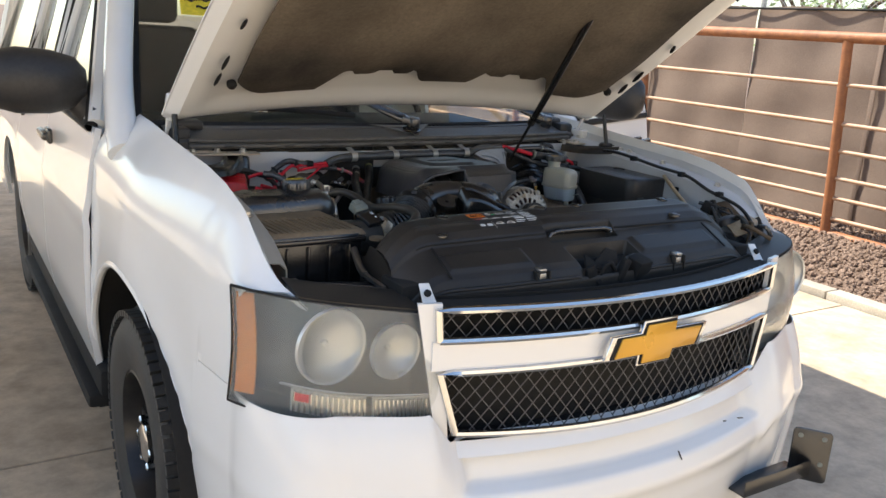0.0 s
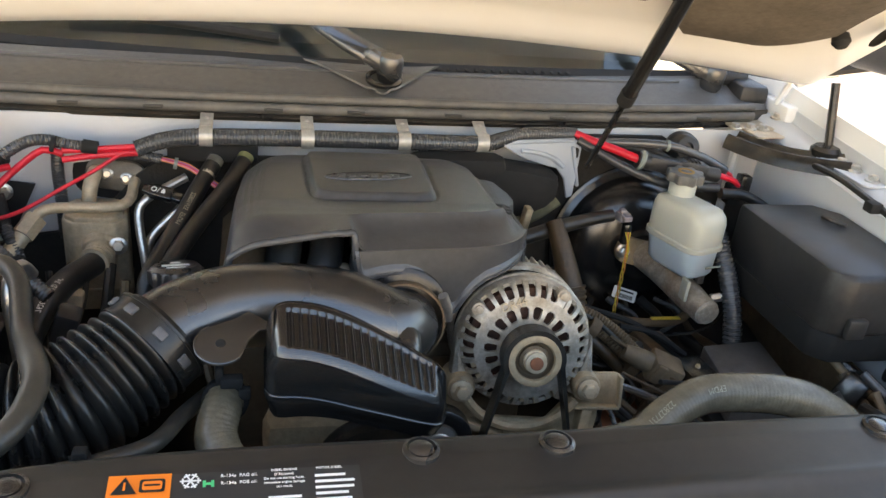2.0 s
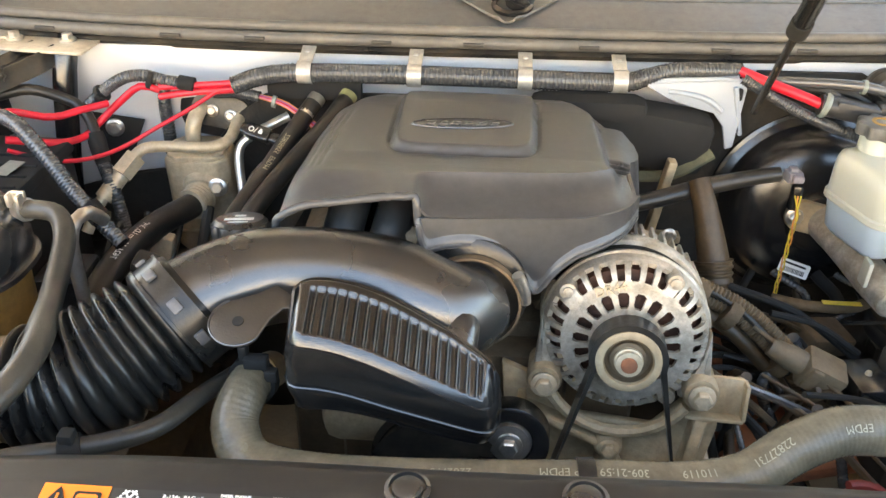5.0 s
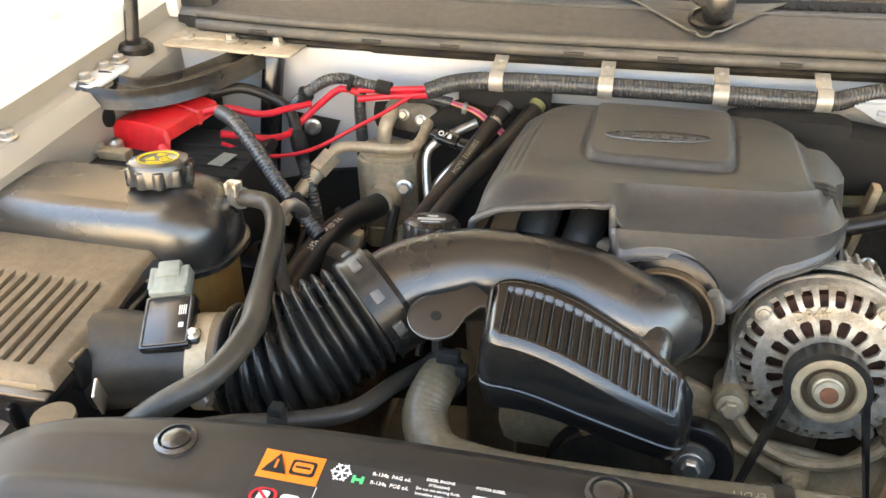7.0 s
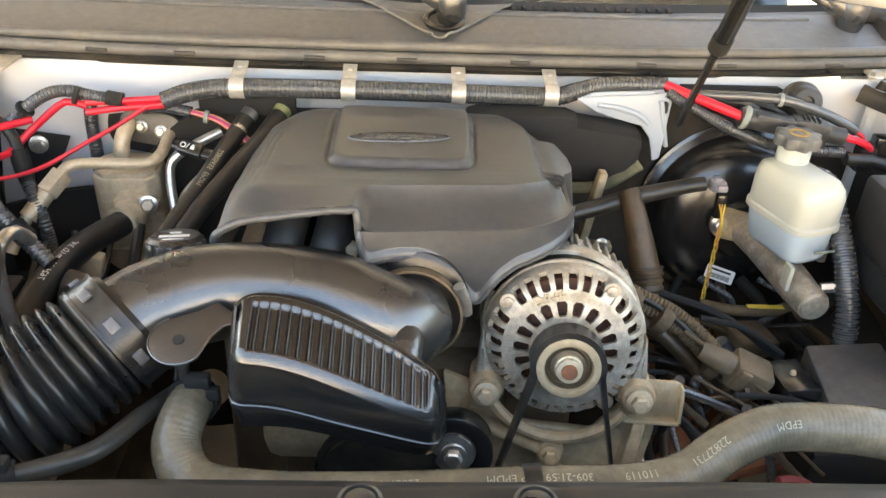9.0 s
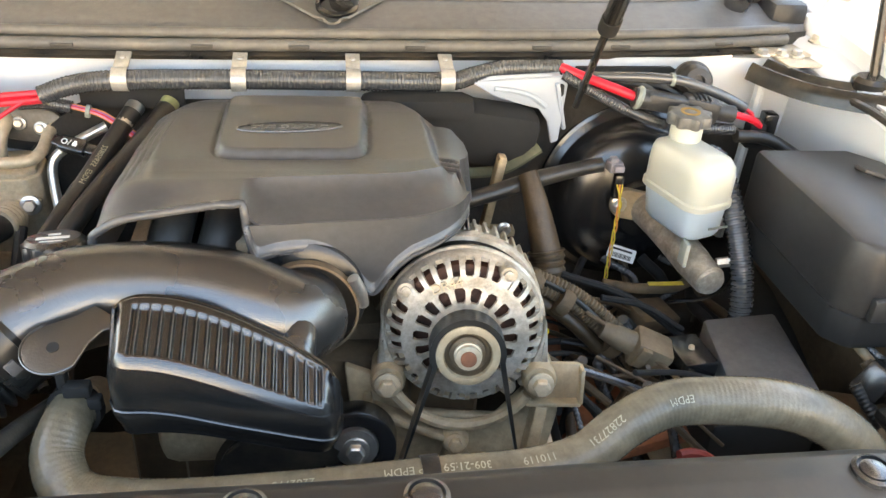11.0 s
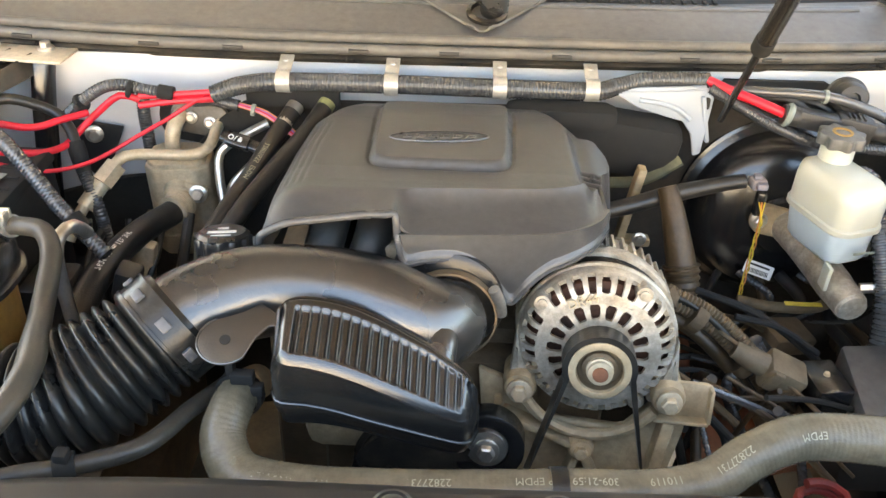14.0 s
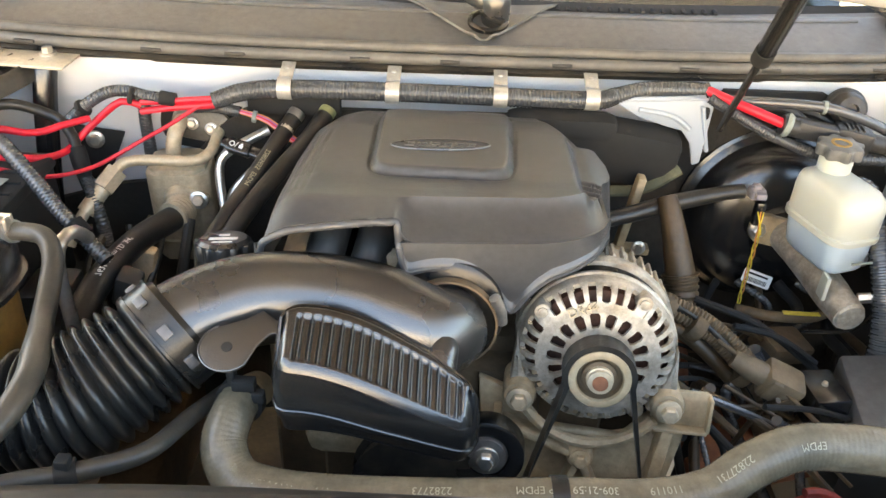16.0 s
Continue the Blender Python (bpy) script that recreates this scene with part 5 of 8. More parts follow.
COVER_LOW = [(-0.0605, 1.243), (-0.058, 1.215), (-0.053, 1.197), (-0.047, 1.194), (-0.032, 1.198), (-0.016, 1.200), (0.0, 1.1995), (0.014, 1.195), (0.026, 1.187), (0.038, 1.175), (0.048, 1.160), (0.055, 1.149), (0.060, 1.1455), (0.066, 1.149), (0.075, 1.164), (0.085, 1.176), (0.10, 1.187), (0.12, 1.1915), (0.145, 1.195), (0.158, 1.199), (0.17, 1.203)]
COVER_FRONT = [(-0.21, 0.615), (-0.055, 0.617), (0.08, 0.6275), (0.104, 0.632), (0.118, 0.638), (0.130, 0.646), (0.142, 0.656), (0.152, 0.667), (0.158, 0.678), (0.163, 0.694)]
SCOOP = -0.062  # right-hand end of the intake opening


def cover_front(x):
    """Where the cover's front lies: nearly straight, rounding back at the alternator's far side."""
    return sum(lerp(COVER_FRONT, x + d) for d in (-0.006, -0.003, 0.0, 0.003, 0.006)) / 5


def cover_crease(x):
    return 1.2265 - 0.003 * smooth(0.10, 0.16, x)


def engine_top(u, f):
    """The engine cover: u across, f from its back edge over the brow (0.72) to its crease or scoop lip (1)."""
    k = min(1.0, f / 0.72)
    w = 2 * u - 1
    y = 0.985 + (0.665 - 0.985) * k
    x = lerp(COVER_L, y) + (lerp(COVER_R, y) - lerp(COVER_L, y)) * u
    yf = cover_front(x)
    y = 0.985 + (yf + 0.054 - 0.985) * k
    z = lerp(CROWN, y)
    xl, xr = lerp(COVER_L, y), lerp(COVER_R, y)
    # rounded flank on one side, stepped flange with its shoulder on the other
    dl = (x - xl) / 0.045
    if dl < 1:
        z -= 0.034 * (1 - math.sqrt(max(0.0, 1 - (1 - dl) ** 2)))
    dr = (xr - x) / 0.030
    back = smooth(0.700, 0.722, y)
    if dr < 1:
        z -= 0.016 * (1 - back) * (1 - math.sqrt(max(0.0, 1 - (1 - dr) ** 2)))
    shoulder = 0.140 - 0.030 * smooth(0.86, 0.96, y)
    z -= back * (0.016 * smooth(shoulder - 0.010, shoulder + 0.004, x) + 0.006 * smooth(shoulder + 0.014, 0.182, x))
    # raised centre plate with its groove
    mid = -0.019 + 0.02 * (y - 0.82)
    px = (x - mid) / (0.079 + 0.030 * max(0.0, y - 0.73))
    py = (y - 0.838) / 0.103
    d = max(abs(px), abs(py), (abs(px) ** 8 + abs(py) ** 8) ** 0.125)
    z += 0.0075 * (1 - smooth(0.93, 1.0, d)) - 0.003 * math.exp(-((d - 1.03) / 0.025) ** 2)
    # vent slots in the shoulder
    for i in range(3):
        z -= 0.006 * math.exp(-((y - 0.737 - 0.013 * i + 0.35 * (x - 0.152)) / 0.0024) ** 2) * smooth(0.139, 0.144, x) * (1 - smooth(0.162, 0.167, x))
    # pressed grooves along the rounded flank
    for i in range(4):
        z -= 0.0016 * math.exp(-((x - xl - 0.010 - 0.008 * i) / 0.0016) ** 2) * smooth(0.675, 0.69, y) * (1 - smooth(0.83, 0.87, y))
    if f > 0.72:
        g = (f - 0.72) / 0.28
        top = z
        # slope under the brow down to the crease
        yy = yf + 0.054 * (1 - g)
        slope = top + (cover_crease(x) - top) * (g + 0.34 * math.sin(math.pi * g) * (1 - g) - 0.10 * math.exp(-g / 0.10))
        # lip of the scoop: stays high and runs further out
        arch = 1.250 - 0.16 * max(0.0, -0.07 - x) - 9.0 * max(0.0, -0.16 - x) ** 2 - 1.0 * max(0.0, x + 0.066)
        lip = min(top, top + (arch - top) * smooth(0.0, 1.0, g))
        q = smooth(SCOOP - 0.004, SCOOP + 0.020, x)
        z = lip + (slope - lip) * q
        y = yy + 0.004 * (1 - q) * g
    return Vector((x, y, z))


def build_engine_cover():
    c = thing("engine_cover", "charcoal moulded plastic engine cover with a raised centre plate", "engine cover", (0, 0.78, 1.16))
    part("top_shell", sheet(engine_top, 190, 170, 0.003), COVERGREY, c, "", 60)
    # face below the crease, cut in two arcs for the throttle and the alternator
    def face(u, v):
        x = SCOOP + 0.002 + (0.161 - SCOOP) * u
        zc = cover_crease(x)
        zb = min(zc - 0.006, sum(lerp(COVER_LOW, x + d) for d in (-0.003, -0.0015, 0.0, 0.0015, 0.003)) / 5)
        z = zc + (zb - zc) * v
        y = cover_front(x) - 0.06 * (zc - z)
        # flared foot along the lower edge
        y -= 0.004 * smooth(0.010, 0.002, z - zb)
        return Vector((x, y, z))
    part("front_face", sheet(face, 150, 40, 0.003), COVERGREY, c, "", 60)
    rim = [face(i / 150, 1.0) + Vector((0, -0.001, 0)) for i in range(151)]
    part("front_rim", tube(rim, 0.0034, n=8, smooth=False), GLOSSCOVER, c, "rounded bright rim of the cut-out")
    lip = [engine_top(u, 1.0) + Vector((0, -0.001, -0.001)) for u in (0.352 * i / 60 for i in range(61))]
    lip = [lip[0] + Vector((-0.004, 0.004, -0.045)), lip[0] + Vector((-0.003, 0.002, -0.022))] + lip + [Vector((SCOOP - 0.0005, 0.625, 1.2445)), Vector((SCOOP + 0.002, 0.622, 1.236)), Vector((SCOOP + 0.0035, 0.621, 1.218)), Vector((SCOOP + 0.007, 0.620, 1.202)), face(0.055, 1.0)]
    part("scoop_rim", tube(lip, 0.0042, n=10, step=0.004), GLOSSCOVER, c, "rounded bright rim of the intake opening")
    part("scoop_cheek", sheet(lambda a, b: Vector((SCOOP + 0.003 + 0.004 * b, 0.624 + 0.07 * a, 1.242 - 0.046 * b)), 8, 8, 0.002), COVERGREY, c)
    for s_, u in ((-1, 0.0), (1, 1.0)):
        part("side_skirt", sheet(lambda a, b: engine_top(u, 0.10 + 0.90 * a) + Vector((s_ * 0.010 * b, 0, -0.060 * b)), 40, 6, 0.003), COVERGREY, c)
    # moulded oval emblem on the centre plate: a ring and plain bars
    o = engine_top(0.466, 0.415)
    d1, d2 = engine_top(0.50, 0.415) - o, engine_top(0.466, 0.37) - o
    m = frame_at(o + Vector((0, 0, 0.0004)), d1.cross(d2), d1)
    em = part("emblem_oval", tube([m @ Vector((0.058 * math.cos(a), 0.0150 * math.sin(a) + 0.003 * math.cos(a), 0.0)) for a in (2 * math.pi * i / 56 for i in range(57))], 0.0014, n=6, smooth=False), SATIN, c, "moulded oval emblem")
    for i in range(6):
        x = -0.036 + 0.0145 * i
        part("emblem_bar", moved(join(box((x, 0.0035, 0.0), (0.0115, 0.0022, 0.0026), 0.0005), box((x - 0.001, -0.0038, 0.0), (0.0105, 0.0022, 0.0026), 0.0005), box((x - 0.0045, 0, 0.0), (0.0026, 0.0105, 0.0026), 0.0005, (0, 0, -14))), m), SATIN, em)
    # dark gasket foam behind the cover
    part("foam", box((-0.03, 0.965, 1.175), (0.20, 0.03, 0.05), 0.012), BLACK, c)


def build_intake():
    t = thing("air_intake_duct", "smooth satin black plastic air intake duct with ribbed bellows", "air duct", (-0.1, 0.55, 1.1))
    path = [(-0.275, 0.530, 1.160), (-0.245, 0.550, 1.172), (-0.200, 0.570, 1.180), (-0.145, 0.578, 1.181), (-0.090, 0.574, 1.176), (-0.055, 0.566, 1.165), (-0.022, 0.568, 1.151), (-0.002, 0.594, 1.142)]
    part("duct", tube(path, [0.047, 0.047, 0.046, 0.045, 0.046, 0.048, 0.048, 0.044], n=36, step=0.006), SATIN, t)
    bel = [(-0.402, 0.462, 1.122), (-0.37, 0.467, 1.124), (-0.338, 0.480, 1.132), (-0.308, 0.502, 1.144), (-0.280, 0.526, 1.157)]
    ribbed = []
    p = smooth_path(bel, 0.0012)
    n = len(p)
    rad = [0.045 + 0.006 * math.sin(math.pi * min(1, i / n * 1.0)) + 0.0105 * abs(math.sin(math.pi * i / 10.2)) ** 0.9 for i in range(n)]
    part("bellows", tube(p, rad, n=56, smooth=False), BELLOWS, t, "ribbed flexible black bellows", 60)
    # joint collar with tabs
    a, b = Vector((-0.281, 0.525, 1.1565)), Vector((-0.262, 0.541, 1.168))
    col = part("collar", join(tube([a, b], [0.0555, 0.056], n=36, step=0.01), tube([b, b + (b - a) * 0.2], [0.053, 0.05], n=36, step=0.01)), BELLOWS, t, "collar with moulded tabs")
    d = (b - a).normalized()
    part("collar_bead", join(tube([a, a + d * 0.003], 0.0575, n=36, step=0.01), tube([b - d * 0.003, b], 0.0575, n=36, step=0.01)), BELLOWS, col)
    for ang in (-1.05, -0.35, 0.35, 1.0):
        side = d.orthogonal().normalized()
        m = Matrix.Rotation(ang, 4, d)
        upv = Vector((0, 0, 1)) - d * d.z
        upv.normalize()
        o = m @ (upv * 0.7 + Vector((0, -1, 0)) * 0.5 - d * d.dot(upv * 0.7 + Vector((0, -1, 0)) * 0.5)).normalized()
        part("tab", moved(box((0, 0, 0), (0.010, 0.013, 0.004), 0.001), frame_at((a + b) / 2 + o * 0.0575, o, d)), TABGREY, col)
    # flange ear with its bolt
    em = frame_at((-0.203, 0.487, 1.186), (0.0, -0.35, 1))
    drop = [(0.025 * math.cos(q), 0.024 * math.sin(q)) for q in (radians(118 + 200 * i / 18) for i in range(19))]
    drop += [(0.026, 0.004), (0.036, 0.016), (0.050, 0.019), (0.047, 0.026), (0.034, 0.036), (0.026, 0.041), (0.012, 0.031)]
    ear = part("flange_ear", join(prism(drop, 0.005, em, 0.0015), tube([em @ Vector((x, y, 0.0045)) for x, y in drop[:22]], 0.0011, n=6, smooth=False)), SATIN, t, "flat drop-shaped mounting ear")
    part("ear_bolt", lathe([(0.005, 0.004), (0.005, 0.006), (0.002, 0.006)], frame_at((-0.203, 0.487, 1.186), (0.0, -0.35, 1)), n=12), BLACK, ear)
    # small pipe stub that joins the resonator
    part("stub", tube([(-0.012, 0.55, 1.155), (-0.010, 0.530, 1.163), (-0.012, 0.512, 1.152)], 0.016, n=16), SATIN, t)
    # resonator box
    r = thing("resonator_box", "glossy black plastic resonator box with a ribbed top", "air box", (-0.06, 0.48, 1.08))
    def outline(u):
        """Height, back and front edge of the top at u across."""
        x = -0.155 + 0.176 * u
        z = 1.228 - 0.064 * smooth(0.05, 1.15, u) * 1.06
        yb = 0.510 + 0.010 * math.sin(min(1.0, u / 0.85) * math.pi) - 0.016 * smooth(0.75, 1.0, u)
        yf = 0.448 + 0.004 * u
        end = min(u, 1 - u) / 0.10
        if end < 1:
            cut = 0.016 * (1 - math.sqrt(1 - (1 - end) ** 2))
            yb, yf = yb - cut, yf + cut
        return x, z, yb, yf
    def top(u, v):
        x, z, yb, yf = outline(u)
        y = yb + (yf - yb) * v
        e = min(u * 0.176, (1 - u) * 0.176, v * (yb - yf), (1 - v) * (yb - yf))
        fall = 0.010 * (1 - math.sin(min(1, e / 0.010) * math.pi / 2))
        rib = 0.0
        # sunk panel crossed by narrow ribs
        pan = min(smooth(0.075, 0.095, u), 1 - smooth(0.925, 0.945, u), smooth(0.20, 0.25, v), 1 - smooth(0.83, 0.88, v))
        ph = ((u - 0.085) / 0.85 * 17) % 1.0
        crest = math.exp(-((ph - 0.5) / 0.16) ** 2)
        rib = -0.0042 * pan * (1 - 0.85 * crest)
        return Vector((x, y, z - 0.027 * v - fall + rib))
    part("ribbed_top", sheet(top, 240, 60, 0.0015), GLOSSBLACK, r, "ribbed top panel", 60)
    def wall(u, v):
        # round the box, from its top edge down to the seam and below
        q = u * 4
        k, t_ = int(min(q, 3.9999)), q - int(min(q, 3.9999))
        if k == 0:
            p = top(t_, 1.0)
        elif k == 1:
            p = top(1.0, 1 - t_)
        elif k == 2:
            p = top(1 - t_, 0.0)
        else:
            p = top(0.0, t_)
        drop = (0.074 - 0.030 * max(0, p.x + 0.15) / 0.17) * v
        out = 0.005 * math.sin(min(1.0, v * 3) * math.pi / 2) + 0.002 * smooth(0.60, 0.64, v) - 0.006 * smooth(0.64, 1.0, v)
        c = Vector((-0.065, 0.48, 0))
        o = Vector((p.x - c.x, p.y - c.y, 0)).normalized()
        return Vector((p.x + o.x * out, p.y + o.y * out * 0.8 + 0.006 * v, p.z - drop + 0.004))
    part("box_wall", sheet(wall, 160, 24, 0.002), GLOSSBLACK, r, "", 60)
    seam = [wall(i / 120, 0.62) for i in range(61)]
    part("mould_seam", tube(seam[:45], 0.0014, n=6, smooth=False), GLOSSBLACK, r)
    part("box_floor", box((-0.065, 0.49, 1.112), (0.15, 0.05, 0.004), 0.001, (0, 20, 0)), GLOSSBLACK, r)
    # throttle body
    tb = thing("throttle_body", "dusty aluminium throttle body behind the intake duct", "throttle body", (0.04, 0.64, 1.13))
    w = Vector((0.12, 1, -0.12))
    part("flange", lathe([(0.050, 0), (0.057, 0.004), (0.057, 0.012), (0.052, 0.014), (0.052, 0.024), (0.060, 0.026), (0.060, 0.040), (0.055, 0.042)], frame_at((-0.004, 0.604, 1.150), w), n=40), DARKMETAL, tb)
    band = part("hose_clamp", lathe([(0.0495, 0), (0.0495, 0.010), (0.047, 0.010), (0.047, 0)], frame_at((-0.003, 0.590, 1.146), w), n=36, closed=True), GRIME, tb)
    part("clamp_screw", tube([(0.040, 0.588, 1.184), (0.048, 0.590, 1.165), (0.050, 0.592, 1.150)], 0.006, n=10), STEEL, band)


def build_alternator():
    a = thing("alternator", "cast aluminium alternator with vent slots and a pulley", "alternator", (0.15, 0.6, 1.0))
    c, way = Vector((0.151, 0.556, 1.115)), Vector((-0.10, -1.0, 0.22)).normalized()
    m = frame_at(c - way * 0.034, way, (1, 0, 0)) @ Matrix.Diagonal((1.12, 1.12, 1.0, 1.0))
    P = lambda *q: m @ pose(*q)
    R = 0.076
    part("rear_case", moved(lathe([(R * 0.86, -0.135), (R * 0.97, -0.128), (R * 0.97, -0.088), (R * 1.03, -0.086), (R * 1.045, -0.082), (R * 1.045, -0.070), (R * 1.02, -0.066)], n=64), m), ALU, a, "cast aluminium rear frame")
    for i in range(26):
        part("cooling_fin", moved(box((R * 0.985, 0, -0.105), (0.010, 0.0035, 0.036), 0.001), P(0, 0, 0, 0, 0, -15 + 8 * i)), ALU, a)
    part("stator", moved(lathe([(R * 0.97, -0.070)] + [(R * (0.97 if i % 2 else 0.955), -0.068 + 0.003 * i) for i in range(9)] + [(R * 0.97, -0.036)], n=64), m), DARKMETAL, a, "dark laminated stator ring")
    coil = part("copper_winding", moved(lathe([(R * 0.93, -0.046), (R * 0.93, -0.034), (R * 0.84, -0.022), (0.03, -0.014)], n=48), m), COPPER, a, "dark copper windings behind the slots")
    # front frame: a cast bell pierced by two rings of rounded windows
    def bell(r):
        """Depth of the bell at a radius."""
        k = max(0.0, (r - 0.054) / 0.0222)
        return -0.0022 * smooth(0.036, 0.05, r) - 0.0375 * (1 - math.sqrt(max(0.0, 1 - min(1.0, k) ** 2.4)))
    radii = [0.0215 + 0.0012 * i for i in range(45)] + [0.0752, 0.0760]
    n = 336
    bosses = (57.0, 143.0, -52.0)
    def opening(r, deg):
        q = (deg - 4.0) % 11.25 - 5.625
        near = min(abs((deg - b_ + 180) % 360 - 180) for b_ in bosses)
        if near > 5.0 and 0.0585 < r < 0.0735:
            half = 3.55 - 1.2 * (max(0.0, abs(r - 0.066) - 0.0045) / 0.003) ** 2
            if abs(q) < half:
                return True
        q = (deg - 9.0) % 20.0 - 10.0
        if 0.0335 < r < 0.0475:
            half = 6.4 - 2.2 * (max(0.0, abs(r - 0.0405) - 0.004) / 0.003) ** 2
            if abs(q) < half and not 235 < deg % 360 < 300:
                return True
        return False
    fb = bmesh.new()
    grid = [[fb.verts.new((r * math.cos(2 * math.pi * j / n), r * math.sin(2 * math.pi * j / n), bell(r))) for j in range(n)] for r in radii]
    for k in range(len(radii) - 1):
        for j in range(n):
            if opening((radii[k] + radii[k + 1]) / 2, 360.0 * (j + 0.5) / n):
                continue
            fb.faces.new((grid[k][j], grid[k][(j + 1) % n], grid[k + 1][(j + 1) % n], grid[k + 1][j]))
    loose = [v for v in fb.verts if not v.link_faces]
    bmesh.ops.delete(fb, geom=loose, context="VERTS")
    bmesh.ops.recalc_face_normals(fb, faces=fb.faces)
    bmesh.ops.solidify(fb, geom=fb.faces[:], thickness=0.0045)
    part("front_frame", moved(fb, m), ALU, a, "slotted aluminium front frame", 40)
    part("frame_bead", moved(lathe([(R * 1.0, -0.040), (R * 1.025, -0.0385), (R * 1.025, -0.034), (R * 1.0, -0.032)], n=72, closed=True), m), ALU, a)
    # straight cheeks of the casting that run down to both ears
    for s in (-1, 1):
        part("cheek", moved(prism([(s * 0.0765, 0.012), (s * 0.0785, -0.010), (s * 0.0815, -0.045), (s * 0.073, -0.062), (s * 0.052, -0.056), (s * 0.060, -0.040), (s * 0.070, -0.018)][::s], 0.026, None, 0.004), P(0, 0, -0.040)), ALU, a)
    # ears and through bolts
    for ang in bosses:
        x, y = 0.069 * math.cos(radians(ang)), 0.069 * math.sin(radians(ang))
        part("through_bolt", moved(lathe([(0.0085, -0.026), (0.0080, -0.010), (0.0075, -0.0085), (0.0048, -0.0085), (0.0048, -0.0055), (0.003, -0.005)], n=18), P(x, y, 0.0)), ALU, a)
    for s, px, py in ((-1, -0.070, -0.048), (1, 0.072, -0.046)):
        part("mounting_ear", moved(lathe([(0.0165, -0.05), (0.0165, -0.004), (0.0145, 0.0)], n=24), P(px, py, -0.003)), DIRTALU, a)
        bolt("mounting_bolt", m @ Vector((px, py, 0.002)), way, 0.0095, a, BRASSY)
    part("fan_rim", moved(join(*[moved(box((0.060, 0, -0.008), (0.008, 0.006, 0.006), 0.001), pose(0, 0, 0, 0, 0, 200 + 14 * i)) for i in range(11)]), m), DIRTALU, a)
    # pulley
    mp = frame_at(c - way * 0.022, way, (1, 0, 0)) @ Matrix.Diagonal((0.93, 0.93, 1.0, 1.0))
    part("shaft_boss", moved(lathe([(0.020, -0.03), (0.020, 0.004)], n=24), mp), DARKMETAL, a)
    pl = part("pulley", moved(lathe([(0.026, 0.002), (0.034, 0.003), (0.034, 0.006), (0.0305, 0.007), (0.0305, 0.026), (0.034, 0.027), (0.034, 0.030), (0.0305, 0.0315), (0.0262, 0.031), (0.0250, 0.0275)], n=44, caps=(False, False)), mp), DIRTALU, a, "dusty steel pulley")
    part("pulley_face", moved(lathe([(0.0248, 0.027), (0.0230, 0.0215), (0.0195, 0.0205), (0.0190, 0.0245), (0.012, 0.0275)], n=40, caps=(False, True)), mp), GRIME, pl, "dished dusty pulley face")
    part("nut", moved(lathe([(0.0150, 0.024), (0.0150, 0.030), (0.0135, 0.031), (0.0135, 0.036), (0.010, 0.0365)], n=24), mp), BRASSY, pl)
    part("shaft_end", moved(lathe([(0.0085, 0.036), (0.0085, 0.0385), (0.006, 0.039)], n=20), mp), RUST, pl, "rusty shaft end")
    part("letters", letters("DR44", 0.0125, m @ pose(-0.0185, 0.0500, 0.0, 0, 0, 20), 0.0018), BRASSY, a)
    # belt from the pulley down to the crank
    cc = c - way * 0.006
    tgt_l, tgt_r = Vector((0.075, 0.515, 0.96)), Vector((0.222, 0.53, 0.93))
    arc = [m @ Vector((0.0285 * math.cos(radians(d)), 0.0285 * math.sin(radians(d)), 0.028)) for d in range(-12, 205, 12)]
    wrap = [tgt_r] + arc + [tgt_l]
    verts, faces = [], []
    for p in wrap:
        o = (p - cc).normalized()
        for h in (-0.013, 0.013):
            for rr in (0.0, 0.006):
                verts.append(p + way * h + o * rr)
    for i in range(len(wrap) - 1):
        k = 4 * i
        for q in ((0, 1, 5, 4), (1, 3, 7, 5), (3, 2, 6, 7), (2, 0, 4, 6)):
            faces.append([k + j for j in q])
    bm = bmesh.new()
    vs = [bm.verts.new(v) for v in verts]
    for f in faces:
        bm.faces.new([vs[j] for j in f])
    single("drive_belt", bm, RUBBER, "black ribbed drive belt over the alternator pulley", "belt")
    # cast bracket under the alternator
    b = thing("alternator_bracket", "dirty cast aluminium bracket carrying the alternator", "bracket", (0.15, 0.6, 0.95))
    bw = frame_at(c - way * 0.070 + Vector((0.0, 0.0, -0.028)), way, (1, 0, 0))
    part("casting", join(moved(prism([(-0.125, -0.02), (-0.085, -0.035), (-0.05, -0.075), (0.04, -0.08), (0.07, -0.045), (0.105, -0.042), (0.108, -0.075), (0.085, -0.19), (-0.10, -0.19), (-0.118, -0.08)], 0.014, None, 0.004), bw)), DIRTALU, b)
    for (x0, y0), (x1, y1), w in (((-0.005, -0.10), (-0.095, -0.065), 0.009), ((-0.005, -0.10), (-0.035, -0.185), 0.009), ((-0.005, -0.10), (0.035, -0.185), 0.010), ((0.086, -0.055), (0.066, -0.185), 0.014), ((-0.10, -0.05), (-0.085, -0.185), 0.010)):
        part("web", moved(box(((x0 + x1) / 2, (y0 + y1) / 2, 0.022), (math.hypot(x1 - x0, y1 - y0), w, 0.030), 0.003, (0, 0, math.degrees(math.atan2(y1 - y0, x1 - x0)))), bw), DIRTALU, b)
    part("arch_rim", moved(tube([(0.083 * math.cos(radians(q)), 0.004 + 0.083 * math.sin(radians(q)), 0.034) for q in range(212, 330, 6)], 0.0065, n=8, smooth=False), bw), DIRTALU, b)
    part("bolt_boss", moved(lathe([(0.016, 0.0), (0.015, 0.034), (0.012, 0.038)], pose(-0.005, -0.098, 0), n=24), bw), DIRTALU, b)
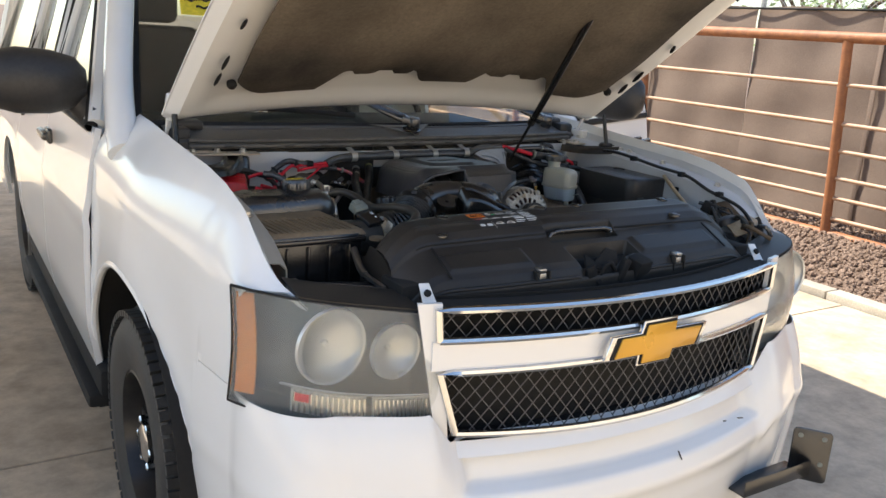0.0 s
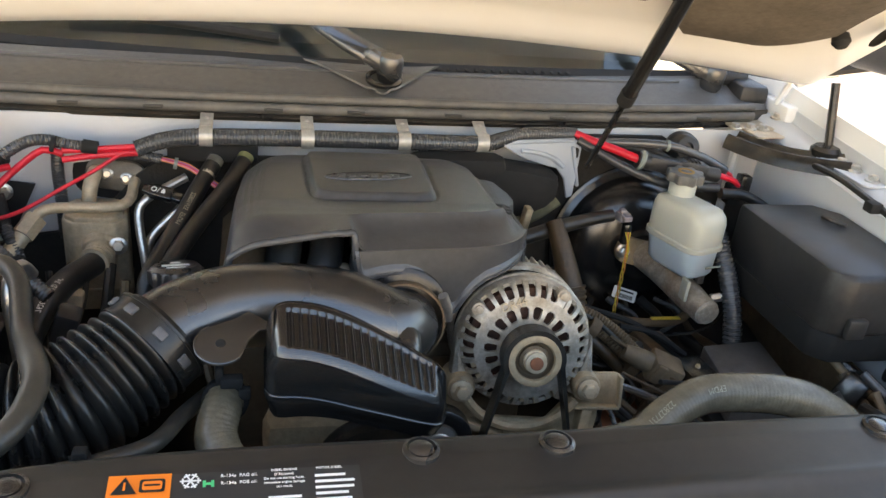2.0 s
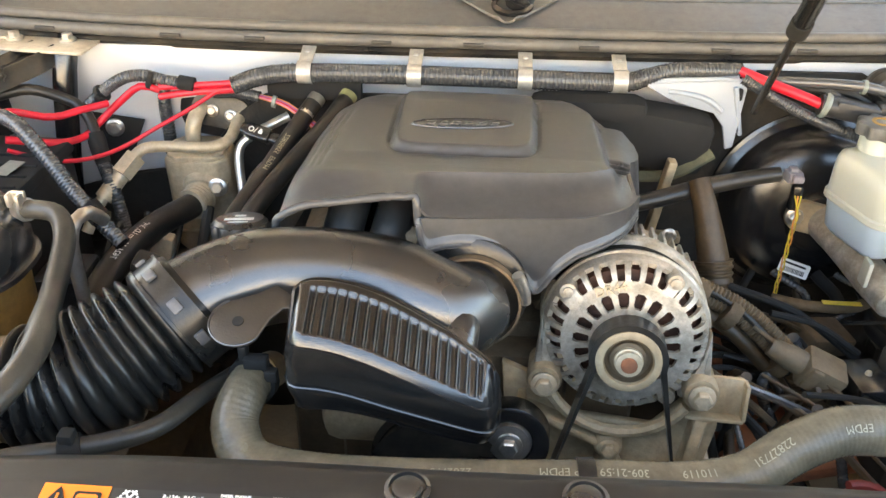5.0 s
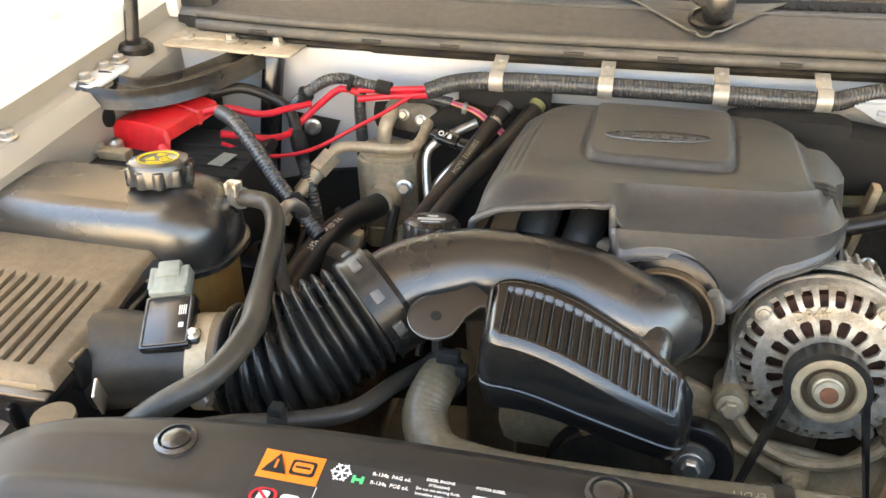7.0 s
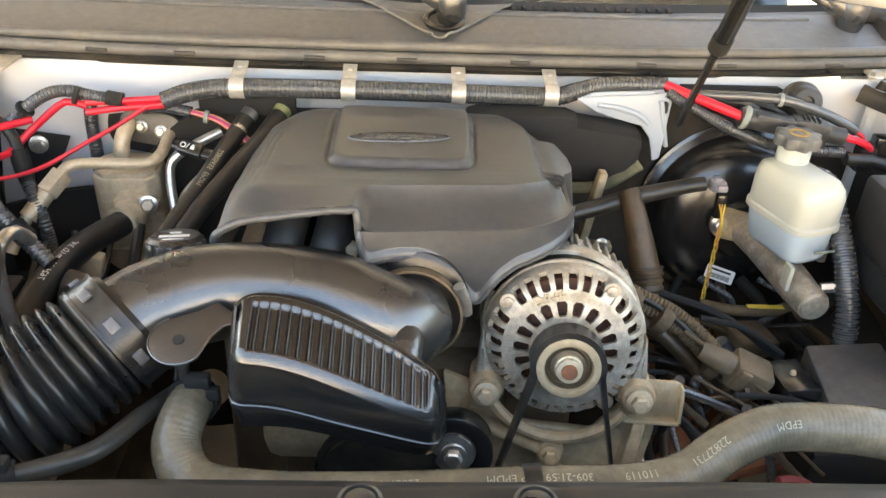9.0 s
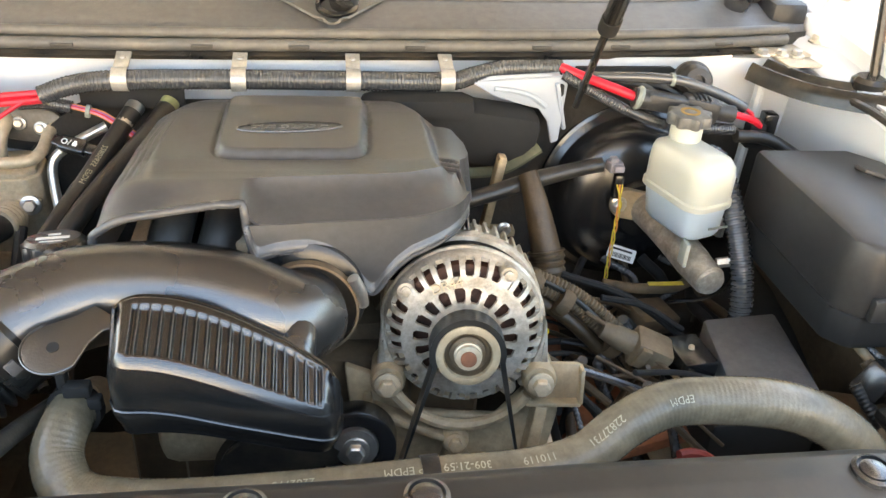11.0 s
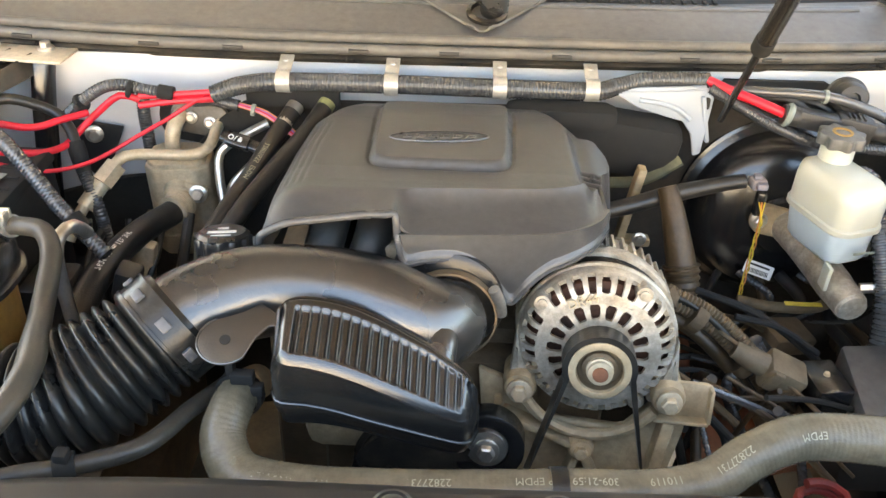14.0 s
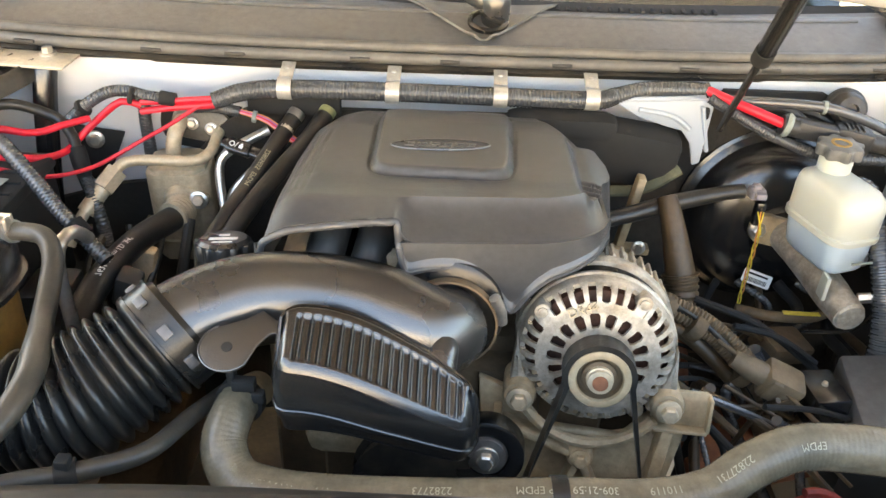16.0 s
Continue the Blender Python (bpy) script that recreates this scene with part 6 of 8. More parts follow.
    bolt("bolt", bw @ Vector((-0.005, -0.098, 0.038)), way, 0.008, b, DIRTALU)
    part("foot_plate", moved(join(prism(rounded(0.062, 0.044, 0.007), 0.006, None, 0.001), box((0, -0.021, 0.010), (0.058, 0.004, 0.018), 0.001), box((0.029, 0, 0.010), (0.004, 0.04, 0.018), 0.001)), bw @ pose(0.098, -0.032, 0.018)), DIRTALU, b)
    # tensioner
    t = thing("belt_tensioner", "black idler pulley with a bolted steel hub", "pulley", (0.04, 0.54, 1.0))
    tm = frame_at((0.042, 0.53, 1.018), way, (1, 0, 0))
    part("pulley", moved(lathe([(0.038, -0.03), (0.040, -0.026), (0.040, -0.002), (0.036, 0.0), (0.024, -0.002), (0.022, -0.006)], n=44), tm), GLOSSBLACK, t)
    part("hub", moved(lathe([(0.023, -0.006), (0.021, 0.0), (0.013, 0.002)], n=28), tm), STEEL, t)
    bolt("hub_bolt", tm @ Vector((0, 0, 0.001)), way, 0.0095, t)
    part("arm", box((0.0, 0.57, 0.985), (0.06, 0.04, 0.09), 0.012, (0, 30, 0)), DIRTALU, t)


build_bay_shell()
build_radiator_cover()
build_latch()
build_block()
build_engine_cover()
build_intake()
build_alternator()


# ---- cowl and firewall fittings ----
def build_cowl():
    def at(x, y, z):
        return Vector((x, y + 0.04 * x + 0.05 * (abs(x) / 0.75) ** 3, z))
    c = part("cowl_panel", sheet(lambda u, v: at(-0.76 + 1.52 * u, lerp([(0, 1.045), (0.15, 1.055), (0.85, 1.15), (0.88, 1.155), (1, 1.18)], v), lerp([(0, 1.268), (0.15, 1.278), (0.85, 1.301), (0.88, 1.298), (1, 1.303)], v)), 50, 30, 0.003), COWLGREY, car, "dark grey plastic cowl panel")
    part("cowl_face", sheet(lambda u, v: at(-0.76 + 1.52 * u, 1.046 - 0.004 * v, 1.27 - 0.03 * v), 40, 4, 0.003), PLASTIC, c)
    for y, z, r in ((1.036, 1.262, 0.0085), (1.040, 1.277, 0.007)):
        part("weatherstrip", tube([at(-0.72 + 0.144 * i, y, z) for i in range(11)], r, n=10, step=0.03), SEAL, c, "dusty grey rubber hood weatherstrip")
    part("seal_channel", tube([at(-0.72 + 0.144 * i, 1.036, 1.247) for i in range(11)], 0.006, n=6, step=0.03), DARKMETAL, c)
    rnd = random.Random(8)
    for i in range(9):
        x = -0.60 + 0.15 * i + rnd.uniform(-0.02, 0.02)
        part("seal_clip", box(at(x, 1.029, 1.262), (0.028, 0.010, 0.005), 0.001), PLASTIC, c)
    part("panel_ridge", tube([at(-0.6 + 0.12 * i, 1.135, 1.2985) for i in range(11)], 0.0025, n=6, step=0.05), COWLGREY, c)
    for s in (-1, 1):
        ey, ex = (1.005, 0.0) if s < 0 else (1.055, 0.075)
        p = part("end_plate", join(box((s * (0.655 + ex), ey, 1.247), (0.24 - 2 * ex, 0.055, 0.004), 0.001, (0, 0, s * 4)), box((s * 0.72, ey + 0.045, 1.25), (0.12, 0.07, 0.004), 0.001)), TANPLATE, c, "dusty bare metal cowl flange with bolts")
        for x in (0.575 + 1.2 * ex, 0.65 + 0.6 * ex, 0.72):
            bolt("bolt", (s * x, ey + 0.012, 1.249), (0, 0, 1), 0.008, p)
        part("corner_filler", join(box(at(s * 0.735, 1.11, 1.285), (0.06, 0.10, 0.05), 0.012), box(at(s * 0.70, 1.15, 1.31), (0.09, 0.07, 0.03), 0.01)), PLASTIC, c, "black corner filler")
    # louvres near the glass
    for i in range(16):
        x = 0.14 + 0.016 * i
        part("louvre", box(at(x, 1.165, 1.303), (0.006, 0.03, 0.004), 0.001), BLACK, c)
    # wiper pivot with its well, and the arms
    def flare(u, v):
        # a shallow pressed vee that opens towards the glass
        w = 2 * u - 1
        x = 0.028 + w * (0.010 + 0.115 * v)
        y = 1.062 + 0.118 * v
        base = lerp([(1.055, 1.278), (1.15, 1.301), (1.18, 1.303)], y)
        return at(x, y, base + 0.0015 + 0.006 * abs(w) ** 3 * (1 - 0.5 * v) + 0.004 * math.exp(-((v - 0.02) / 0.06) ** 2))
    part("wiper_well", sheet(flare, 28, 20, 0.003), SEAL, c, "dusty vee-shaped hollow round the wiper pivot", 60)
    part("well_ring", lathe([(0.030, 0.0), (0.030, 0.005), (0.024, 0.007), (0.022, 0.002)], frame_at(at(0.035, 1.105, 1.294), (0, -0.25, 1)), n=28, closed=True), GLOSSBLACK, c)
    for x0, reach in ((0.045, ((-0.47, 1.235, 1.352), (-0.30, 1.222, 1.342), (-0.13, 1.205, 1.330))), (0.66, ((-0.10, 1.33, 1.43), (0.12, 1.36, 1.455), (0.36, 1.37, 1.46)))):
        b = at(x0, 1.11, 1.312)
        w = thing("wiper", "black windscreen wiper arm resting at the glass foot", "wiper", b, "wipers")
        knee, tip = b + Vector((-0.080, 0.040, 0.040)), b + Vector((-0.43, 0.315, 0.205))
        part("arm", tube([b + Vector((0, 0, 0.006)), knee, b.lerp(tip, 0.5) + Vector((0, 0, 0.006)), tip], [0.020, 0.017, 0.013, 0.009], n=12, step=0.02, flat=0.6), SATIN, w)
        part("pivot_cap", join(lathe([(0.018, -0.022), (0.021, -0.012), (0.021, 0.016), (0.017, 0.024), (0.006, 0.026)], frame_at(b, (0, -0.2, 1)), n=24), box(b + Vector((-0.020, 0.009, 0.012)), (0.050, 0.034, 0.028), 0.009, (0, 30, -24))), SATIN, w)
        part("blade", tube(reach, 0.008, n=8, step=0.03), BLACK, w, "black rubber wiper blade")
    # stamped braces and posts at both corners
    for s in (-1, 1):
        if s < 0:
            path = smooth_path([(-0.770, 0.835, 1.240), (-0.715, 0.838, 1.232), (-0.668, 0.880, 1.230), (-0.630, 0.945, 1.234), (-0.605, 1.005, 1.240)], 0.008)
        else:
            path = smooth_path([(0.780, 0.895, 1.250), (0.742, 0.925, 1.244), (0.705, 0.965, 1.238), (0.675, 1.015, 1.236), (0.655, 1.05, 1.238)], 0.008)
        def channel(u, v):
            # a pressed channel with two ridges and turned-down edges
            i = min(len(path) - 1, round(u * (len(path) - 1)))
            t = (path[min(i + 1, len(path) - 1)] - path[max(i - 1, 0)]).normalized()
            k = 2 * v - 1
            half = (0.031 if s < 0 else 0.030) + 0.010 * (1 - u) ** 2
            h = 0.010 * math.exp(-((abs(k) - 0.62) / 0.20) ** 2) - 0.014 * max(0.0, abs(k) - 0.85) / 0.15
            return path[i] + t.cross(Vector((0, 0, 1))).normalized() * (k * half) + Vector((0, 0, h))
        br = part("brace", sheet(channel, len(path) - 1, 36, 0.003), DARKMETAL, car, "black stamped hood hinge brace", 60)
        part("brace_foot", prism(rounded(0.05, 0.09, 0.015), 0.004, pose(s * 0.765, 0.85, lerp(TOP, 0.85) - 0.054), 0.001), BAYWHITE, br)
        for y in (0.825, 0.87):
            bolt("bolt", (s * 0.768, y, lerp(TOP, 0.85) - 0.05), (0, 0, 1), 0.008, br)
        if s < 0:
            part("spring_tower", lathe([(0.035, 0), (0.03, 0.06), (0.012, 0.075)], pose(s * 0.69, 0.97, 1.13), n=20), BLACK, br)
    part("bay_post", tube([(-0.575, 1.0, 1.235), (-0.578, 0.985, 1.19), (-0.59, 0.965, 1.05), (-0.595, 0.95, 0.95)], 0.017, n=12, step=0.02, flat=0.7), GLOSSBLACK, car, "black vertical drain pipe")


# ---- electrics on the firewall ----
def build_loom():
    lo = thing("wiring_loom", "black corrugated wiring loom clipped along the firewall", "wiring", (0, 0.98, 1.23))
    main = [(-0.335, 0.965, 1.214), (-0.297, 0.972, 1.226), (-0.239, 0.978, 1.231), (-0.093, 0.981, 1.233), (0.054, 0.985, 1.232), (0.179, 0.99, 1.231), (0.215, 0.994, 1.238), (0.26, 1.0, 1.247), (0.34, 1.005, 1.248)]
    part("conduit", tube(main, [0.0125, 0.0135, 0.0135, 0.0135, 0.0135, 0.0135, 0.012, 0.011], n=18, ribs=0.0011, pitch=0.0046), LOOM, lo, "", 30)
    for x, y in ((-0.239, 0.978), (-0.093, 0.981), (0.054, 0.985), (0.180, 0.99)):
        cl = part("strap_clip", join(sheet(lambda u, v: Vector((x + 0.019 * (v - 0.5), y - 0.0152 * math.sin(radians(-40 + 230 * u)), 1.2325 + 0.0152 * math.cos(radians(-40 + 230 * u)))), 28, 3, 0.0015), box((x, y + 0.024, 1.250), (0.019, 0.032, 0.0022), 0.0006, (18, 0, 0))), STRAP, lo, "flat aluminium strap clip")
        part("rivet", lathe([(0.004, 0), (0.003, 0.002)], pose(x, y + 0.026, 1.2515), n=12), STEEL, cl)
    # red cables out of the left end
    for i, (dy, dz) in enumerate(((0, 0.004), (-0.004, -0.004), (0.005, -0.006))):
        pts = [(-0.33, 0.965 + dy, 1.214 + dz), (-0.385, 0.955 + dy, 1.212 + dz), (-0.43, 0.95 + dy, 1.208 + dz * 1.5)]
        part("red_cable", tube(pts, 0.0046, n=8), WIRE_RED, lo, "red battery cable")
    part("red_cable", tube([(-0.43, 0.95, 1.209), (-0.454, 0.945, 1.216), (-0.486, 0.94, 1.192), (-0.512, 0.925, 1.168), (-0.520, 0.90, 1.161), (-0.536, 0.87, 1.165), (-0.555, 0.85, 1.174), (-0.585, 0.83, 1.185)], 0.0049, n=10), WIRE_RED, lo, "red battery cable")
    part("red_cable", tube([(-0.495, 0.93, 1.196), (-0.522, 0.90, 1.197), (-0.536, 0.885, 1.196), (-0.553, 0.87, 1.200), (-0.580, 0.85, 1.214), (-0.615, 0.85, 1.205)], 0.0047, n=10), WIRE_RED, lo, "red battery cable")
    part("red_cable", tube([(-0.335, 0.958, 1.212), (-0.351, 0.955, 1.211), (-0.392, 0.94, 1.187), (-0.428, 0.92, 1.170), (-0.466, 0.90, 1.151), (-0.491, 0.88, 1.145), (-0.520, 0.86, 1.145), (-0.546, 0.84, 1.155), (-0.580, 0.82, 1.176)], 0.0029, n=8), WIRE_RED, lo, "thin red cable")
    part("branch_conduit", tube([(-0.392, 0.955, 1.218), (-0.422, 0.955, 1.221), (-0.448, 0.955, 1.227), (-0.472, 0.95, 1.226), (-0.495, 0.945, 1.214), (-0.519, 0.94, 1.194), (-0.534, 0.935, 1.180)], 0.0085, n=12, ribs=0.0010, pitch=0.0042), LOOM, lo, "", 30)
    part("branch_end", tube([(-0.384, 0.955, 1.217), (-0.404, 0.955, 1.220)], 0.0098, n=12, step=0.02), BLACK, lo)
    for p, w in (((-0.441, 0.952, 1.2215), (1, 0, -0.25)), ((-0.506, 0.942, 1.205), (0.8, 0, 0.75))):
        m = frame_at(p, w)
        tie = part("cable_tie", moved(lathe([(0.0118, -0.003), (0.0128, 0), (0.0118, 0.003)], n=18), m), BLACK, lo)
        part("tie_head", moved(box((0.0, -0.014, 0), (0.008, 0.008, 0.007), 0.0015), m), BLACK, tie)
    part("black_cable", tube([(-0.64, 0.915, 1.205), (-0.60, 0.935, 1.209), (-0.555, 0.94, 1.195), (-0.533, 0.93, 1.189), (-0.518, 0.92, 1.174), (-0.511, 0.91, 1.159)], 0.0075, n=10), RUBBER, lo)
    part("taped_joint", tube([(-0.512, 0.912, 1.162), (-0.506, 0.903, 1.140), (-0.502, 0.898, 1.124)], [0.011, 0.013, 0.010], n=10), BLACK, lo, "taped cable joint")
    part("taped_sleeve", tube([(-0.502, 0.898, 1.124), (-0.488, 0.88, 1.103), (-0.478, 0.87, 1.07), (-0.470, 0.86, 1.0)], 0.0095, n=12, ribs=0.0010, pitch=0.0042), LOOM, lo, "dusty corrugated sleeve")
    # pink wires near the heater hoses
    bundle = [Vector(q) for q in ((-0.309, 0.968, 1.200), (-0.282, 0.966, 1.194), (-0.262, 0.962, 1.188), (-0.238, 0.955, 1.173), (-0.215, 0.948, 1.158))]
    for i in range(8):
        o = Vector((0.0, 0.003 * math.cos(i * 0.9), 0.0062 * (i / 7 - 0.5)))
        part("thin_wire", tube([q + o * (0.7 + 0.25 * k) for k, q in enumerate(bundle)], 0.0013, n=6), (WIRE_PINK, WIRE_RED, WIRE_PURPLE, WIRE_ORANGE)[i % 4], lo)
    part("pale_tie", tube([bundle[1] + Vector((-0.002, 0, 0)), bundle[1] + Vector((0.003, 0, -0.001))], 0.0085, n=12, step=0.02), PALEGREY, lo)
    part("sleeve", tube([(-0.364, 0.970, 1.201), (-0.336, 0.970, 1.203), (-0.301, 0.968, 1.198)], 0.0085, n=10, ribs=0.001, pitch=0.003), LOOM, lo)
    # right-hand end: red cable into an inline fuse holder
    part("red_cable", tube([(0.338, 1.0, 1.25), (0.365, 0.985, 1.243), (0.40, 0.965, 1.236), (0.437, 0.95, 1.226)], 0.0068, n=10), WIRE_RED, lo, "red battery cable")
    part("branch_conduit", tube([(0.34, 0.99, 1.243), (0.38, 0.975, 1.225), (0.43, 0.955, 1.205), (0.49, 0.94, 1.19), (0.58, 0.94, 1.185)], 0.0085, n=10, ribs=0.0012, pitch=0.0035), LOOM, lo)
    fh = part("fuse_holder", join(box((0.475, 0.945, 1.222), (0.055, 0.026, 0.024), 0.004, (0, 8, -8)), box((0.525, 0.945, 1.214), (0.05, 0.03, 0.03), 0.004, (0, 8, -8)), tube([(0.43, 0.95, 1.227), (0.455, 0.948, 1.224)], 0.0135, n=16), *[box((0.515 + 0.007 * i, 0.9445, 1.2305 - 0.001 * i), (0.0025, 0.020, 0.006), 0.0008, (0, 8, -8)) for i in range(4)], tube([(0.545, 0.944, 1.211), (0.575, 0.944, 1.206)], 0.012, n=14)), PLASTIC, lo, "black inline fuse holder")
    part("grey_seal", lathe([(0.015, -0.004), (0.017, 0), (0.015, 0.004)], frame_at((0.437, 0.95, 1.2265), (1, -0.2, -0.25)), n=18), PALEGREY, fh)
    part("red_cable", tube([(0.572, 0.944, 1.207), (0.60, 0.945, 1.20), (0.625, 0.955, 1.185), (0.635, 0.965, 1.155)], 0.005, n=8), WIRE_RED, lo, "red battery cable")
    part("black_cable", tube([(0.58, 0.93, 1.18), (0.63, 0.93, 1.175), (0.68, 0.915, 1.15)], 0.009, n=10), RUBBER, lo)
    grom = part("grommet", lathe([(0.027, -0.012), (0.027, 0.0), (0.023, 0.005), (0.022, 0.022), (0.018, 0.028), (0.009, 0.030), (0.008, 0.022)], frame_at((0.535, 1.005, 1.232), (-0.15, -1, 0.3)), n=28), PLASTIC, lo, "round rubber firewall grommet")
    part("grommet_lip", lathe([(0.024, 0.001), (0.0255, 0.003), (0.024, 0.005)], frame_at((0.535, 1.005, 1.232), (-0.15, -1, 0.3)), n=28), RUBBER, grom)
    part("grey_cable", tube([(0.36, 1.0, 1.238), (0.41, 0.985, 1.243), (0.46, 0.975, 1.246), (0.505, 0.97, 1.243), (0.56, 0.97, 1.226), (0.605, 0.97, 1.205)], 0.0072, n=10), LOOM, lo, "grey sleeved cable")
    part("cable_tie", tube([(0.487, 0.9725, 1.2447), (0.492, 0.972, 1.2444)], 0.0095, n=14, step=0.02), PALEGREY, lo, "pale cable tie")
    part("red_cable", tube([(0.603, 0.97, 1.206), (0.616, 0.968, 1.198), (0.622, 0.965, 1.185)], 0.003, n=8), WIRE_RED, lo, "thin red cable")
    part("cable_plug", join(box((0.624, 0.962, 1.168), (0.026, 0.022, 0.036), 0.004), box((0.624, 0.962, 1.187), (0.017, 0.016, 0.01), 0.003)), BLACK, lo, "black cable plug")
    for i in range(3):
        part("black_cable", tube([(0.40 + 0.045 * i, 1.02, 1.215 + 0.008 * (i % 2)), (0.45 + 0.045 * i, 1.0, 1.228 - 0.006 * i), (0.50 + 0.04 * i, 0.99, 1.205 - 0.008 * i)], 0.005 + 0.001 * (i % 3), n=8), RUBBER if i % 2 else HOSE, lo)
    part("small_plug", box((0.655, 0.985, 1.175), (0.02, 0.022, 0.036), 0.003), GLOSSBLACK, lo)
    # strut bracket: white pressed plate
    b = part("strut_bracket", prism([(-0.094, 0.020), (-0.071, 0.028), (0.008, 0.033), (0.035, 0.030), (0.042, 0.019), (0.036, -0.062), (0.026, -0.066), (0.018, -0.034), (0.004, -0.016), (-0.020, -0.011), (-0.060, 0.001)], 0.006, frame_at((0.305, 0.988, 1.212), (0, -1, 0.12)), 0.002), PLATEWHITE, car, "white pressed strut bracket")
    part("slot", prism(rounded(0.009, 0.018, 0.0044), 0.0006, frame_at((0.337, 0.9810, 1.224), (0, -1, 0.12))), BLACK, b)
    part("flange", box((0.34, 0.996, 1.20), (0.006, 0.035, 0.07), 0.002, (0, -15, 0)), PLATEWHITE, b)
    part("top_flange", sheet(lambda u, v: Vector((0.215 + 0.120 * u, 0.984 + 0.034 * v, 1.2345 + 0.009 * u + 0.006 * v)), 10, 4, 0.003), PLATEWHITE, b)
    part("pressed_rib", tube([(0.245, 0.9835, 1.224), (0.275, 0.9815, 1.221), (0.300, 0.980, 1.214), (0.318, 0.979, 1.200)], 0.004, n=8), PLATEWHITE, b)
    part("heater_case", join(box((0.20, 0.985, 1.165), (0.22, 0.07, 0.085), 0.02, (0, 8, 0)), box((0.14, 0.975, 1.195), (0.16, 0.05, 0.05), 0.02)), BLACK, car, "black moulded heater case")
    part("case_strip", tube([(0.20, 0.945, 1.115), (0.26, 0.945, 1.122), (0.31, 0.955, 1.15)], 0.008, n=8, flat=0.5), OLIVE, car, "dusty olive foam strip")
    part("mat_flap", box((-0.23, 0.99, 1.205), (0.13, 0.012, 0.03), 0.003), BLACK, car)


def build_ac():
    a = thing("refrigerant_accumulator", "dusty bare aluminium refrigerant canister with bent pipes", "air conditioner", (-0.40, 0.98, 0.92))
    body = [(-0.045, -0.022), (-0.030, -0.036), (0.030, -0.036), (0.045, -0.022), (0.045, 0.022), (0.030, 0.036), (-0.030, 0.036), (-0.045, 0.022)]
    can = part("canister", join(prism(body, 0.150, pose(-0.398, 0.985, 0.962, 4, 0, 4), 0.004), prism([(x * 0.9, y * 0.9) for x, y in body], 0.010, pose(-0.398, 0.975, 1.108, 4, 0, 4), 0.003)), BRASSY, a)
    part("seam_band", prism([(x * 1.04, y * 1.04) for x, y in body], 0.006, pose(-0.398, 0.980, 0.995, 4, 0, 4), 0.002), BRASSY, can)
    part("pipe", tube([(-0.401, 1.025, 1.157), (-0.400, 1.002, 1.160), (-0.403, 0.985, 1.150), (-0.406, 0.980, 1.130), (-0.406, 0.980, 1.108)], 0.0108, n=16), BRASSY, a, "bent aluminium pipe")
    part("pipe", tube([(-0.343, 1.02, 1.150), (-0.345, 0.99, 1.147), (-0.345, 0.962, 1.141), (-0.356, 0.945, 1.135), (-0.38, 0.938, 1.134), (-0.442, 0.93, 1.136), (-0.461, 0.92, 1.132), (-0.471, 0.905, 1.12), (-0.488, 0.88, 1.10), (-0.502, 0.86, 1.08), (-0.515, 0.84, 1.05)], 0.0078, n=16), BRASSY, a, "bent aluminium pipe")
    nut = part("pipe_nut", tube([(-0.464, 0.915, 1.127), (-0.479, 0.893, 1.110)], 0.0155, n=6, step=0.05), BRASSY, a)
    part("nut_collar", tube([(-0.479, 0.893, 1.110), (-0.497, 0.867, 1.087)], [0.0115, 0.0115], n=16, step=0.05), BRASSY, nut)
    fl = part("flange", prism(rounded(0.085, 0.046, 0.020), 0.01, frame_at((-0.372, 1.02, 1.153), (0, -1, 0.25), (1, 0, -0.15)), 0.002), FLANGE, a, "dark pipe flange on the firewall")
    for x, z in ((-0.383, 1.158), (-0.357, 1.151)):
        bolt("bolt", (x, 1.009, z), (0, -1, 0.25), 0.0062, fl)
    part("gasket", prism(rounded(0.125, 0.075, 0.032), 0.006, frame_at((-0.372, 1.028, 1.15), (0, -1, 0.25), (1, 0, -0.15)), 0.001), BLACK, a)
    fit = part("fitting", lathe([(0.017, 0), (0.017, 0.010), (0.021, 0.012), (0.021, 0.024), (0.018, 0.026), (0.018, 0.038), (0.015, 0.040)], frame_at((-0.396, 0.955, 1.083), (0.18, -0.85, -0.45)), n=24), BRASSY, a, "pipe union on the canister")
    part("fitting_clamp", box((-0.372, 0.938, 1.078), (0.045, 0.014, 0.022), 0.005, (20, 15, 0)), BRASSY, fit)
    bolt("bolt", (-0.362, 0.930, 1.078), (0.1, -1, 0.3), 0.009, fit)
    lock = frame_at((-0.306, 0.950, 1.154), (0, -0.62, 0.78), (1, -0.05, -0.42))
    part("pressure_switch", moved(join(box((0.004, 0, 0), (0.034, 0.020, 0.016), 0.003), box((-0.016, 0, 0), (0.012, 0.015, 0.013), 0.003), box((0.028, 0, -0.001), (0.016, 0.015, 0.013), 0.003)), lock), GLOSSBLACK, a, "black pressure switch plug")
    part("switch_print", moved(join(lathe([(0.0040, 0.0081), (0.0040, 0.0086), (0.0026, 0.0086), (0.0026, 0.0081)], pose(-0.005, 0, 0), n=18, closed=True), box((0.0015, 0, 0.0084), (0.0008, 0.0085, 0.0005), 0, (0, 0, -20)), box((0.0085, -0.0012, 0.0084), (0.0055, 0.0045, 0.0005)), box((0.0085, 0.0025, 0.0084), (0.0034, 0.0022, 0.0005))), lock), PRINT, a)
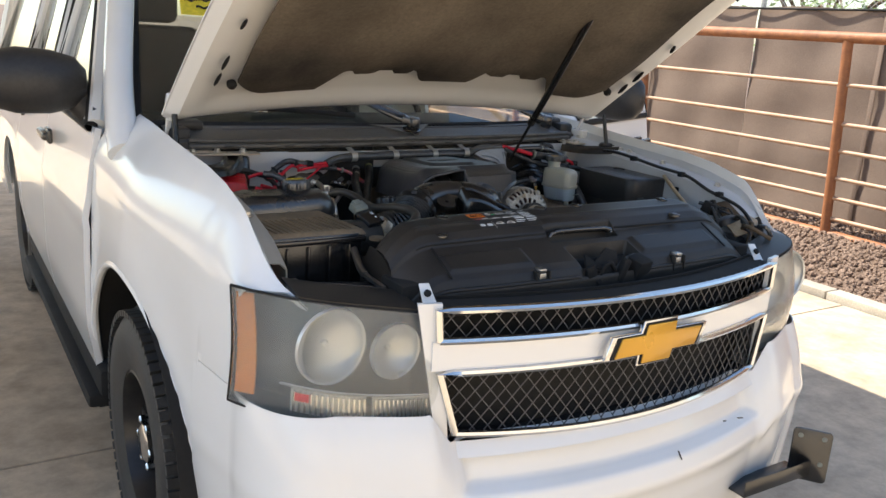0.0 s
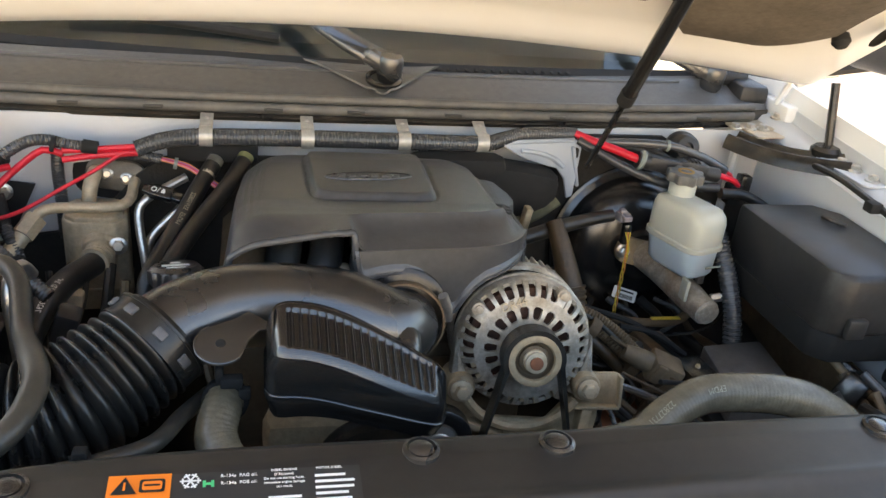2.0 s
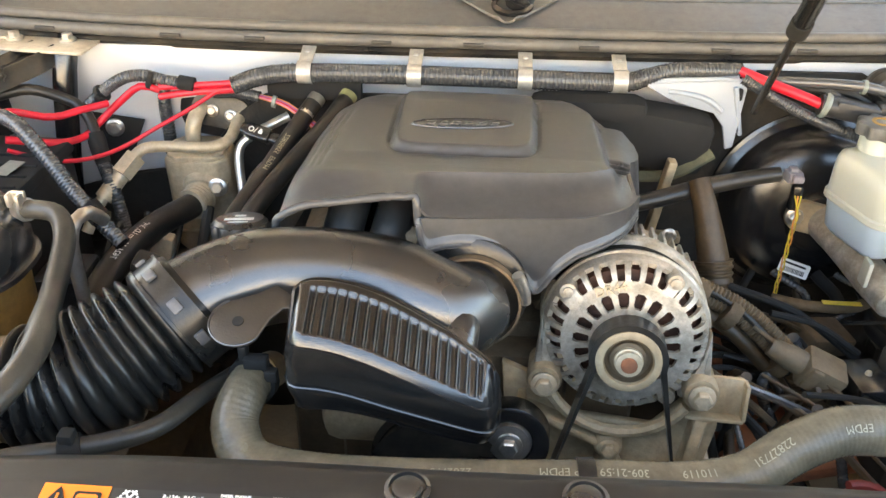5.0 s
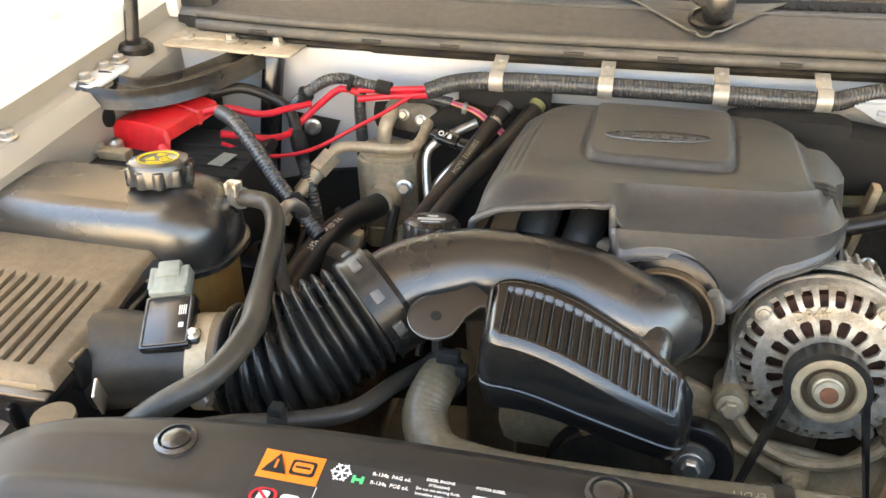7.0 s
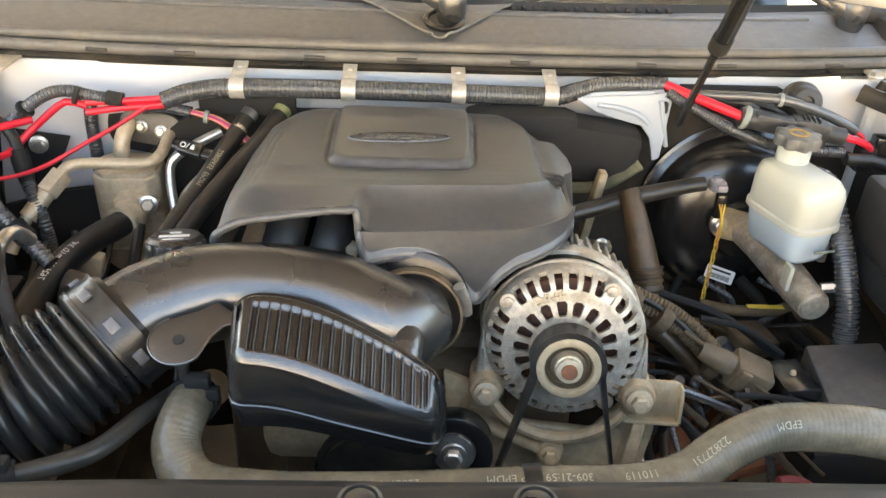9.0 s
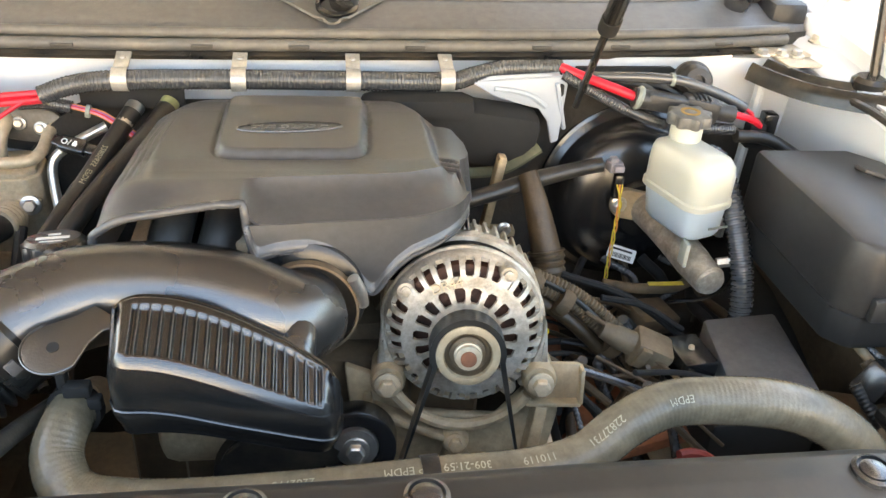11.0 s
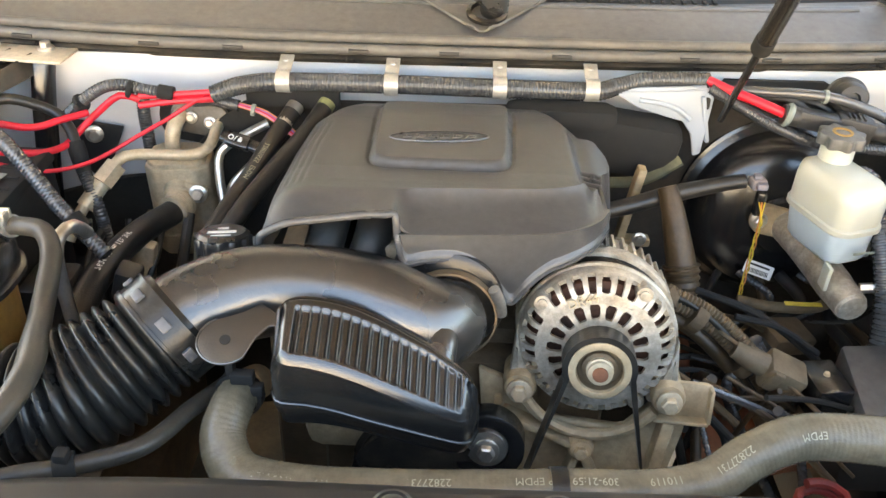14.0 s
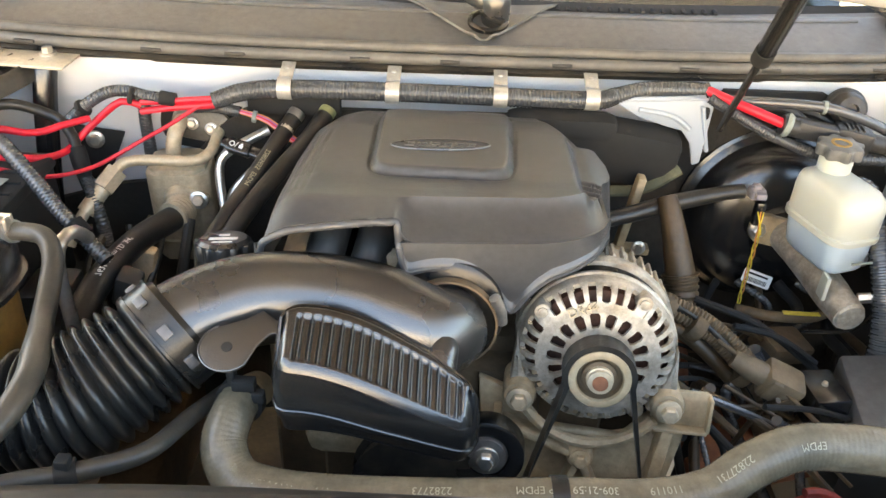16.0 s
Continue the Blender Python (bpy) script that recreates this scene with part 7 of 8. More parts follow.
    part("small_pipe", tube([(-0.269, 0.99, 1.163), (-0.300, 0.975, 1.150), (-0.326, 0.962, 1.136), (-0.335, 0.955, 1.12), (-0.332, 0.94, 1.09), (-0.326, 0.925, 1.06), (-0.32, 0.91, 1.0)], 0.0065, n=12), STEEL, a, "thin bright pipe")
    part("small_pipe", tube([(-0.245, 0.985, 1.153), (-0.28, 0.968, 1.12), (-0.318, 0.95, 1.082), (-0.322, 0.94, 1.05), (-0.318, 0.92, 1.0)], 0.0065, n=12), STEEL, a, "thin bright pipe")
    part("small_pipe", tube([(-0.428, 0.725, 1.14), (-0.433, 0.708, 1.160), (-0.439, 0.685, 1.162), (-0.440, 0.668, 1.145), (-0.437, 0.66, 1.105), (-0.43, 0.65, 1.04)], 0.0078, n=12), STEEL, a, "bright charge pipe")
    part("drain_tube", tube([(-0.452, 1.02, 1.19), (-0.452, 1.012, 1.16), (-0.449, 1.005, 1.12), (-0.446, 0.995, 1.06)], 0.0095, n=12, ribs=0.0012, pitch=0.004), LOOM, a, "black drain tube")


def on_hose(path, r, text, size, start, around, flip=True):
    """Letters laid round a hose: start metres along it, around degrees from its top."""
    bm = letters(text, size, Matrix(), 0.0)
    p = smooth_path(path, 0.003)
    acc = [0.0]
    for a, b in zip(p, p[1:]):
        acc.append(acc[-1] + (b - a).length)
    for v in bm.verts:
        x, y = (-v.co.x, -v.co.y) if flip else (v.co.x, v.co.y)
        s = min(max(start + x, 0.0), acc[-1] - 1e-4)
        k = max(i for i in range(len(acc)) if acc[i] <= s)
        k = min(k, len(p) - 2)
        c = p[k].lerp(p[k + 1], (s - acc[k]) / max(1e-6, acc[k + 1] - acc[k]))
        t = (p[min(k + 3, len(p) - 1)] - p[max(k - 2, 0)]).normalized()
        up = Vector((0, 0, 1))
        up = (up - t * up.dot(t)).normalized()
        back = up.cross(t) * (1 if up.cross(t).y > 0 else -1)
        ang = radians(around) + y / r
        v.co = c + (up * math.cos(ang) + back * math.sin(ang)) * (r + 0.0004)
    return bm


def build_hoses():
    up = [(-0.197, 0.505, 1.115), (-0.203, 0.480, 1.116), (-0.207, 0.452, 1.100), (-0.188, 0.428, 1.082), (-0.14, 0.414, 1.082), (-0.07, 0.407, 1.088), (0.02, 0.404, 1.097), (0.10, 0.405, 1.103), (0.18, 0.409, 1.103), (0.232, 0.421, 1.106), (0.272, 0.441, 1.120), (0.315, 0.457, 1.128), (0.365, 0.460, 1.128), (0.42, 0.458, 1.123), (0.465, 0.454, 1.109), (0.51, 0.444, 1.080), (0.545, 0.425, 1.035)]
    h = thing("radiator_hose", "dusty black upper radiator hose with printed codes", "hose", (0, 0.4, 1.1))
    part("hose", tube(up, [0.020, 0.0215, 0.0225, 0.0225, 0.022, 0.021, 0.0205, 0.0205, 0.0205, 0.0205, 0.021, 0.022, 0.023, 0.023, 0.023, 0.023], n=24, ribs=0.00018, pitch=0.0048), DUSTHOSE, h, "", 60)
    part("clamp_band", tube([(0.090, 0.4048, 1.1025), (0.105, 0.4053, 1.1030)], 0.0222, n=24, step=0.02), RUBBER, h, "black band round the hose")
    part("letters", on_hose(up, 0.0218, "110119-10309-21:59", 0.0088, 0.150, -22), HOSEPRINT, h)
    part("letters", on_hose(up, 0.0212, "22827731  110119", 0.0100, 0.255, -14), HOSEPRINT, h)
    part("letters", on_hose(up, 0.0212, "309-21:59 C1P EPDM", 0.0098, 0.39, -14), HOSEPRINT, h)
    part("letters", on_hose(up, 0.0206, "110119", 0.0100, 0.475, -14), HOSEPRINT, h)
    part("letters", on_hose(up, 0.0206, "22827731", 0.0100, 0.545, -14), HOSEPRINT, h)
    part("letters", on_hose(up, 0.0228, "EPDM", 0.0098, 0.62, -40), HOSEPRINT, h)
    part("spring_clamp", join(tube([(-0.198, 0.500, 1.117), (-0.200, 0.490, 1.118)], 0.0235, n=24, step=0.02), box((-0.193, 0.490, 1.143), (0.022, 0.012, 0.012), 0.002), box((-0.205, 0.495, 1.150), (0.008, 0.012, 0.016), 0.002), box((-0.180, 0.488, 1.130), (0.012, 0.01, 0.012), 0.002)), BLACK, h, "black spring clamp")
    part("outlet", tube([(-0.192, 0.53, 1.10), (-0.197, 0.505, 1.115)], 0.018, n=20), DIRTALU, h)
    # tank hose
    cp = [(-0.492, 0.66, 1.185), (-0.465, 0.65, 1.195), (-0.432, 0.640, 1.197), (-0.412, 0.612, 1.190), (-0.402, 0.575, 1.180), (-0.392, 0.535, 1.175), (-0.372, 0.48, 1.185), (-0.356, 0.425, 1.192), (-0.362, 0.37, 1.188), (-0.395, 0.335, 1.175), (-0.43, 0.31, 1.15)]
    t = thing("coolant_hose", "black rubber hose from the coolant tank", "hose", (-0.4, 0.5, 1.15))
    part("hose", tube(cp, [0.0100, 0.0100, 0.0108, 0.011, 0.011, 0.0125, 0.0115, 0.011, 0.0115, 0.012], n=18, step=0.008), HOSE, t)
    part("spring_clamp", join(tube([(-0.478, 0.655, 1.191), (-0.468, 0.651, 1.194)], 0.0125, n=20, step=0.02), box((-0.474, 0.652, 1.209), (0.014, 0.004, 0.012), 0.001), box((-0.47, 0.645, 1.207), (0.004, 0.012, 0.014), 0.001), box((-0.482, 0.648, 1.207), (0.004, 0.012, 0.014), 0.001)), STEEL, t, "bright spring clamp")
    sp = [(-0.43, 0.33, 1.135), (-0.363, 0.366, 1.135), (-0.315, 0.381, 1.135), (-0.263, 0.412, 1.13), (-0.240, 0.474, 1.115), (-0.218, 0.53, 1.10)]
    s = thing("vent_hose", "thin dusty rubber hose beside the radiator", "hose", (-0.3, 0.4, 1.1))
    part("hose", tube(sp, 0.0085, n=14, step=0.008), HOSE, s)
    part("retainer", join(box((-0.316, 0.381, 1.148), (0.012, 0.012, 0.012), 0.002), tube([(-0.324, 0.378, 1.135), (-0.308, 0.384, 1.135)], 0.012, n=14, step=0.02)), BLACK, s)
    ph = [(-0.384, 0.925, 1.064), (-0.393, 0.90, 1.063), (-0.416, 0.84, 1.068), (-0.427, 0.76, 1.075), (-0.434, 0.70, 1.067), (-0.436, 0.655, 1.045), (-0.43, 0.62, 0.99)]
    p = thing("refrigerant_hose", "thick black refrigerant hose with white printing", "hose", (-0.4, 0.8, 1.05))
    part("hose", tube(ph, 0.0175, n=20, step=0.008), RUBBER, p)
    part("crimp_sleeve", join(*[tube([(-0.384 - 0.0018 * i, 0.927 - 0.0055 * i, 1.064), (-0.3852 - 0.0018 * i, 0.9232 - 0.0055 * i, 1.064)], 0.0205 if i < 4 else 0.0225, n=24, step=0.02) for i in range(5)]), BRASSY, p, "ribbed crimp sleeve")
    part("letters", on_hose(ph, 0.0176, "7626 16mm I.D. 3/4\"", 0.010, 0.165, -15, True), PRINT, p)
    for k, dx in enumerate((0.0, 0.036)):
        hp = [(-0.230 + dx * 1.22, 0.975, 1.189 + 0.006 * k), (-0.253 + dx * 1.3, 0.93, 1.161 + 0.015 * k), (-0.273 + dx * 0.85, 0.87, 1.138 + 0.01 * k), (-0.294 + dx * 0.6, 0.81, 1.117 + 0.005 * k), (-0.307 + dx * 0.5, 0.78, 1.093), (-0.312 + dx * 0.5, 0.755, 1.03)]
        g = thing("heater_hose", "black heater hose running to the firewall", "hose", hp[0], "heater hoses")
        part("hose", tube(hp, 0.0125, n=16, step=0.008), RUBBER, g)
        part("quick_connector", tube([(hp[0][0] + 0.004, 0.985, hp[0][2] + 0.005), (hp[0][0] - 0.009, 0.957, hp[0][2] - 0.011)], 0.0120, n=18, step=0.02), GREENISH if k else STEEL, g, "quick connector")
        if not k:
            part("letters", on_hose(hp, 0.0126, "22805655  EPDM", 0.0095, 0.10, -20, False), HOSEPRINT, g)
    c = thing("cable_conduit", "grey corrugated conduit hanging from the battery", "wiring", (-0.5, 0.8, 1.1))
    part("conduit", tube([(-0.580, 0.830, 1.216), (-0.550, 0.810, 1.212), (-0.509, 0.785, 1.181), (-0.479, 0.765, 1.155), (-0.453, 0.750, 1.136), (-0.414, 0.730, 1.106)], 0.0100, n=16, ribs=0.0011, pitch=0.0050), LOOM, c, "", 80)
    part("tape", tube([(-0.457, 0.752, 1.143), (-0.442, 0.745, 1.130)], 0.0125, n=12, step=0.02), BLACK, c)
    part("plug", box((-0.40, 0.74, 1.06), (0.03, 0.03, 0.05), 0.006, (10, 20, 0)), PLASTIC, c)


def build_left_corner():
    # coolant tank
    t = thing("coolant_tank", "coolant expansion tank with black shell and amber stained bottom", "coolant tank", (-0.6, 0.63, 1.0))
    prof = lambda: rounded(0.33, 0.135, 0.055, 6)
    def shell(z0, k0, cx=-0.635, cy=0.625):
        bm = bmesh.new()
        rings = []
        for z, k in zip(z0, k0):
            rings.append([bm.verts.new((cx + x * k, cy + y * k, z)) for x, y in prof()])
        for a, b in zip(rings, rings[1:]):
            for j in range(len(a)):
                bm.faces.new((a[j], a[(j + 1) % len(a)], b[(j + 1) % len(a)], b[j]))
        bm.faces.new(rings[0])
        bm.faces.new(rings[-1])
        return bm
    top = shell([1.138, 1.146, 1.163, 1.18, 1.195, 1.206, 1.21], [0.985, 1.0, 1.0, 0.97, 0.90, 0.78, 0.55])
    for v in top.verts:
        v.co.z += 0.006 * math.sin((v.co.x + 0.7) * 40) * (1 if v.co.z > 1.16 else 0)
    part("tank_shell", top, SATIN, t, "", 60)
    part("tank_lower", shell([0.97, 0.98, 1.138], [0.82, 0.90, 0.93]), AMBERTANK, t, "amber stained lower tank", 60)
    part("seam", shell([1.135, 1.137, 1.143, 1.145], [1.0, 1.03, 1.03, 1.0]), SATIN, t)
    m = pose(-0.562, 0.645, 1.205, -6, 0, 10)
    cap = part("cap", moved(join(lathe([(0.026, -0.01), (0.026, 0.004), (0.034, 0.006), (0.035, 0.022), (0.032, 0.029), (0.024, 0.031), (0.022, 0.0295), (0.002, 0.0295)], n=36), prism([((0.0355 + 0.003 * math.cos(10 * a)) * math.cos(a), (0.0355 + 0.003 * math.cos(10 * a)) * math.sin(a)) for a in (2 * math.pi * i / 80 for i in range(80))], 0.020, pose(0, 0, 0.004), 0.002)), m), SATIN, t, "black ribbed cap with yellow symbols")
    part("cap_ring", moved(lathe([(0.0225, 0.0296), (0.0225, 0.0312), (0.021, 0.0312), (0.021, 0.0296)], n=36, closed=True), m), YELLOW, cap)
    part("cap_symbol", moved(join(prism([(-0.013, -0.006), (-0.001, -0.006), (-0.007, 0.005)], 0.0008, pose(0, 0, 0.0296)), lathe([(0.0065, 0.0296), (0.0065, 0.0305), (0.005, 0.0305), (0.005, 0.0296)], pose(0.009, -0.002, 0), n=20, closed=True), box((0.009, -0.002, 0.030), (0.006, 0.0025, 0.001)), box((0, 0.012, 0.030), (0.010, 0.006, 0.001)), box((0, -0.013, 0.030), (0.018, 0.003, 0.001))), m), YELLOW, cap)
    part("spout", tube([(-0.48, 0.64, 1.18), (-0.49, 0.656, 1.185), (-0.468, 0.651, 1.192)], 0.009, n=14), SATIN, t)
    part("tank_print", box((-0.525, 0.5635, 1.09), (0.06, 0.002, 0.012), 0.0005), mat("faded print", (0.5, 0.36, 0.18), 0.6), t)
    # air filter box
    f = thing("air_filter_box", "dust-covered black air filter box with ribbed lid", "air filter", (-0.63, 0.45, 1.0))
    def lid(u, v):
        x, y = -0.80 + 0.285 * u, 0.572 - 0.222 * v
        e = min(u * 0.285, (1 - u) * 0.285, v * 0.222, (1 - v) * 0.222)
        z = 1.171 - 0.012 * (1 - min(1, e / 0.012)) ** 2
        if v > 0.36 and v < 0.93 and 0.10 < u < 0.93:
            ph = (u - 0.10) / 0.83 * 17
            k = min(1, (v - 0.36) / 0.01, (0.93 - v) / 0.01)
            z += -0.005 * k * (1 if (ph % 1) < 0.42 else 0)
        return Vector((x + 0.06 * (v - 0.5) * 0.35, y, z))
    part("lid", sheet(lid, 260, 60, 0.002), DUSTYBLACK, f, "ribbed lid under brown dust", 40)
    part("body", join(box((-0.655, 0.455, 1.075), (0.285, 0.215, 0.18), 0.012), box((-0.655, 0.455, 1.150), (0.295, 0.228, 0.012), 0.003)), GLOSSBLACK, f)
    for i in range(4):
        part("side_rib", box((-0.55 - 0.05 * i, 0.344, 1.09), (0.006, 0.012, 0.10), 0.002), GLOSSBLACK, f)
    for y in (0.39, 0.52):
        part("lid_clip", box((-0.508, y, 1.15), (0.008, 0.022, 0.035), 0.002), GLOSSBLACK, f)
    # airflow meter
    a = thing("airflow_meter", "black airflow meter housing with a grey plug", "airflow meter", (-0.46, 0.45, 1.08))
    part("housing", tube([(-0.525, 0.437, 1.122), (-0.47, 0.449, 1.122), (-0.40, 0.462, 1.122)], [0.05, 0.046, 0.043, 0.043], n=36, step=0.008), HOSE, a)
    part("end_ring", tube([(-0.412, 0.459, 1.122), (-0.396, 0.463, 1.122)], 0.0475, n=36, step=0.02), DUSTYBLACK, a)
    tilt = (24, -6, 14)
    sm = pose(-0.449, 0.447, 1.169, *tilt)
    sen = part("sensor", moved(join(box((0, 0, 0), (0.048, 0.056, 0.014), 0.003), box((0, 0.006, -0.012), (0.04, 0.04, 0.02), 0.003), box((0.024, -0.016, -0.001), (0.014, 0.016, 0.010), 0.003)), sm), GLOSSBLACK, a, "flat black sensor body")
    part("plug", moved(join(box((-0.002, 0.041, 0.004), (0.036, 0.03, 0.020), 0.003), box((-0.002, 0.052, 0.012), (0.022, 0.018, 0.010), 0.002), box((0.014, 0.044, 0.006), (0.006, 0.024, 0.016), 0.001), box((-0.018, 0.044, 0.006), (0.006, 0.024, 0.016), 0.001)), sm), PALEGREY, sen, "pale grey electrical plug")
    part("sensor_print", moved(join(*[box((0.011 + 0.002 * i, 0.010, 0.0072), (0.0009, 0.010, 0.0006)) for i in range(4)], box((0.014, -0.006, 0.0072), (0.0045, 0.0050, 0.0006))), sm), PRINT, sen)
    part("sensor_rim", moved(tube([(x, y, 0.0072) for x, y in rounded(0.042, 0.05, 0.003)] + [(rounded(0.042, 0.05, 0.003)[0][0], rounded(0.042, 0.05, 0.003)[0][1], 0.0072)], 0.0009, n=5, smooth=False), sm), SATIN, sen)
    bolt("screw", sm @ Vector((0.026, -0.016, 0.004)), (0, -0.3, 1), 0.0045, sen)
    bolt("clamp_screw", (-0.405, 0.415, 1.115), (0, -1, 0.3), 0.006, a)
    part("silver_band", tube([(-0.430, 0.4560, 1.122), (-0.411, 0.4595, 1.122)], 0.0468, n=36, step=0.02), BRASSY, a)
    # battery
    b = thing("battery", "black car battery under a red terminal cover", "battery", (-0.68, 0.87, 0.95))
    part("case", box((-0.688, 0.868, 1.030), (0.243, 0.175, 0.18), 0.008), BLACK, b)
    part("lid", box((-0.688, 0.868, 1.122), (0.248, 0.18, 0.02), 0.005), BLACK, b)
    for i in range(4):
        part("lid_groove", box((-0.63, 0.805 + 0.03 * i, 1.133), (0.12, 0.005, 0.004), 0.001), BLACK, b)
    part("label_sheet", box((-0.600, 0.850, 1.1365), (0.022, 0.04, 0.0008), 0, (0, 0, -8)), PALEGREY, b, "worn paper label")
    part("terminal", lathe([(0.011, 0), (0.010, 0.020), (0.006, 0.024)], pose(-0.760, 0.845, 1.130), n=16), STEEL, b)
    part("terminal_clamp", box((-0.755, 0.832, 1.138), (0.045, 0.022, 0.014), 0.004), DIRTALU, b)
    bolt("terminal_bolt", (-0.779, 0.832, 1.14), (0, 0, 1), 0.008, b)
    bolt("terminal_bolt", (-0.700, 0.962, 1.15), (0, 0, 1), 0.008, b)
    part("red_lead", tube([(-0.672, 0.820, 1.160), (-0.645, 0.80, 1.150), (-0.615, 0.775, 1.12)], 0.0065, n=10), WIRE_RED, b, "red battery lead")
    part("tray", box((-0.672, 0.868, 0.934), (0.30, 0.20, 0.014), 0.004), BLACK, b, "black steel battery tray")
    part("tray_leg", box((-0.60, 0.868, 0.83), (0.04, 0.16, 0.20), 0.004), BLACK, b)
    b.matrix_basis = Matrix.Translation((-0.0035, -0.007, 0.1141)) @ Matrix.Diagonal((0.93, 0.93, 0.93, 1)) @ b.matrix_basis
    # red terminal cover: a folded wedge with a hinged flap
    corners = [Vector(q) for q in ((-0.752, 0.806, 1.190), (-0.640, 0.782, 1.194), (-0.706, 0.903, 1.203), (-0.610, 0.882, 1.203))]
    def red(u, v):
        a_, b_, c_, d_ = corners
        p = (a_ * (1 - u) + b_ * u) * (1 - v) + (c_ * (1 - u) + d_ * u) * v
        e, f_ = min(u, 1 - u) * 0.10, v * 0.10
        p.z += 0.006 * math.sin(math.pi * u) - 0.012 * (1 - smooth(0.0, 0.006, e)) - 0.034 * (1 - smooth(0.0, 0.010, f_))
        p.z += 0.004 * smooth(0.16, 0.20, u) - 0.003 * smooth(0.60, 0.62, v) * (1 - smooth(0.66, 0.68, v))
        return p
    rc = part("terminal_cover", sheet(red, 60, 50, 0.0025), RED, b, "red plastic terminal cover", 40)
    flap = [Vector(q) for q in ((-0.782, 0.800, 1.160), (-0.722, 0.790, 1.158), (-0.806, 0.858, 1.168), (-0.742, 0.850, 1.176))]
    def wing(u, v):
        p = (flap[0] * (1 - u) + flap[1] * u) * (1 - v) + (flap[2] * (1 - u) + flap[3] * u) * v
        p.z += 0.006 * math.sin(math.pi * u) * math.sin(math.pi * v) - 0.014 * (1 - smooth(0.0, 0.12, v)) - 0.006 * (1 - smooth(0.0, 0.10, u))
        return p
    part("hinged_flap", sheet(wing, 24, 24, 0.0025), RED, rc)
    # loose hardware low in the corner
    j = thing("relay_block", "black relay block and wiring below the hoses", "relay", (-0.47, 0.75, 0.95))
    part("block", box((-0.50, 0.745, 1.0), (0.06, 0.07, 0.12), 0.008), PLASTIC, j)
    part("connector", join(box((-0.445, 0.765, 1.02), (0.03, 0.035, 0.06), 0.005), lathe([(0.012, 0), (0.012, 0.02), (0.008, 0.024)], pose(-0.49, 0.735, 1.06), n=16)), GLOSSBLACK, j)
    part("bracket", box((-0.42, 0.83, 1.0), (0.03, 0.02, 0.12), 0.004, (0, 12, 0)), BRASSY, j)
    rnd = random.Random(12)
    for i in range(10):
        x = -0.50 + 0.026 * i
        part("wire", tube([(x, 0.88 + rnd.uniform(-0.03, 0.03), 1.06), (x + rnd.uniform(-0.03, 0.03), 0.82, 1.0 + rnd.uniform(-0.03, 0.03)), (x + rnd.uniform(-0.05, 0.05), 0.74, 0.93)], rnd.uniform(0.004, 0.008), n=8), RUBBER if i % 3 else DUSTHOSE, j)


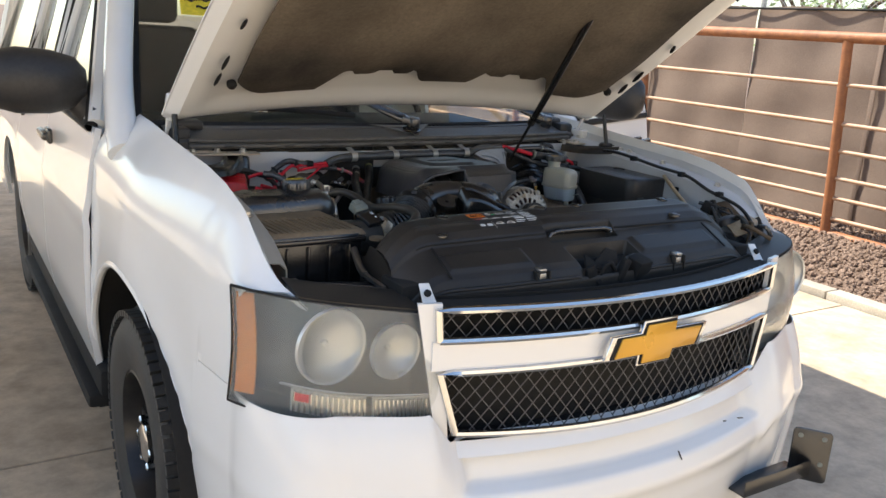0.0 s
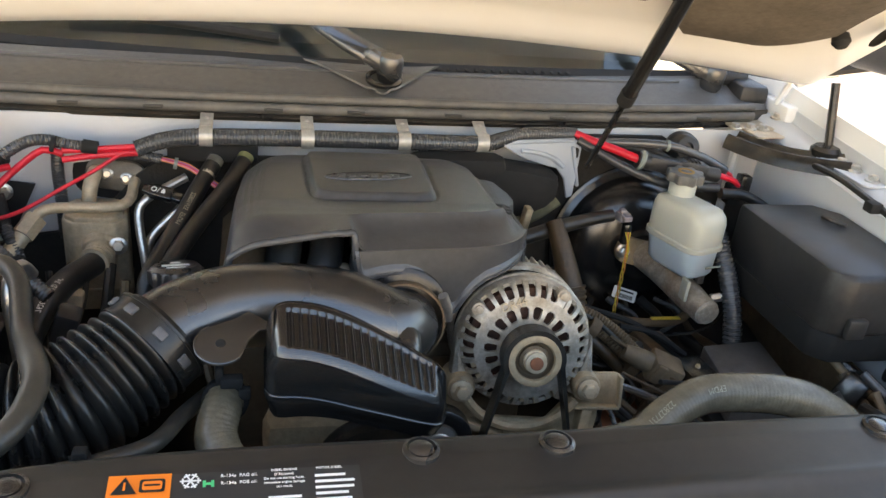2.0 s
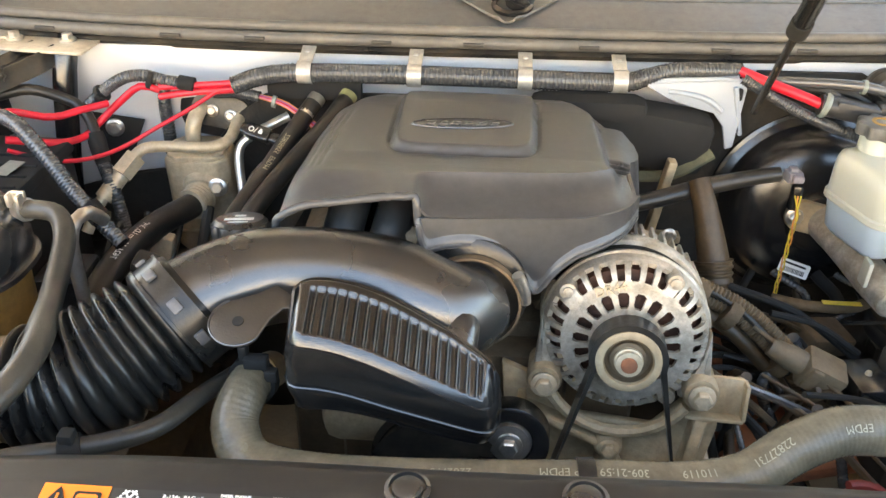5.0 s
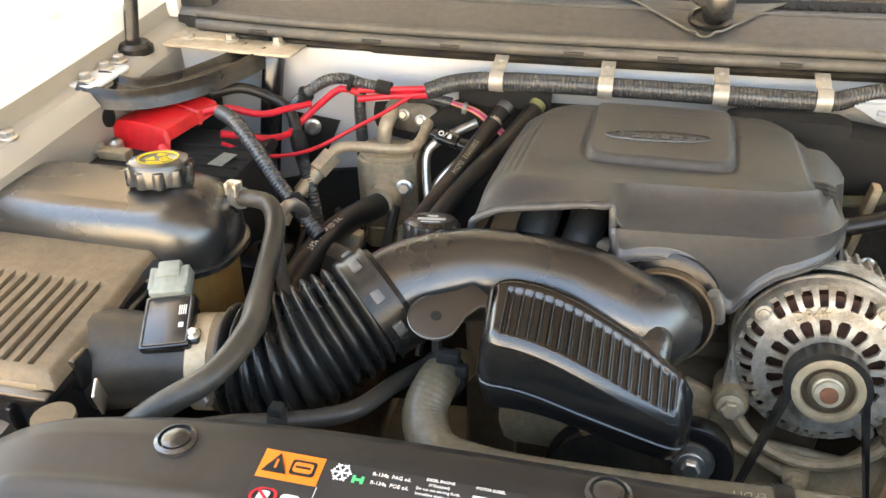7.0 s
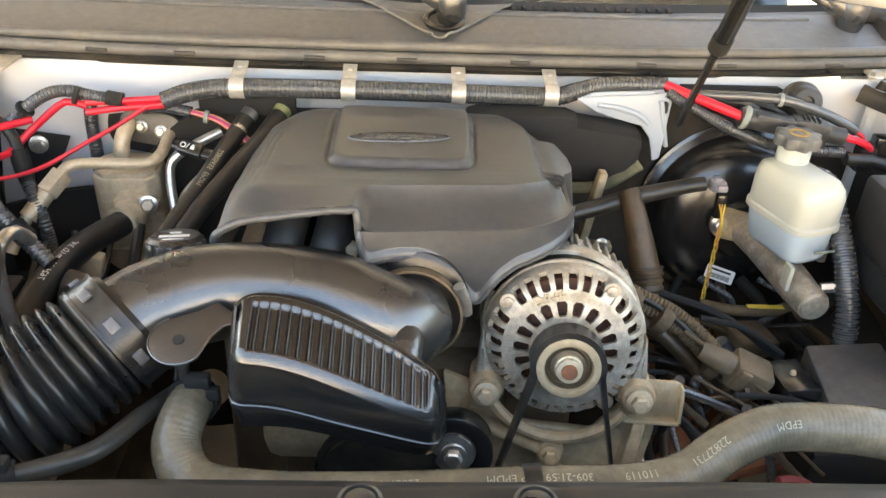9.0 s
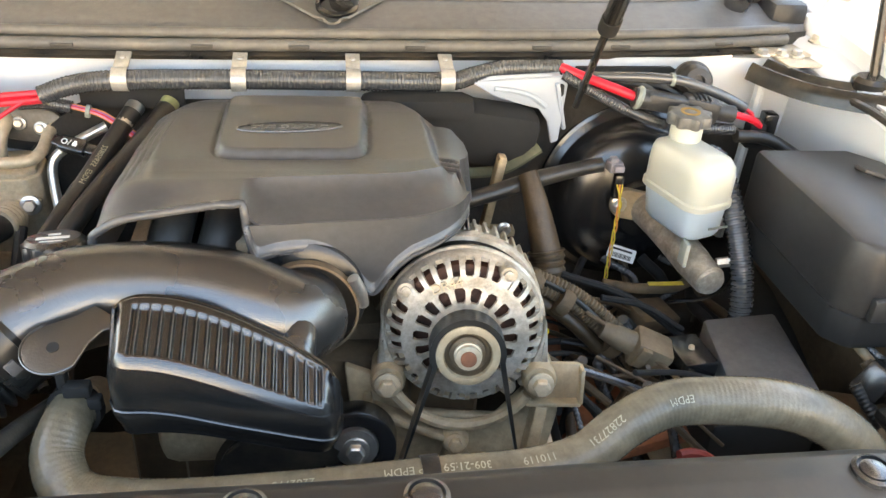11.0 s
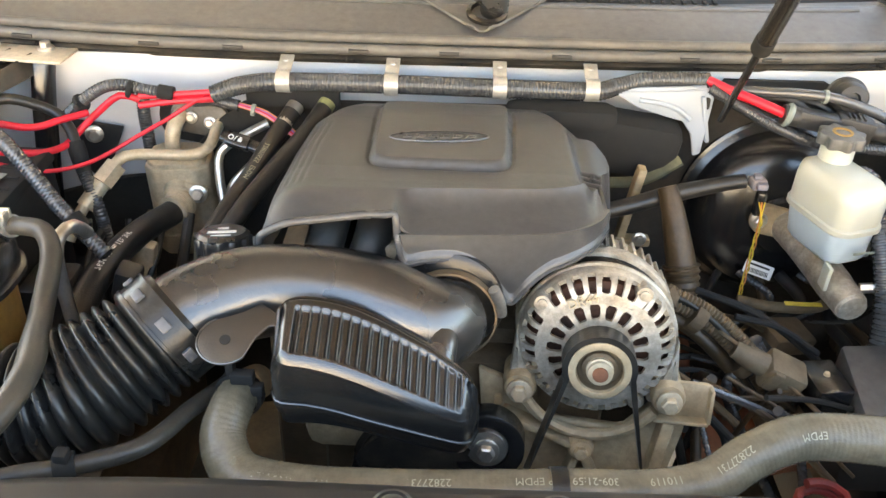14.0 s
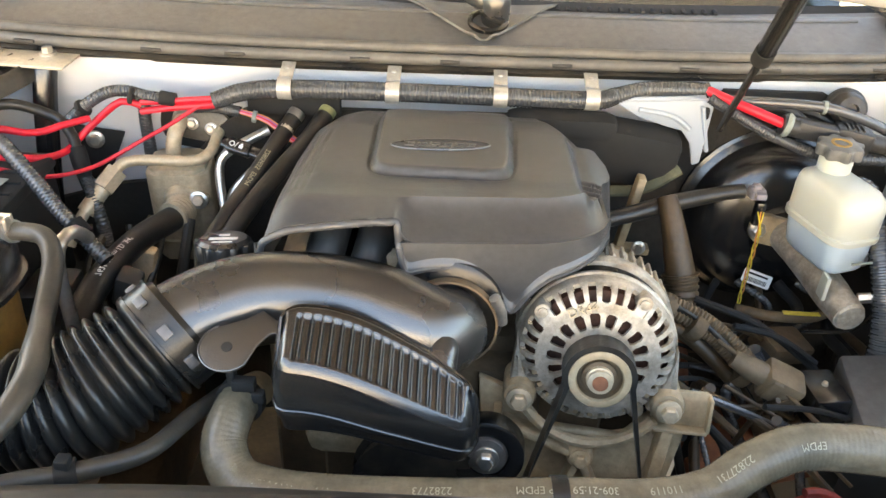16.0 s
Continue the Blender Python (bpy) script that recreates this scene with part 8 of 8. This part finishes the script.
def build_right_corner():
    # brake servo, master cylinder, reservoir
    bo = thing("brake_booster", "black brake booster drum on the firewall", "brake booster", (0.47, 1.0, 1.0))
    bm_ = frame_at((0.470, 1.03, 1.045), (0.06, -1, 0.10), (1, 0, 0))
    part("drum", moved(lathe([(0.128, -0.02), (0.134, 0.0), (0.134, 0.012), (0.125, 0.018), (0.118, 0.045), (0.105, 0.062), (0.07, 0.072), (0.045, 0.074), (0.04, 0.085)], n=56), bm_), GLOSSBLACK, bo)
    part("rolled_rim", moved(lathe([(0.134, 0.002), (0.139, 0.004), (0.139, 0.010), (0.134, 0.012)], n=56, closed=True), bm_), GLOSSBLACK, bo)
    part("tag_sticker", prism(rounded(0.042, 0.020, 0.002), 0.0008, frame_at((0.447, 0.925, 0.993), (-0.1, -1, 0.5), (1, 0, -0.35))), PRINT, bo, "white bar code tag")
    part("tag_bars", join(*[moved(box((-0.014 + 0.0022 * i, -0.004, 0.001), (0.0011 if i % 3 else 0.0016, 0.007, 0.0004)), frame_at((0.447, 0.925, 0.993), (-0.1, -1, 0.5), (1, 0, -0.35))) for i in range(14)], moved(box((0, 0.005, 0.001), (0.03, 0.003, 0.0004)), frame_at((0.447, 0.925, 0.993), (-0.1, -1, 0.5), (1, 0, -0.35)))), BLACK, bo)
    mc = thing("master_cylinder", "grey cast brake master cylinder under the reservoir", "brake cylinder", (0.5, 0.87, 1.0))
    part("flange", prism(rounded(0.11, 0.045, 0.02), 0.014, frame_at((0.475, 0.952, 1.06), (0.10, -1, 0.08), (1, 0, -0.25)), 0.003), DIRTALU, mc)
    part("bore", tube([(0.478, 0.945, 1.06), (0.49, 0.88, 1.055), (0.503, 0.80, 1.048), (0.508, 0.772, 1.046)], [0.026, 0.024, 0.0235, 0.0235, 0.021], n=28, step=0.02), ALU, mc, "grey cast cylinder bore")
    part("end_cap", lathe([(0.0205, 0), (0.018, 0.006), (0.002, 0.008)], frame_at((0.508, 0.773, 1.046), (0.12, -1, -0.05)), n=28), ALU, mc)
    bolt("flange_bolt", (0.432, 0.938, 1.07), (0.1, -1, 0.1), 0.009, mc)
    part("line_nut", tube([(0.527, 0.80, 1.055), (0.55, 0.797, 1.06)], 0.007, n=6, step=0.05), STEEL, mc)
    part("brake_line", tube([(0.55, 0.797, 1.06), (0.562, 0.80, 1.04), (0.55, 0.83, 0.98), (0.50, 0.86, 0.95)], 0.0032, n=8), DARKMETAL, mc)
    part("rib", box((0.478, 0.80, 1.072), (0.006, 0.02, 0.035), 0.002), MILKY, mc)
    r = thing("brake_fluid_reservoir", "milky white brake fluid reservoir with black cap", "fluid reservoir", (0.5, 0.86, 1.07))
    rm = pose(0.490, 0.858, 0.012, 0, 0, 20)
    def resv(levels, w, d):
        bm = bmesh.new()
        rings = []
        for z, k, dy in levels:
            rings.append([bm.verts.new(rm @ Vector((x * k, y * k + dy, z))) for x, y in rounded(w, d, 0.022, 5)])
        for a, b in zip(rings, rings[1:]):
            for j in range(len(a)):
                bm.faces.new((a[j], a[(j + 1) % len(a)], b[(j + 1) % len(a)], b[j]))
        bm.faces.new(rings[0])
        bm.faces.new(rings[-1])
        return bm
    part("upper_tank", resv([(1.125, 0.99, 0), (1.132, 1.0, 0), (1.160, 1.0, 0.0), (1.170, 0.97, 0.001), (1.178, 0.88, 0.004), (1.181, 0.7, 0.006)], 0.074, 0.110), MILKY, r, "yellowed milky upper half", 60)
    part("lower_tank", resv([(1.074, 0.78, -0.005), (1.080, 0.88, -0.003), (1.118, 0.955, 0), (1.122, 0.96, 0)], 0.074, 0.110), BLUEMILK, r, "clearer lower half", 60)
    part("weld_seam", resv([(1.117, 1.0, 0), (1.119, 1.05, 0), (1.1255, 1.05, 0), (1.1275, 1.0, 0)], 0.074, 0.110), MILKY, r)
    part("neck", lathe([(0.021, 0), (0.021, 0.03)], pose(0.489, 0.895, 1.19), n=28), MILKY, r)
    cap = part("cap", prism([((0.0275 + 0.003 * math.cos(8 * a)) * math.cos(a), (0.0275 + 0.003 * math.cos(8 * a)) * math.sin(a)) for a in (2 * math.pi * i / 64 for i in range(64))], 0.0165, pose(0.489, 0.895, 1.213), 0.003), SEAL, r, "dusty dark lobed cap")
    part("cap_symbol", lathe([(0.013, 0.0), (0.013, 0.0012), (0.009, 0.0012), (0.009, 0)], pose(0.489, 0.895, 1.2295), n=24, closed=True), mat("faded ochre print", (0.35, 0.2, 0.05), 0.6), cap)
    part("min_mark", box(rm @ Vector((0, -0.0672, 1.10)), (0.03, 0.002, 0.003), 0.0005, (0, 0, 14)), PALEGREY, r)
    # vacuum hose with its plug
    v = thing("vacuum_hose", "black vacuum line ending in a grey plug", "hose", (0.3, 0.88, 1.13))
    part("hose", tube([(0.175, 0.84, 1.125), (0.225, 0.86, 1.128), (0.29, 0.885, 1.136), (0.355, 0.90, 1.145), (0.385, 0.905, 1.148)], [0.010, 0.0115, 0.012, 0.0105, 0.010], n=14), RUBBER, v)
    part("plug", join(box((0.402, 0.902, 1.148), (0.020, 0.019, 0.015), 0.003, (0, 0, 10)), box((0.404, 0.889, 1.150), (0.014, 0.010, 0.009), 0.002), box((0.401, 0.903, 1.157), (0.010, 0.012, 0.006), 0.0015)), PLUGGREY, v, "grey connector with pink wires")
    part("socket", box((0.408, 0.893, 1.122), (0.014, 0.014, 0.036), 0.004), GLOSSBLACK, v)
    for i in range(3):
        pts = [(0.411 + 0.0022 * math.cos(q * 1.1 + 2.1 * i), 0.880 + 0.0022 * math.sin(q * 1.1 + 2.1 * i), 1.100 - 0.0105 * q) for q in range(14)]
        part("wire", tube([(0.404 + 0.004 * i, 0.885, 1.128)] + pts, 0.0010, n=6, step=0.004), (WIRE_YEL, WIRE_ORANGE, WIRE_YEL)[i], v)
    # steering shaft and rubber boot
    st = thing("steering_shaft", "dusty brown steering shaft with rubber boot", "steering shaft", (0.3, 0.8, 1.0))
    part("boot", tube([(0.276, 0.875, 1.15), (0.284, 0.855, 1.125), (0.293, 0.835, 1.09), (0.300, 0.82, 1.06)], [0.013, 0.015, 0.018, 0.020], n=18), BOOT, st)
    part("boot_lip", tube([(0.299, 0.822, 1.065), (0.302, 0.812, 1.045), (0.303, 0.806, 1.03)], [0.0245, 0.023, 0.022], n=18, ribs=0.002, pitch=0.008), BOOT, st)
    part("shaft", tube([(0.302, 0.812, 1.035), (0.305, 0.79, 0.99), (0.32, 0.75, 0.88)], 0.012, n=14), RUST, st)
    part("plate", join(box((0.245, 0.93, 1.09), (0.012, 0.02, 0.12), 0.003, (0, 8, 0)), box((0.255, 0.925, 1.035), (0.05, 0.02, 0.012), 0.003)), DIRTALU, st)
    bolt("bolt", (0.262, 0.912, 1.045), (0, -1, 0.2), 0.007, st)
    # fuse box
    f = thing("fuse_box", "large black plastic fuse box by the fender", "fuse box", (0.69, 0.72, 1.0))
    out = [(0.572, 0.86), (0.578, 0.63), (0.60, 0.605), (0.735, 0.605), (0.735, 0.82), (0.70, 0.86)]
    part("cover", prism([(x, y) for x, y in out], 0.095, pose(0, 0, 1.10), 0.010), PLASTIC, f)
    part("base", prism([(x * 0.98 + 0.012, y * 0.985 + 0.01) for x, y in out], 0.045, pose(0, 0, 1.060), 0.006), BLACK, f)
    part("latch", box((0.62, 0.60, 1.12), (0.03, 0.012, 0.03), 0.004), PLASTIC, f)
    part("handle", tube([(0.68, 0.80, 1.197), (0.68, 0.78, 1.20), (0.70, 0.77, 1.197)], 0.003, n=8), PLASTIC, f)
    # wide corrugated conduit
    c = thing("cable_conduit", "thick black corrugated conduit beside the reservoir", "wiring", (0.56, 0.8, 1.1))
    part("conduit", tube([(0.530, 0.90, 1.165), (0.536, 0.875, 1.165), (0.545, 0.84, 1.13), (0.553, 0.80, 1.08), (0.558, 0.77, 1.02), (0.558, 0.75, 0.95)], 0.0155, n=18, ribs=0.002, pitch=0.0070), LOOM, c, "", 30)
    # relay boxes low down
    rb = thing("relay_box", "flat black module box beside the engine", "relay", (0.53, 0.68, 0.9))
    part("lid", prism([(0.498, 0.745), (0.602, 0.755), (0.585, 0.60), (0.478, 0.612)], 0.05, pose(0, 0, 0.955), 0.005), COWLGREY, rb)
    part("small_relay", box((0.455, 0.68, 0.985), (0.046, 0.06, 0.05), 0.005, (0, 0, 8)), GLOSSBLACK, rb)
    part("relay_stud", lathe([(0.004, 0), (0.003, 0.004)], pose(0.455, 0.68, 1.01), n=10), BRASSY, rb)
    part("carrier", box((0.53, 0.68, 0.93), (0.14, 0.17, 0.06), 0.01), BLACK, rb)
    # wiring beside the engine
    w = thing("engine_harness", "dusty engine wiring harness beside the alternator", "wiring", (0.33, 0.72, 1.0))
    for i, (dx, dz, r) in enumerate(((0, 0, 0.008), (0.012, 0.012, 0.0075), (-0.014, -0.012, 0.009), (0.004, -0.022, 0.0055), (0.02, -0.004, 0.005), (0.010, 0.002, 0.0045), (-0.006, 0.016, 0.004))):
        part("cable", tube([(0.245 + dx, 0.745, 1.072 + dz), (0.30 + dx, 0.73, 1.052 + dz), (0.345 + dx, 0.715, 1.02 + dz), (0.388 + dx, 0.70, 0.975 + dz), (0.425 + dx, 0.68, 0.915 + dz)], r, n=10, ribs=0.0014 if i < 2 else 0.0, pitch=0.005), (TAPE, TAPE, BOOT, RUBBER, GRIME, BLACK, RUBBER)[i], w)
    for p in ((0.262, 0.742, 1.068), (0.30, 0.73, 1.05), (0.365, 0.708, 1.0)):
        part("tape_wrap", lathe([(0.019, -0.008), (0.0205, 0), (0.019, 0.008)], frame_at(p, (0.8, -0.2, -0.5)), n=16), TAPE, w)
    rnd = random.Random(21)
    for i in range(16):
        x, y = rnd.uniform(0.24, 0.42), rnd.uniform(0.60, 0.78)
        part("cable", tube([(x, y, 1.03 - rnd.random() * 0.05), (x + rnd.uniform(-0.04, 0.06), y + rnd.uniform(-0.06, 0.04), 0.96), (x + rnd.uniform(-0.08, 0.1), y + rnd.uniform(-0.1, 0.05), 0.88 - rnd.random() * 0.1)], rnd.uniform(0.0035, 0.008), n=10, ribs=0.0007 if i % 4 == 1 else 0.0, pitch=0.005), (BLACK, LOOM, BOOT, RUBBER)[i % 4], w)
    part("taped_branch", join(tube([(0.345, 0.700, 1.028), (0.368, 0.690, 1.020), (0.385, 0.685, 1.014)], [0.011, 0.015, 0.015], n=14), box((0.402, 0.683, 1.006), (0.050, 0.040, 0.038), 0.006, (8, 22, -10)), box((0.386, 0.664, 1.010), (0.014, 0.006, 0.030), 0.002, (8, 22, -10))), DUSTYBLACK, w, "dusty tan harness connector")
    part("lower_plate", box((0.38, 0.69, 0.90), (0.18, 0.13, 0.02), 0.004, (6, 0, 15)), RUST, w, "rusty steel plate below the wiring")
    part("striped_cable", tube([(0.40, 0.86, 0.985), (0.45, 0.85, 0.982), (0.51, 0.85, 0.985), (0.55, 0.87, 1.0)], 0.0075, n=10), TAPE, w)
    part("yellow_wire", join(*[tube([(0.462, 0.848 + d, 0.991), (0.485, 0.843 + d, 0.994), (0.512, 0.846 + d, 0.992)], 0.0011, n=6) for d in (-0.003, 0.0, 0.003)]), WIRE_YEL, w)
    part("orange_plug", box((0.298, 0.795, 1.015), (0.02, 0.02, 0.025), 0.004), RUST, w)
    part("yellow_clip", box((0.268, 0.70, 1.03), (0.022, 0.008, 0.006), 0.002, (0, 20, 0)), YELLOW, w)
    for i in range(7):
        x = 0.40 + 0.03 * i
        part("cable", tube([(x, 0.95, 0.97), (x + rnd.uniform(-0.05, 0.05), 0.90, 0.94 + rnd.uniform(-0.02, 0.03)), (x + rnd.uniform(-0.09, 0.09), 0.82, 0.93), (x + rnd.uniform(-0.05, 0.05), 0.72, 0.88)], rnd.uniform(0.005, 0.009), n=10, ribs=0.0008 if i % 3 == 1 else 0.0, pitch=0.005), (BLACK, LOOM, BOOT)[i % 3], w)
    part("strap", tube([(0.40, 0.66, 0.99), (0.41, 0.70, 0.985), (0.40, 0.74, 0.97)], 0.016, n=10, flat=0.3), GRIME, w)
    rc = random.Random(77)
    for i in range(22):
        x, y, z = rc.uniform(0.27, 0.42), rc.uniform(0.60, 0.80), rc.uniform(0.955, 1.015)
        a = rc.uniform(-0.6, 0.5)
        d = Vector((math.cos(a), math.sin(a), -0.45)) * rc.uniform(0.05, 0.09)
        p = Vector((x, y, z))
        part("cable", tube([p - d, p + Vector((0, 0, rc.uniform(0.005, 0.02))), p + d], rc.uniform(0.002, 0.005), n=8), (BOOT, LOOM, BLACK, TAPE, BLACK)[i % 5], w)
    for p, sz, m_ in (((0.335, 0.80, 0.985), (0.05, 0.04, 0.04), TAPE), ((0.46, 0.82, 0.955), (0.08, 0.05, 0.03), GRIME), ((0.40, 0.765, 0.975), (0.04, 0.03, 0.025), BLACK)):
        part("connector", box(p, sz, 0.006, (10, 15, 25)), m_, w)
    red = part("red_coil", tube([(0.405 + 0.026 * math.cos(i * 0.6), 0.520 + 0.020 * math.sin(i * 0.6), 0.965 + 0.0010 * i) for i in range(15)], 0.0055, n=8, step=0.01), mat("aged red sleeve", (0.22, 0.022, 0.02), 0.5, other=(0.14, 0.03, 0.02), amount=0.5, scale=30.0), w, "coiled red cable")
    # dusty leads and brackets low along the fender wall
    fw = thing("fender_wiring", "dusty leads and brackets along the inner fender wall", "wiring", (0.66, 0.58, 0.95))
    rf = random.Random(53)
    for q in range(9):
        y, z = 0.60 - 0.022 * q, 1.075 - 0.016 * (q % 4)
        part("lead", tube([(0.610 + 0.010 * (q % 3), y + 0.05, z), (0.640 + rf.uniform(-0.01, 0.02), y + 0.01, z - 0.03), (0.668, y - 0.03, z - 0.05 + rf.uniform(-0.02, 0.02)), (0.690, y - 0.06, z - 0.09)], rf.uniform(0.003, 0.008), n=10, ribs=0.0007 if q % 3 == 0 else 0.0, pitch=0.005), (LOOM, DUSTYBLACK, BOOT, RUBBER)[q % 4], fw)
    for p, sz, m_ in (((0.640, 0.585, 1.030), (0.05, 0.035, 0.045), GLOSSBLACK), ((0.675, 0.530, 1.045), (0.04, 0.05, 0.03), DUSTYBLACK), ((0.625, 0.520, 1.000), (0.06, 0.03, 0.03), GRIME)):
        part("connector", box(p, sz, 0.005, (15, 20, 30)), m_, fw)
    part("support", box((0.66, 0.56, 0.95), (0.11, 0.16, 0.03), 0.008, (0, 12, 0)), GRIME, fw, "dusty steel support")
    # steel inner brace and lamp-back clutter along the fender
    k = thing("fender_clutter", "dusty brackets and wiring behind the headlamp", "bracket", (0.65, 0.4, 1.05))
    part("prop_rod", tube([(0.715, 0.60, 1.205), (0.695, 0.52, 1.165), (0.675, 0.44, 1.130), (0.66, 0.37, 1.10)], 0.006, n=10), DIRTALU, k)
    part("orange_tag", box((0.625, 0.44, 1.125), (0.10, 0.03, 0.004), 0.001, (0, 0, 10)), ORANGE, k, "orange warning tag")
    part("lamp_carrier", join(box((0.66, 0.30, 1.03), (0.16, 0.14, 0.10), 0.02, (0, 0, 25)), box((0.60, 0.38, 1.02), (0.08, 0.08, 0.10), 0.015), box((0.72, 0.36, 1.05), (0.05, 0.10, 0.05), 0.01)), PLASTIC, k)
    for i in range(7):
        x, y = 0.56 + 0.025 * i, 0.42 - 0.03 * (i % 3)
        part("wire", tube([(x, y + 0.06, 1.08), (x + rnd.uniform(-0.03, 0.04), y, 1.095 + rnd.uniform(-0.02, 0.02)), (x + rnd.uniform(-0.04, 0.06), y - 0.09, 1.07)], rnd.uniform(0.004, 0.009), n=8), (RUBBER, DUSTHOSE, GRIME, BRASSY)[i % 4], k)
    part("washer_spool", lathe([(0.02, 0), (0.02, 0.015), (0.012, 0.02)], pose(0.655, 0.455, 1.085), n=20), STEEL, k)
    part("hood_cable", tube([(0.72, 0.97, 1.235), (0.722, 0.86, 1.245), (0.72, 0.777, 1.242), (0.716, 0.635, 1.230), (0.714, 0.504, 1.222), (0.705, 0.40, 1.195), (0.71, 0.277, 1.165), (0.70, 0.20, 1.11)], 0.0055, n=8), RUBBER, k)
    for y, z in ((0.74, 1.240), (0.52, 1.224), (0.36, 1.190)):
        part("cable_clip", box((0.708, y, z), (0.02, 0.02, 0.016), 0.003), BLACK, k)
    part("lamp_bracket", prism([(-0.05, -0.03), (0.03, -0.035), (0.06, 0.0), (0.045, 0.035), (0.0, 0.02), (-0.04, 0.03)], 0.006, frame_at((0.675, 0.235, 1.120), (-0.3, -0.5, 1)), 0.002), DIRTALU, k, "dusty pressed lamp bracket")
    part("lamp_bracket", prism([(-0.03, -0.06), (0.02, -0.05), (0.03, 0.04), (-0.01, 0.06)], 0.005, frame_at((0.70, 0.31, 1.140), (-0.6, -0.3, 0.7)), 0.002), GRIME, k, "dusty pressed lamp bracket")
    part("connector", box((0.672, 0.36, 1.150), (0.05, 0.04, 0.035), 0.005, (20, 10, 30)), BLACK, k, "black lamp connector")
    part("connector", box((0.685, 0.195, 1.115), (0.035, 0.03, 0.03), 0.004, (0, 20, -20)), BLACK, k, "black lamp connector")
    part("bulb_cover", lathe([(0.034, 0), (0.034, 0.018), (0.024, 0.026), (0.008, 0.028)], frame_at((0.655, 0.275, 1.115), (-0.2, 0.5, 0.85)), n=24), PLASTIC, k, "round black bulb cover")
    rk = random.Random(31)
    for i in range(14):
        x, y = rk.uniform(0.64, 0.71), rk.uniform(0.18, 0.42)
        z = 1.115 + 0.16 * (y - 0.15)
        part("wire", tube([(x, y, z), (x + rk.uniform(-0.03, 0.02), y - rk.uniform(0.01, 0.05), z + rk.uniform(-0.01, 0.025)), (x + rk.uniform(-0.04, 0.02), y - rk.uniform(0.04, 0.10), z - rk.uniform(0.0, 0.05))], rk.uniform(0.003, 0.007), n=8), (RUBBER, HOSE, GRIME, LOOM)[i % 4], k)
    part("hook_loop", tube([(0.712, 0.60, 1.09), (0.70, 0.595, 1.07), (0.70, 0.60, 1.04), (0.712, 0.61, 1.03)], 0.006, n=8), BLACK, k)
    for y in (0.62, 0.55):
        part("apron_slot", prism(rounded(0.022, 0.018, 0.003), 0.001, frame_at((0.7290, y, 1.165), (-1, 0, 0.05))), BLACK, k)
    # the same on the passenger's side
    q = thing("lamp_back", "black lamp carrier and brackets beside the air box", "bracket", (-0.65, 0.3, 1.0))
    part("carrier", join(box((-0.64, 0.245, 1.045), (0.20, 0.14, 0.05), 0.015, (0, 0, -18)), box((-0.58, 0.20, 1.03), (0.08, 0.12, 0.10), 0.015), box((-0.70, 0.32, 1.03), (0.06, 0.1, 0.08), 0.01)), PLASTIC, q)
    part("arm", tube([(-0.53, 0.14, 1.08), (-0.60, 0.18, 1.085), (-0.68, 0.25, 1.08)], 0.012, n=8, flat=0.5), SATIN, q)
    part("stay", tube([(-0.545, 0.33, 1.13), (-0.56, 0.25, 1.10), (-0.55, 0.16, 1.085)], 0.009, n=8), SATIN, q)
    part("steel_tab", box((-0.452, 0.340, 1.172), (0.003, 0.018, 0.03), 0.001, (20, 0, 20)), STEEL, q)
    part("tan_washer", lathe([(0.018, 0), (0.018, 0.006)], pose(-0.49, 0.325, 1.150), n=16), DUSTYBLACK, q)


build_cowl()
build_loom()
build_ac()
build_hoses()
build_left_corner()
build_right_corner()
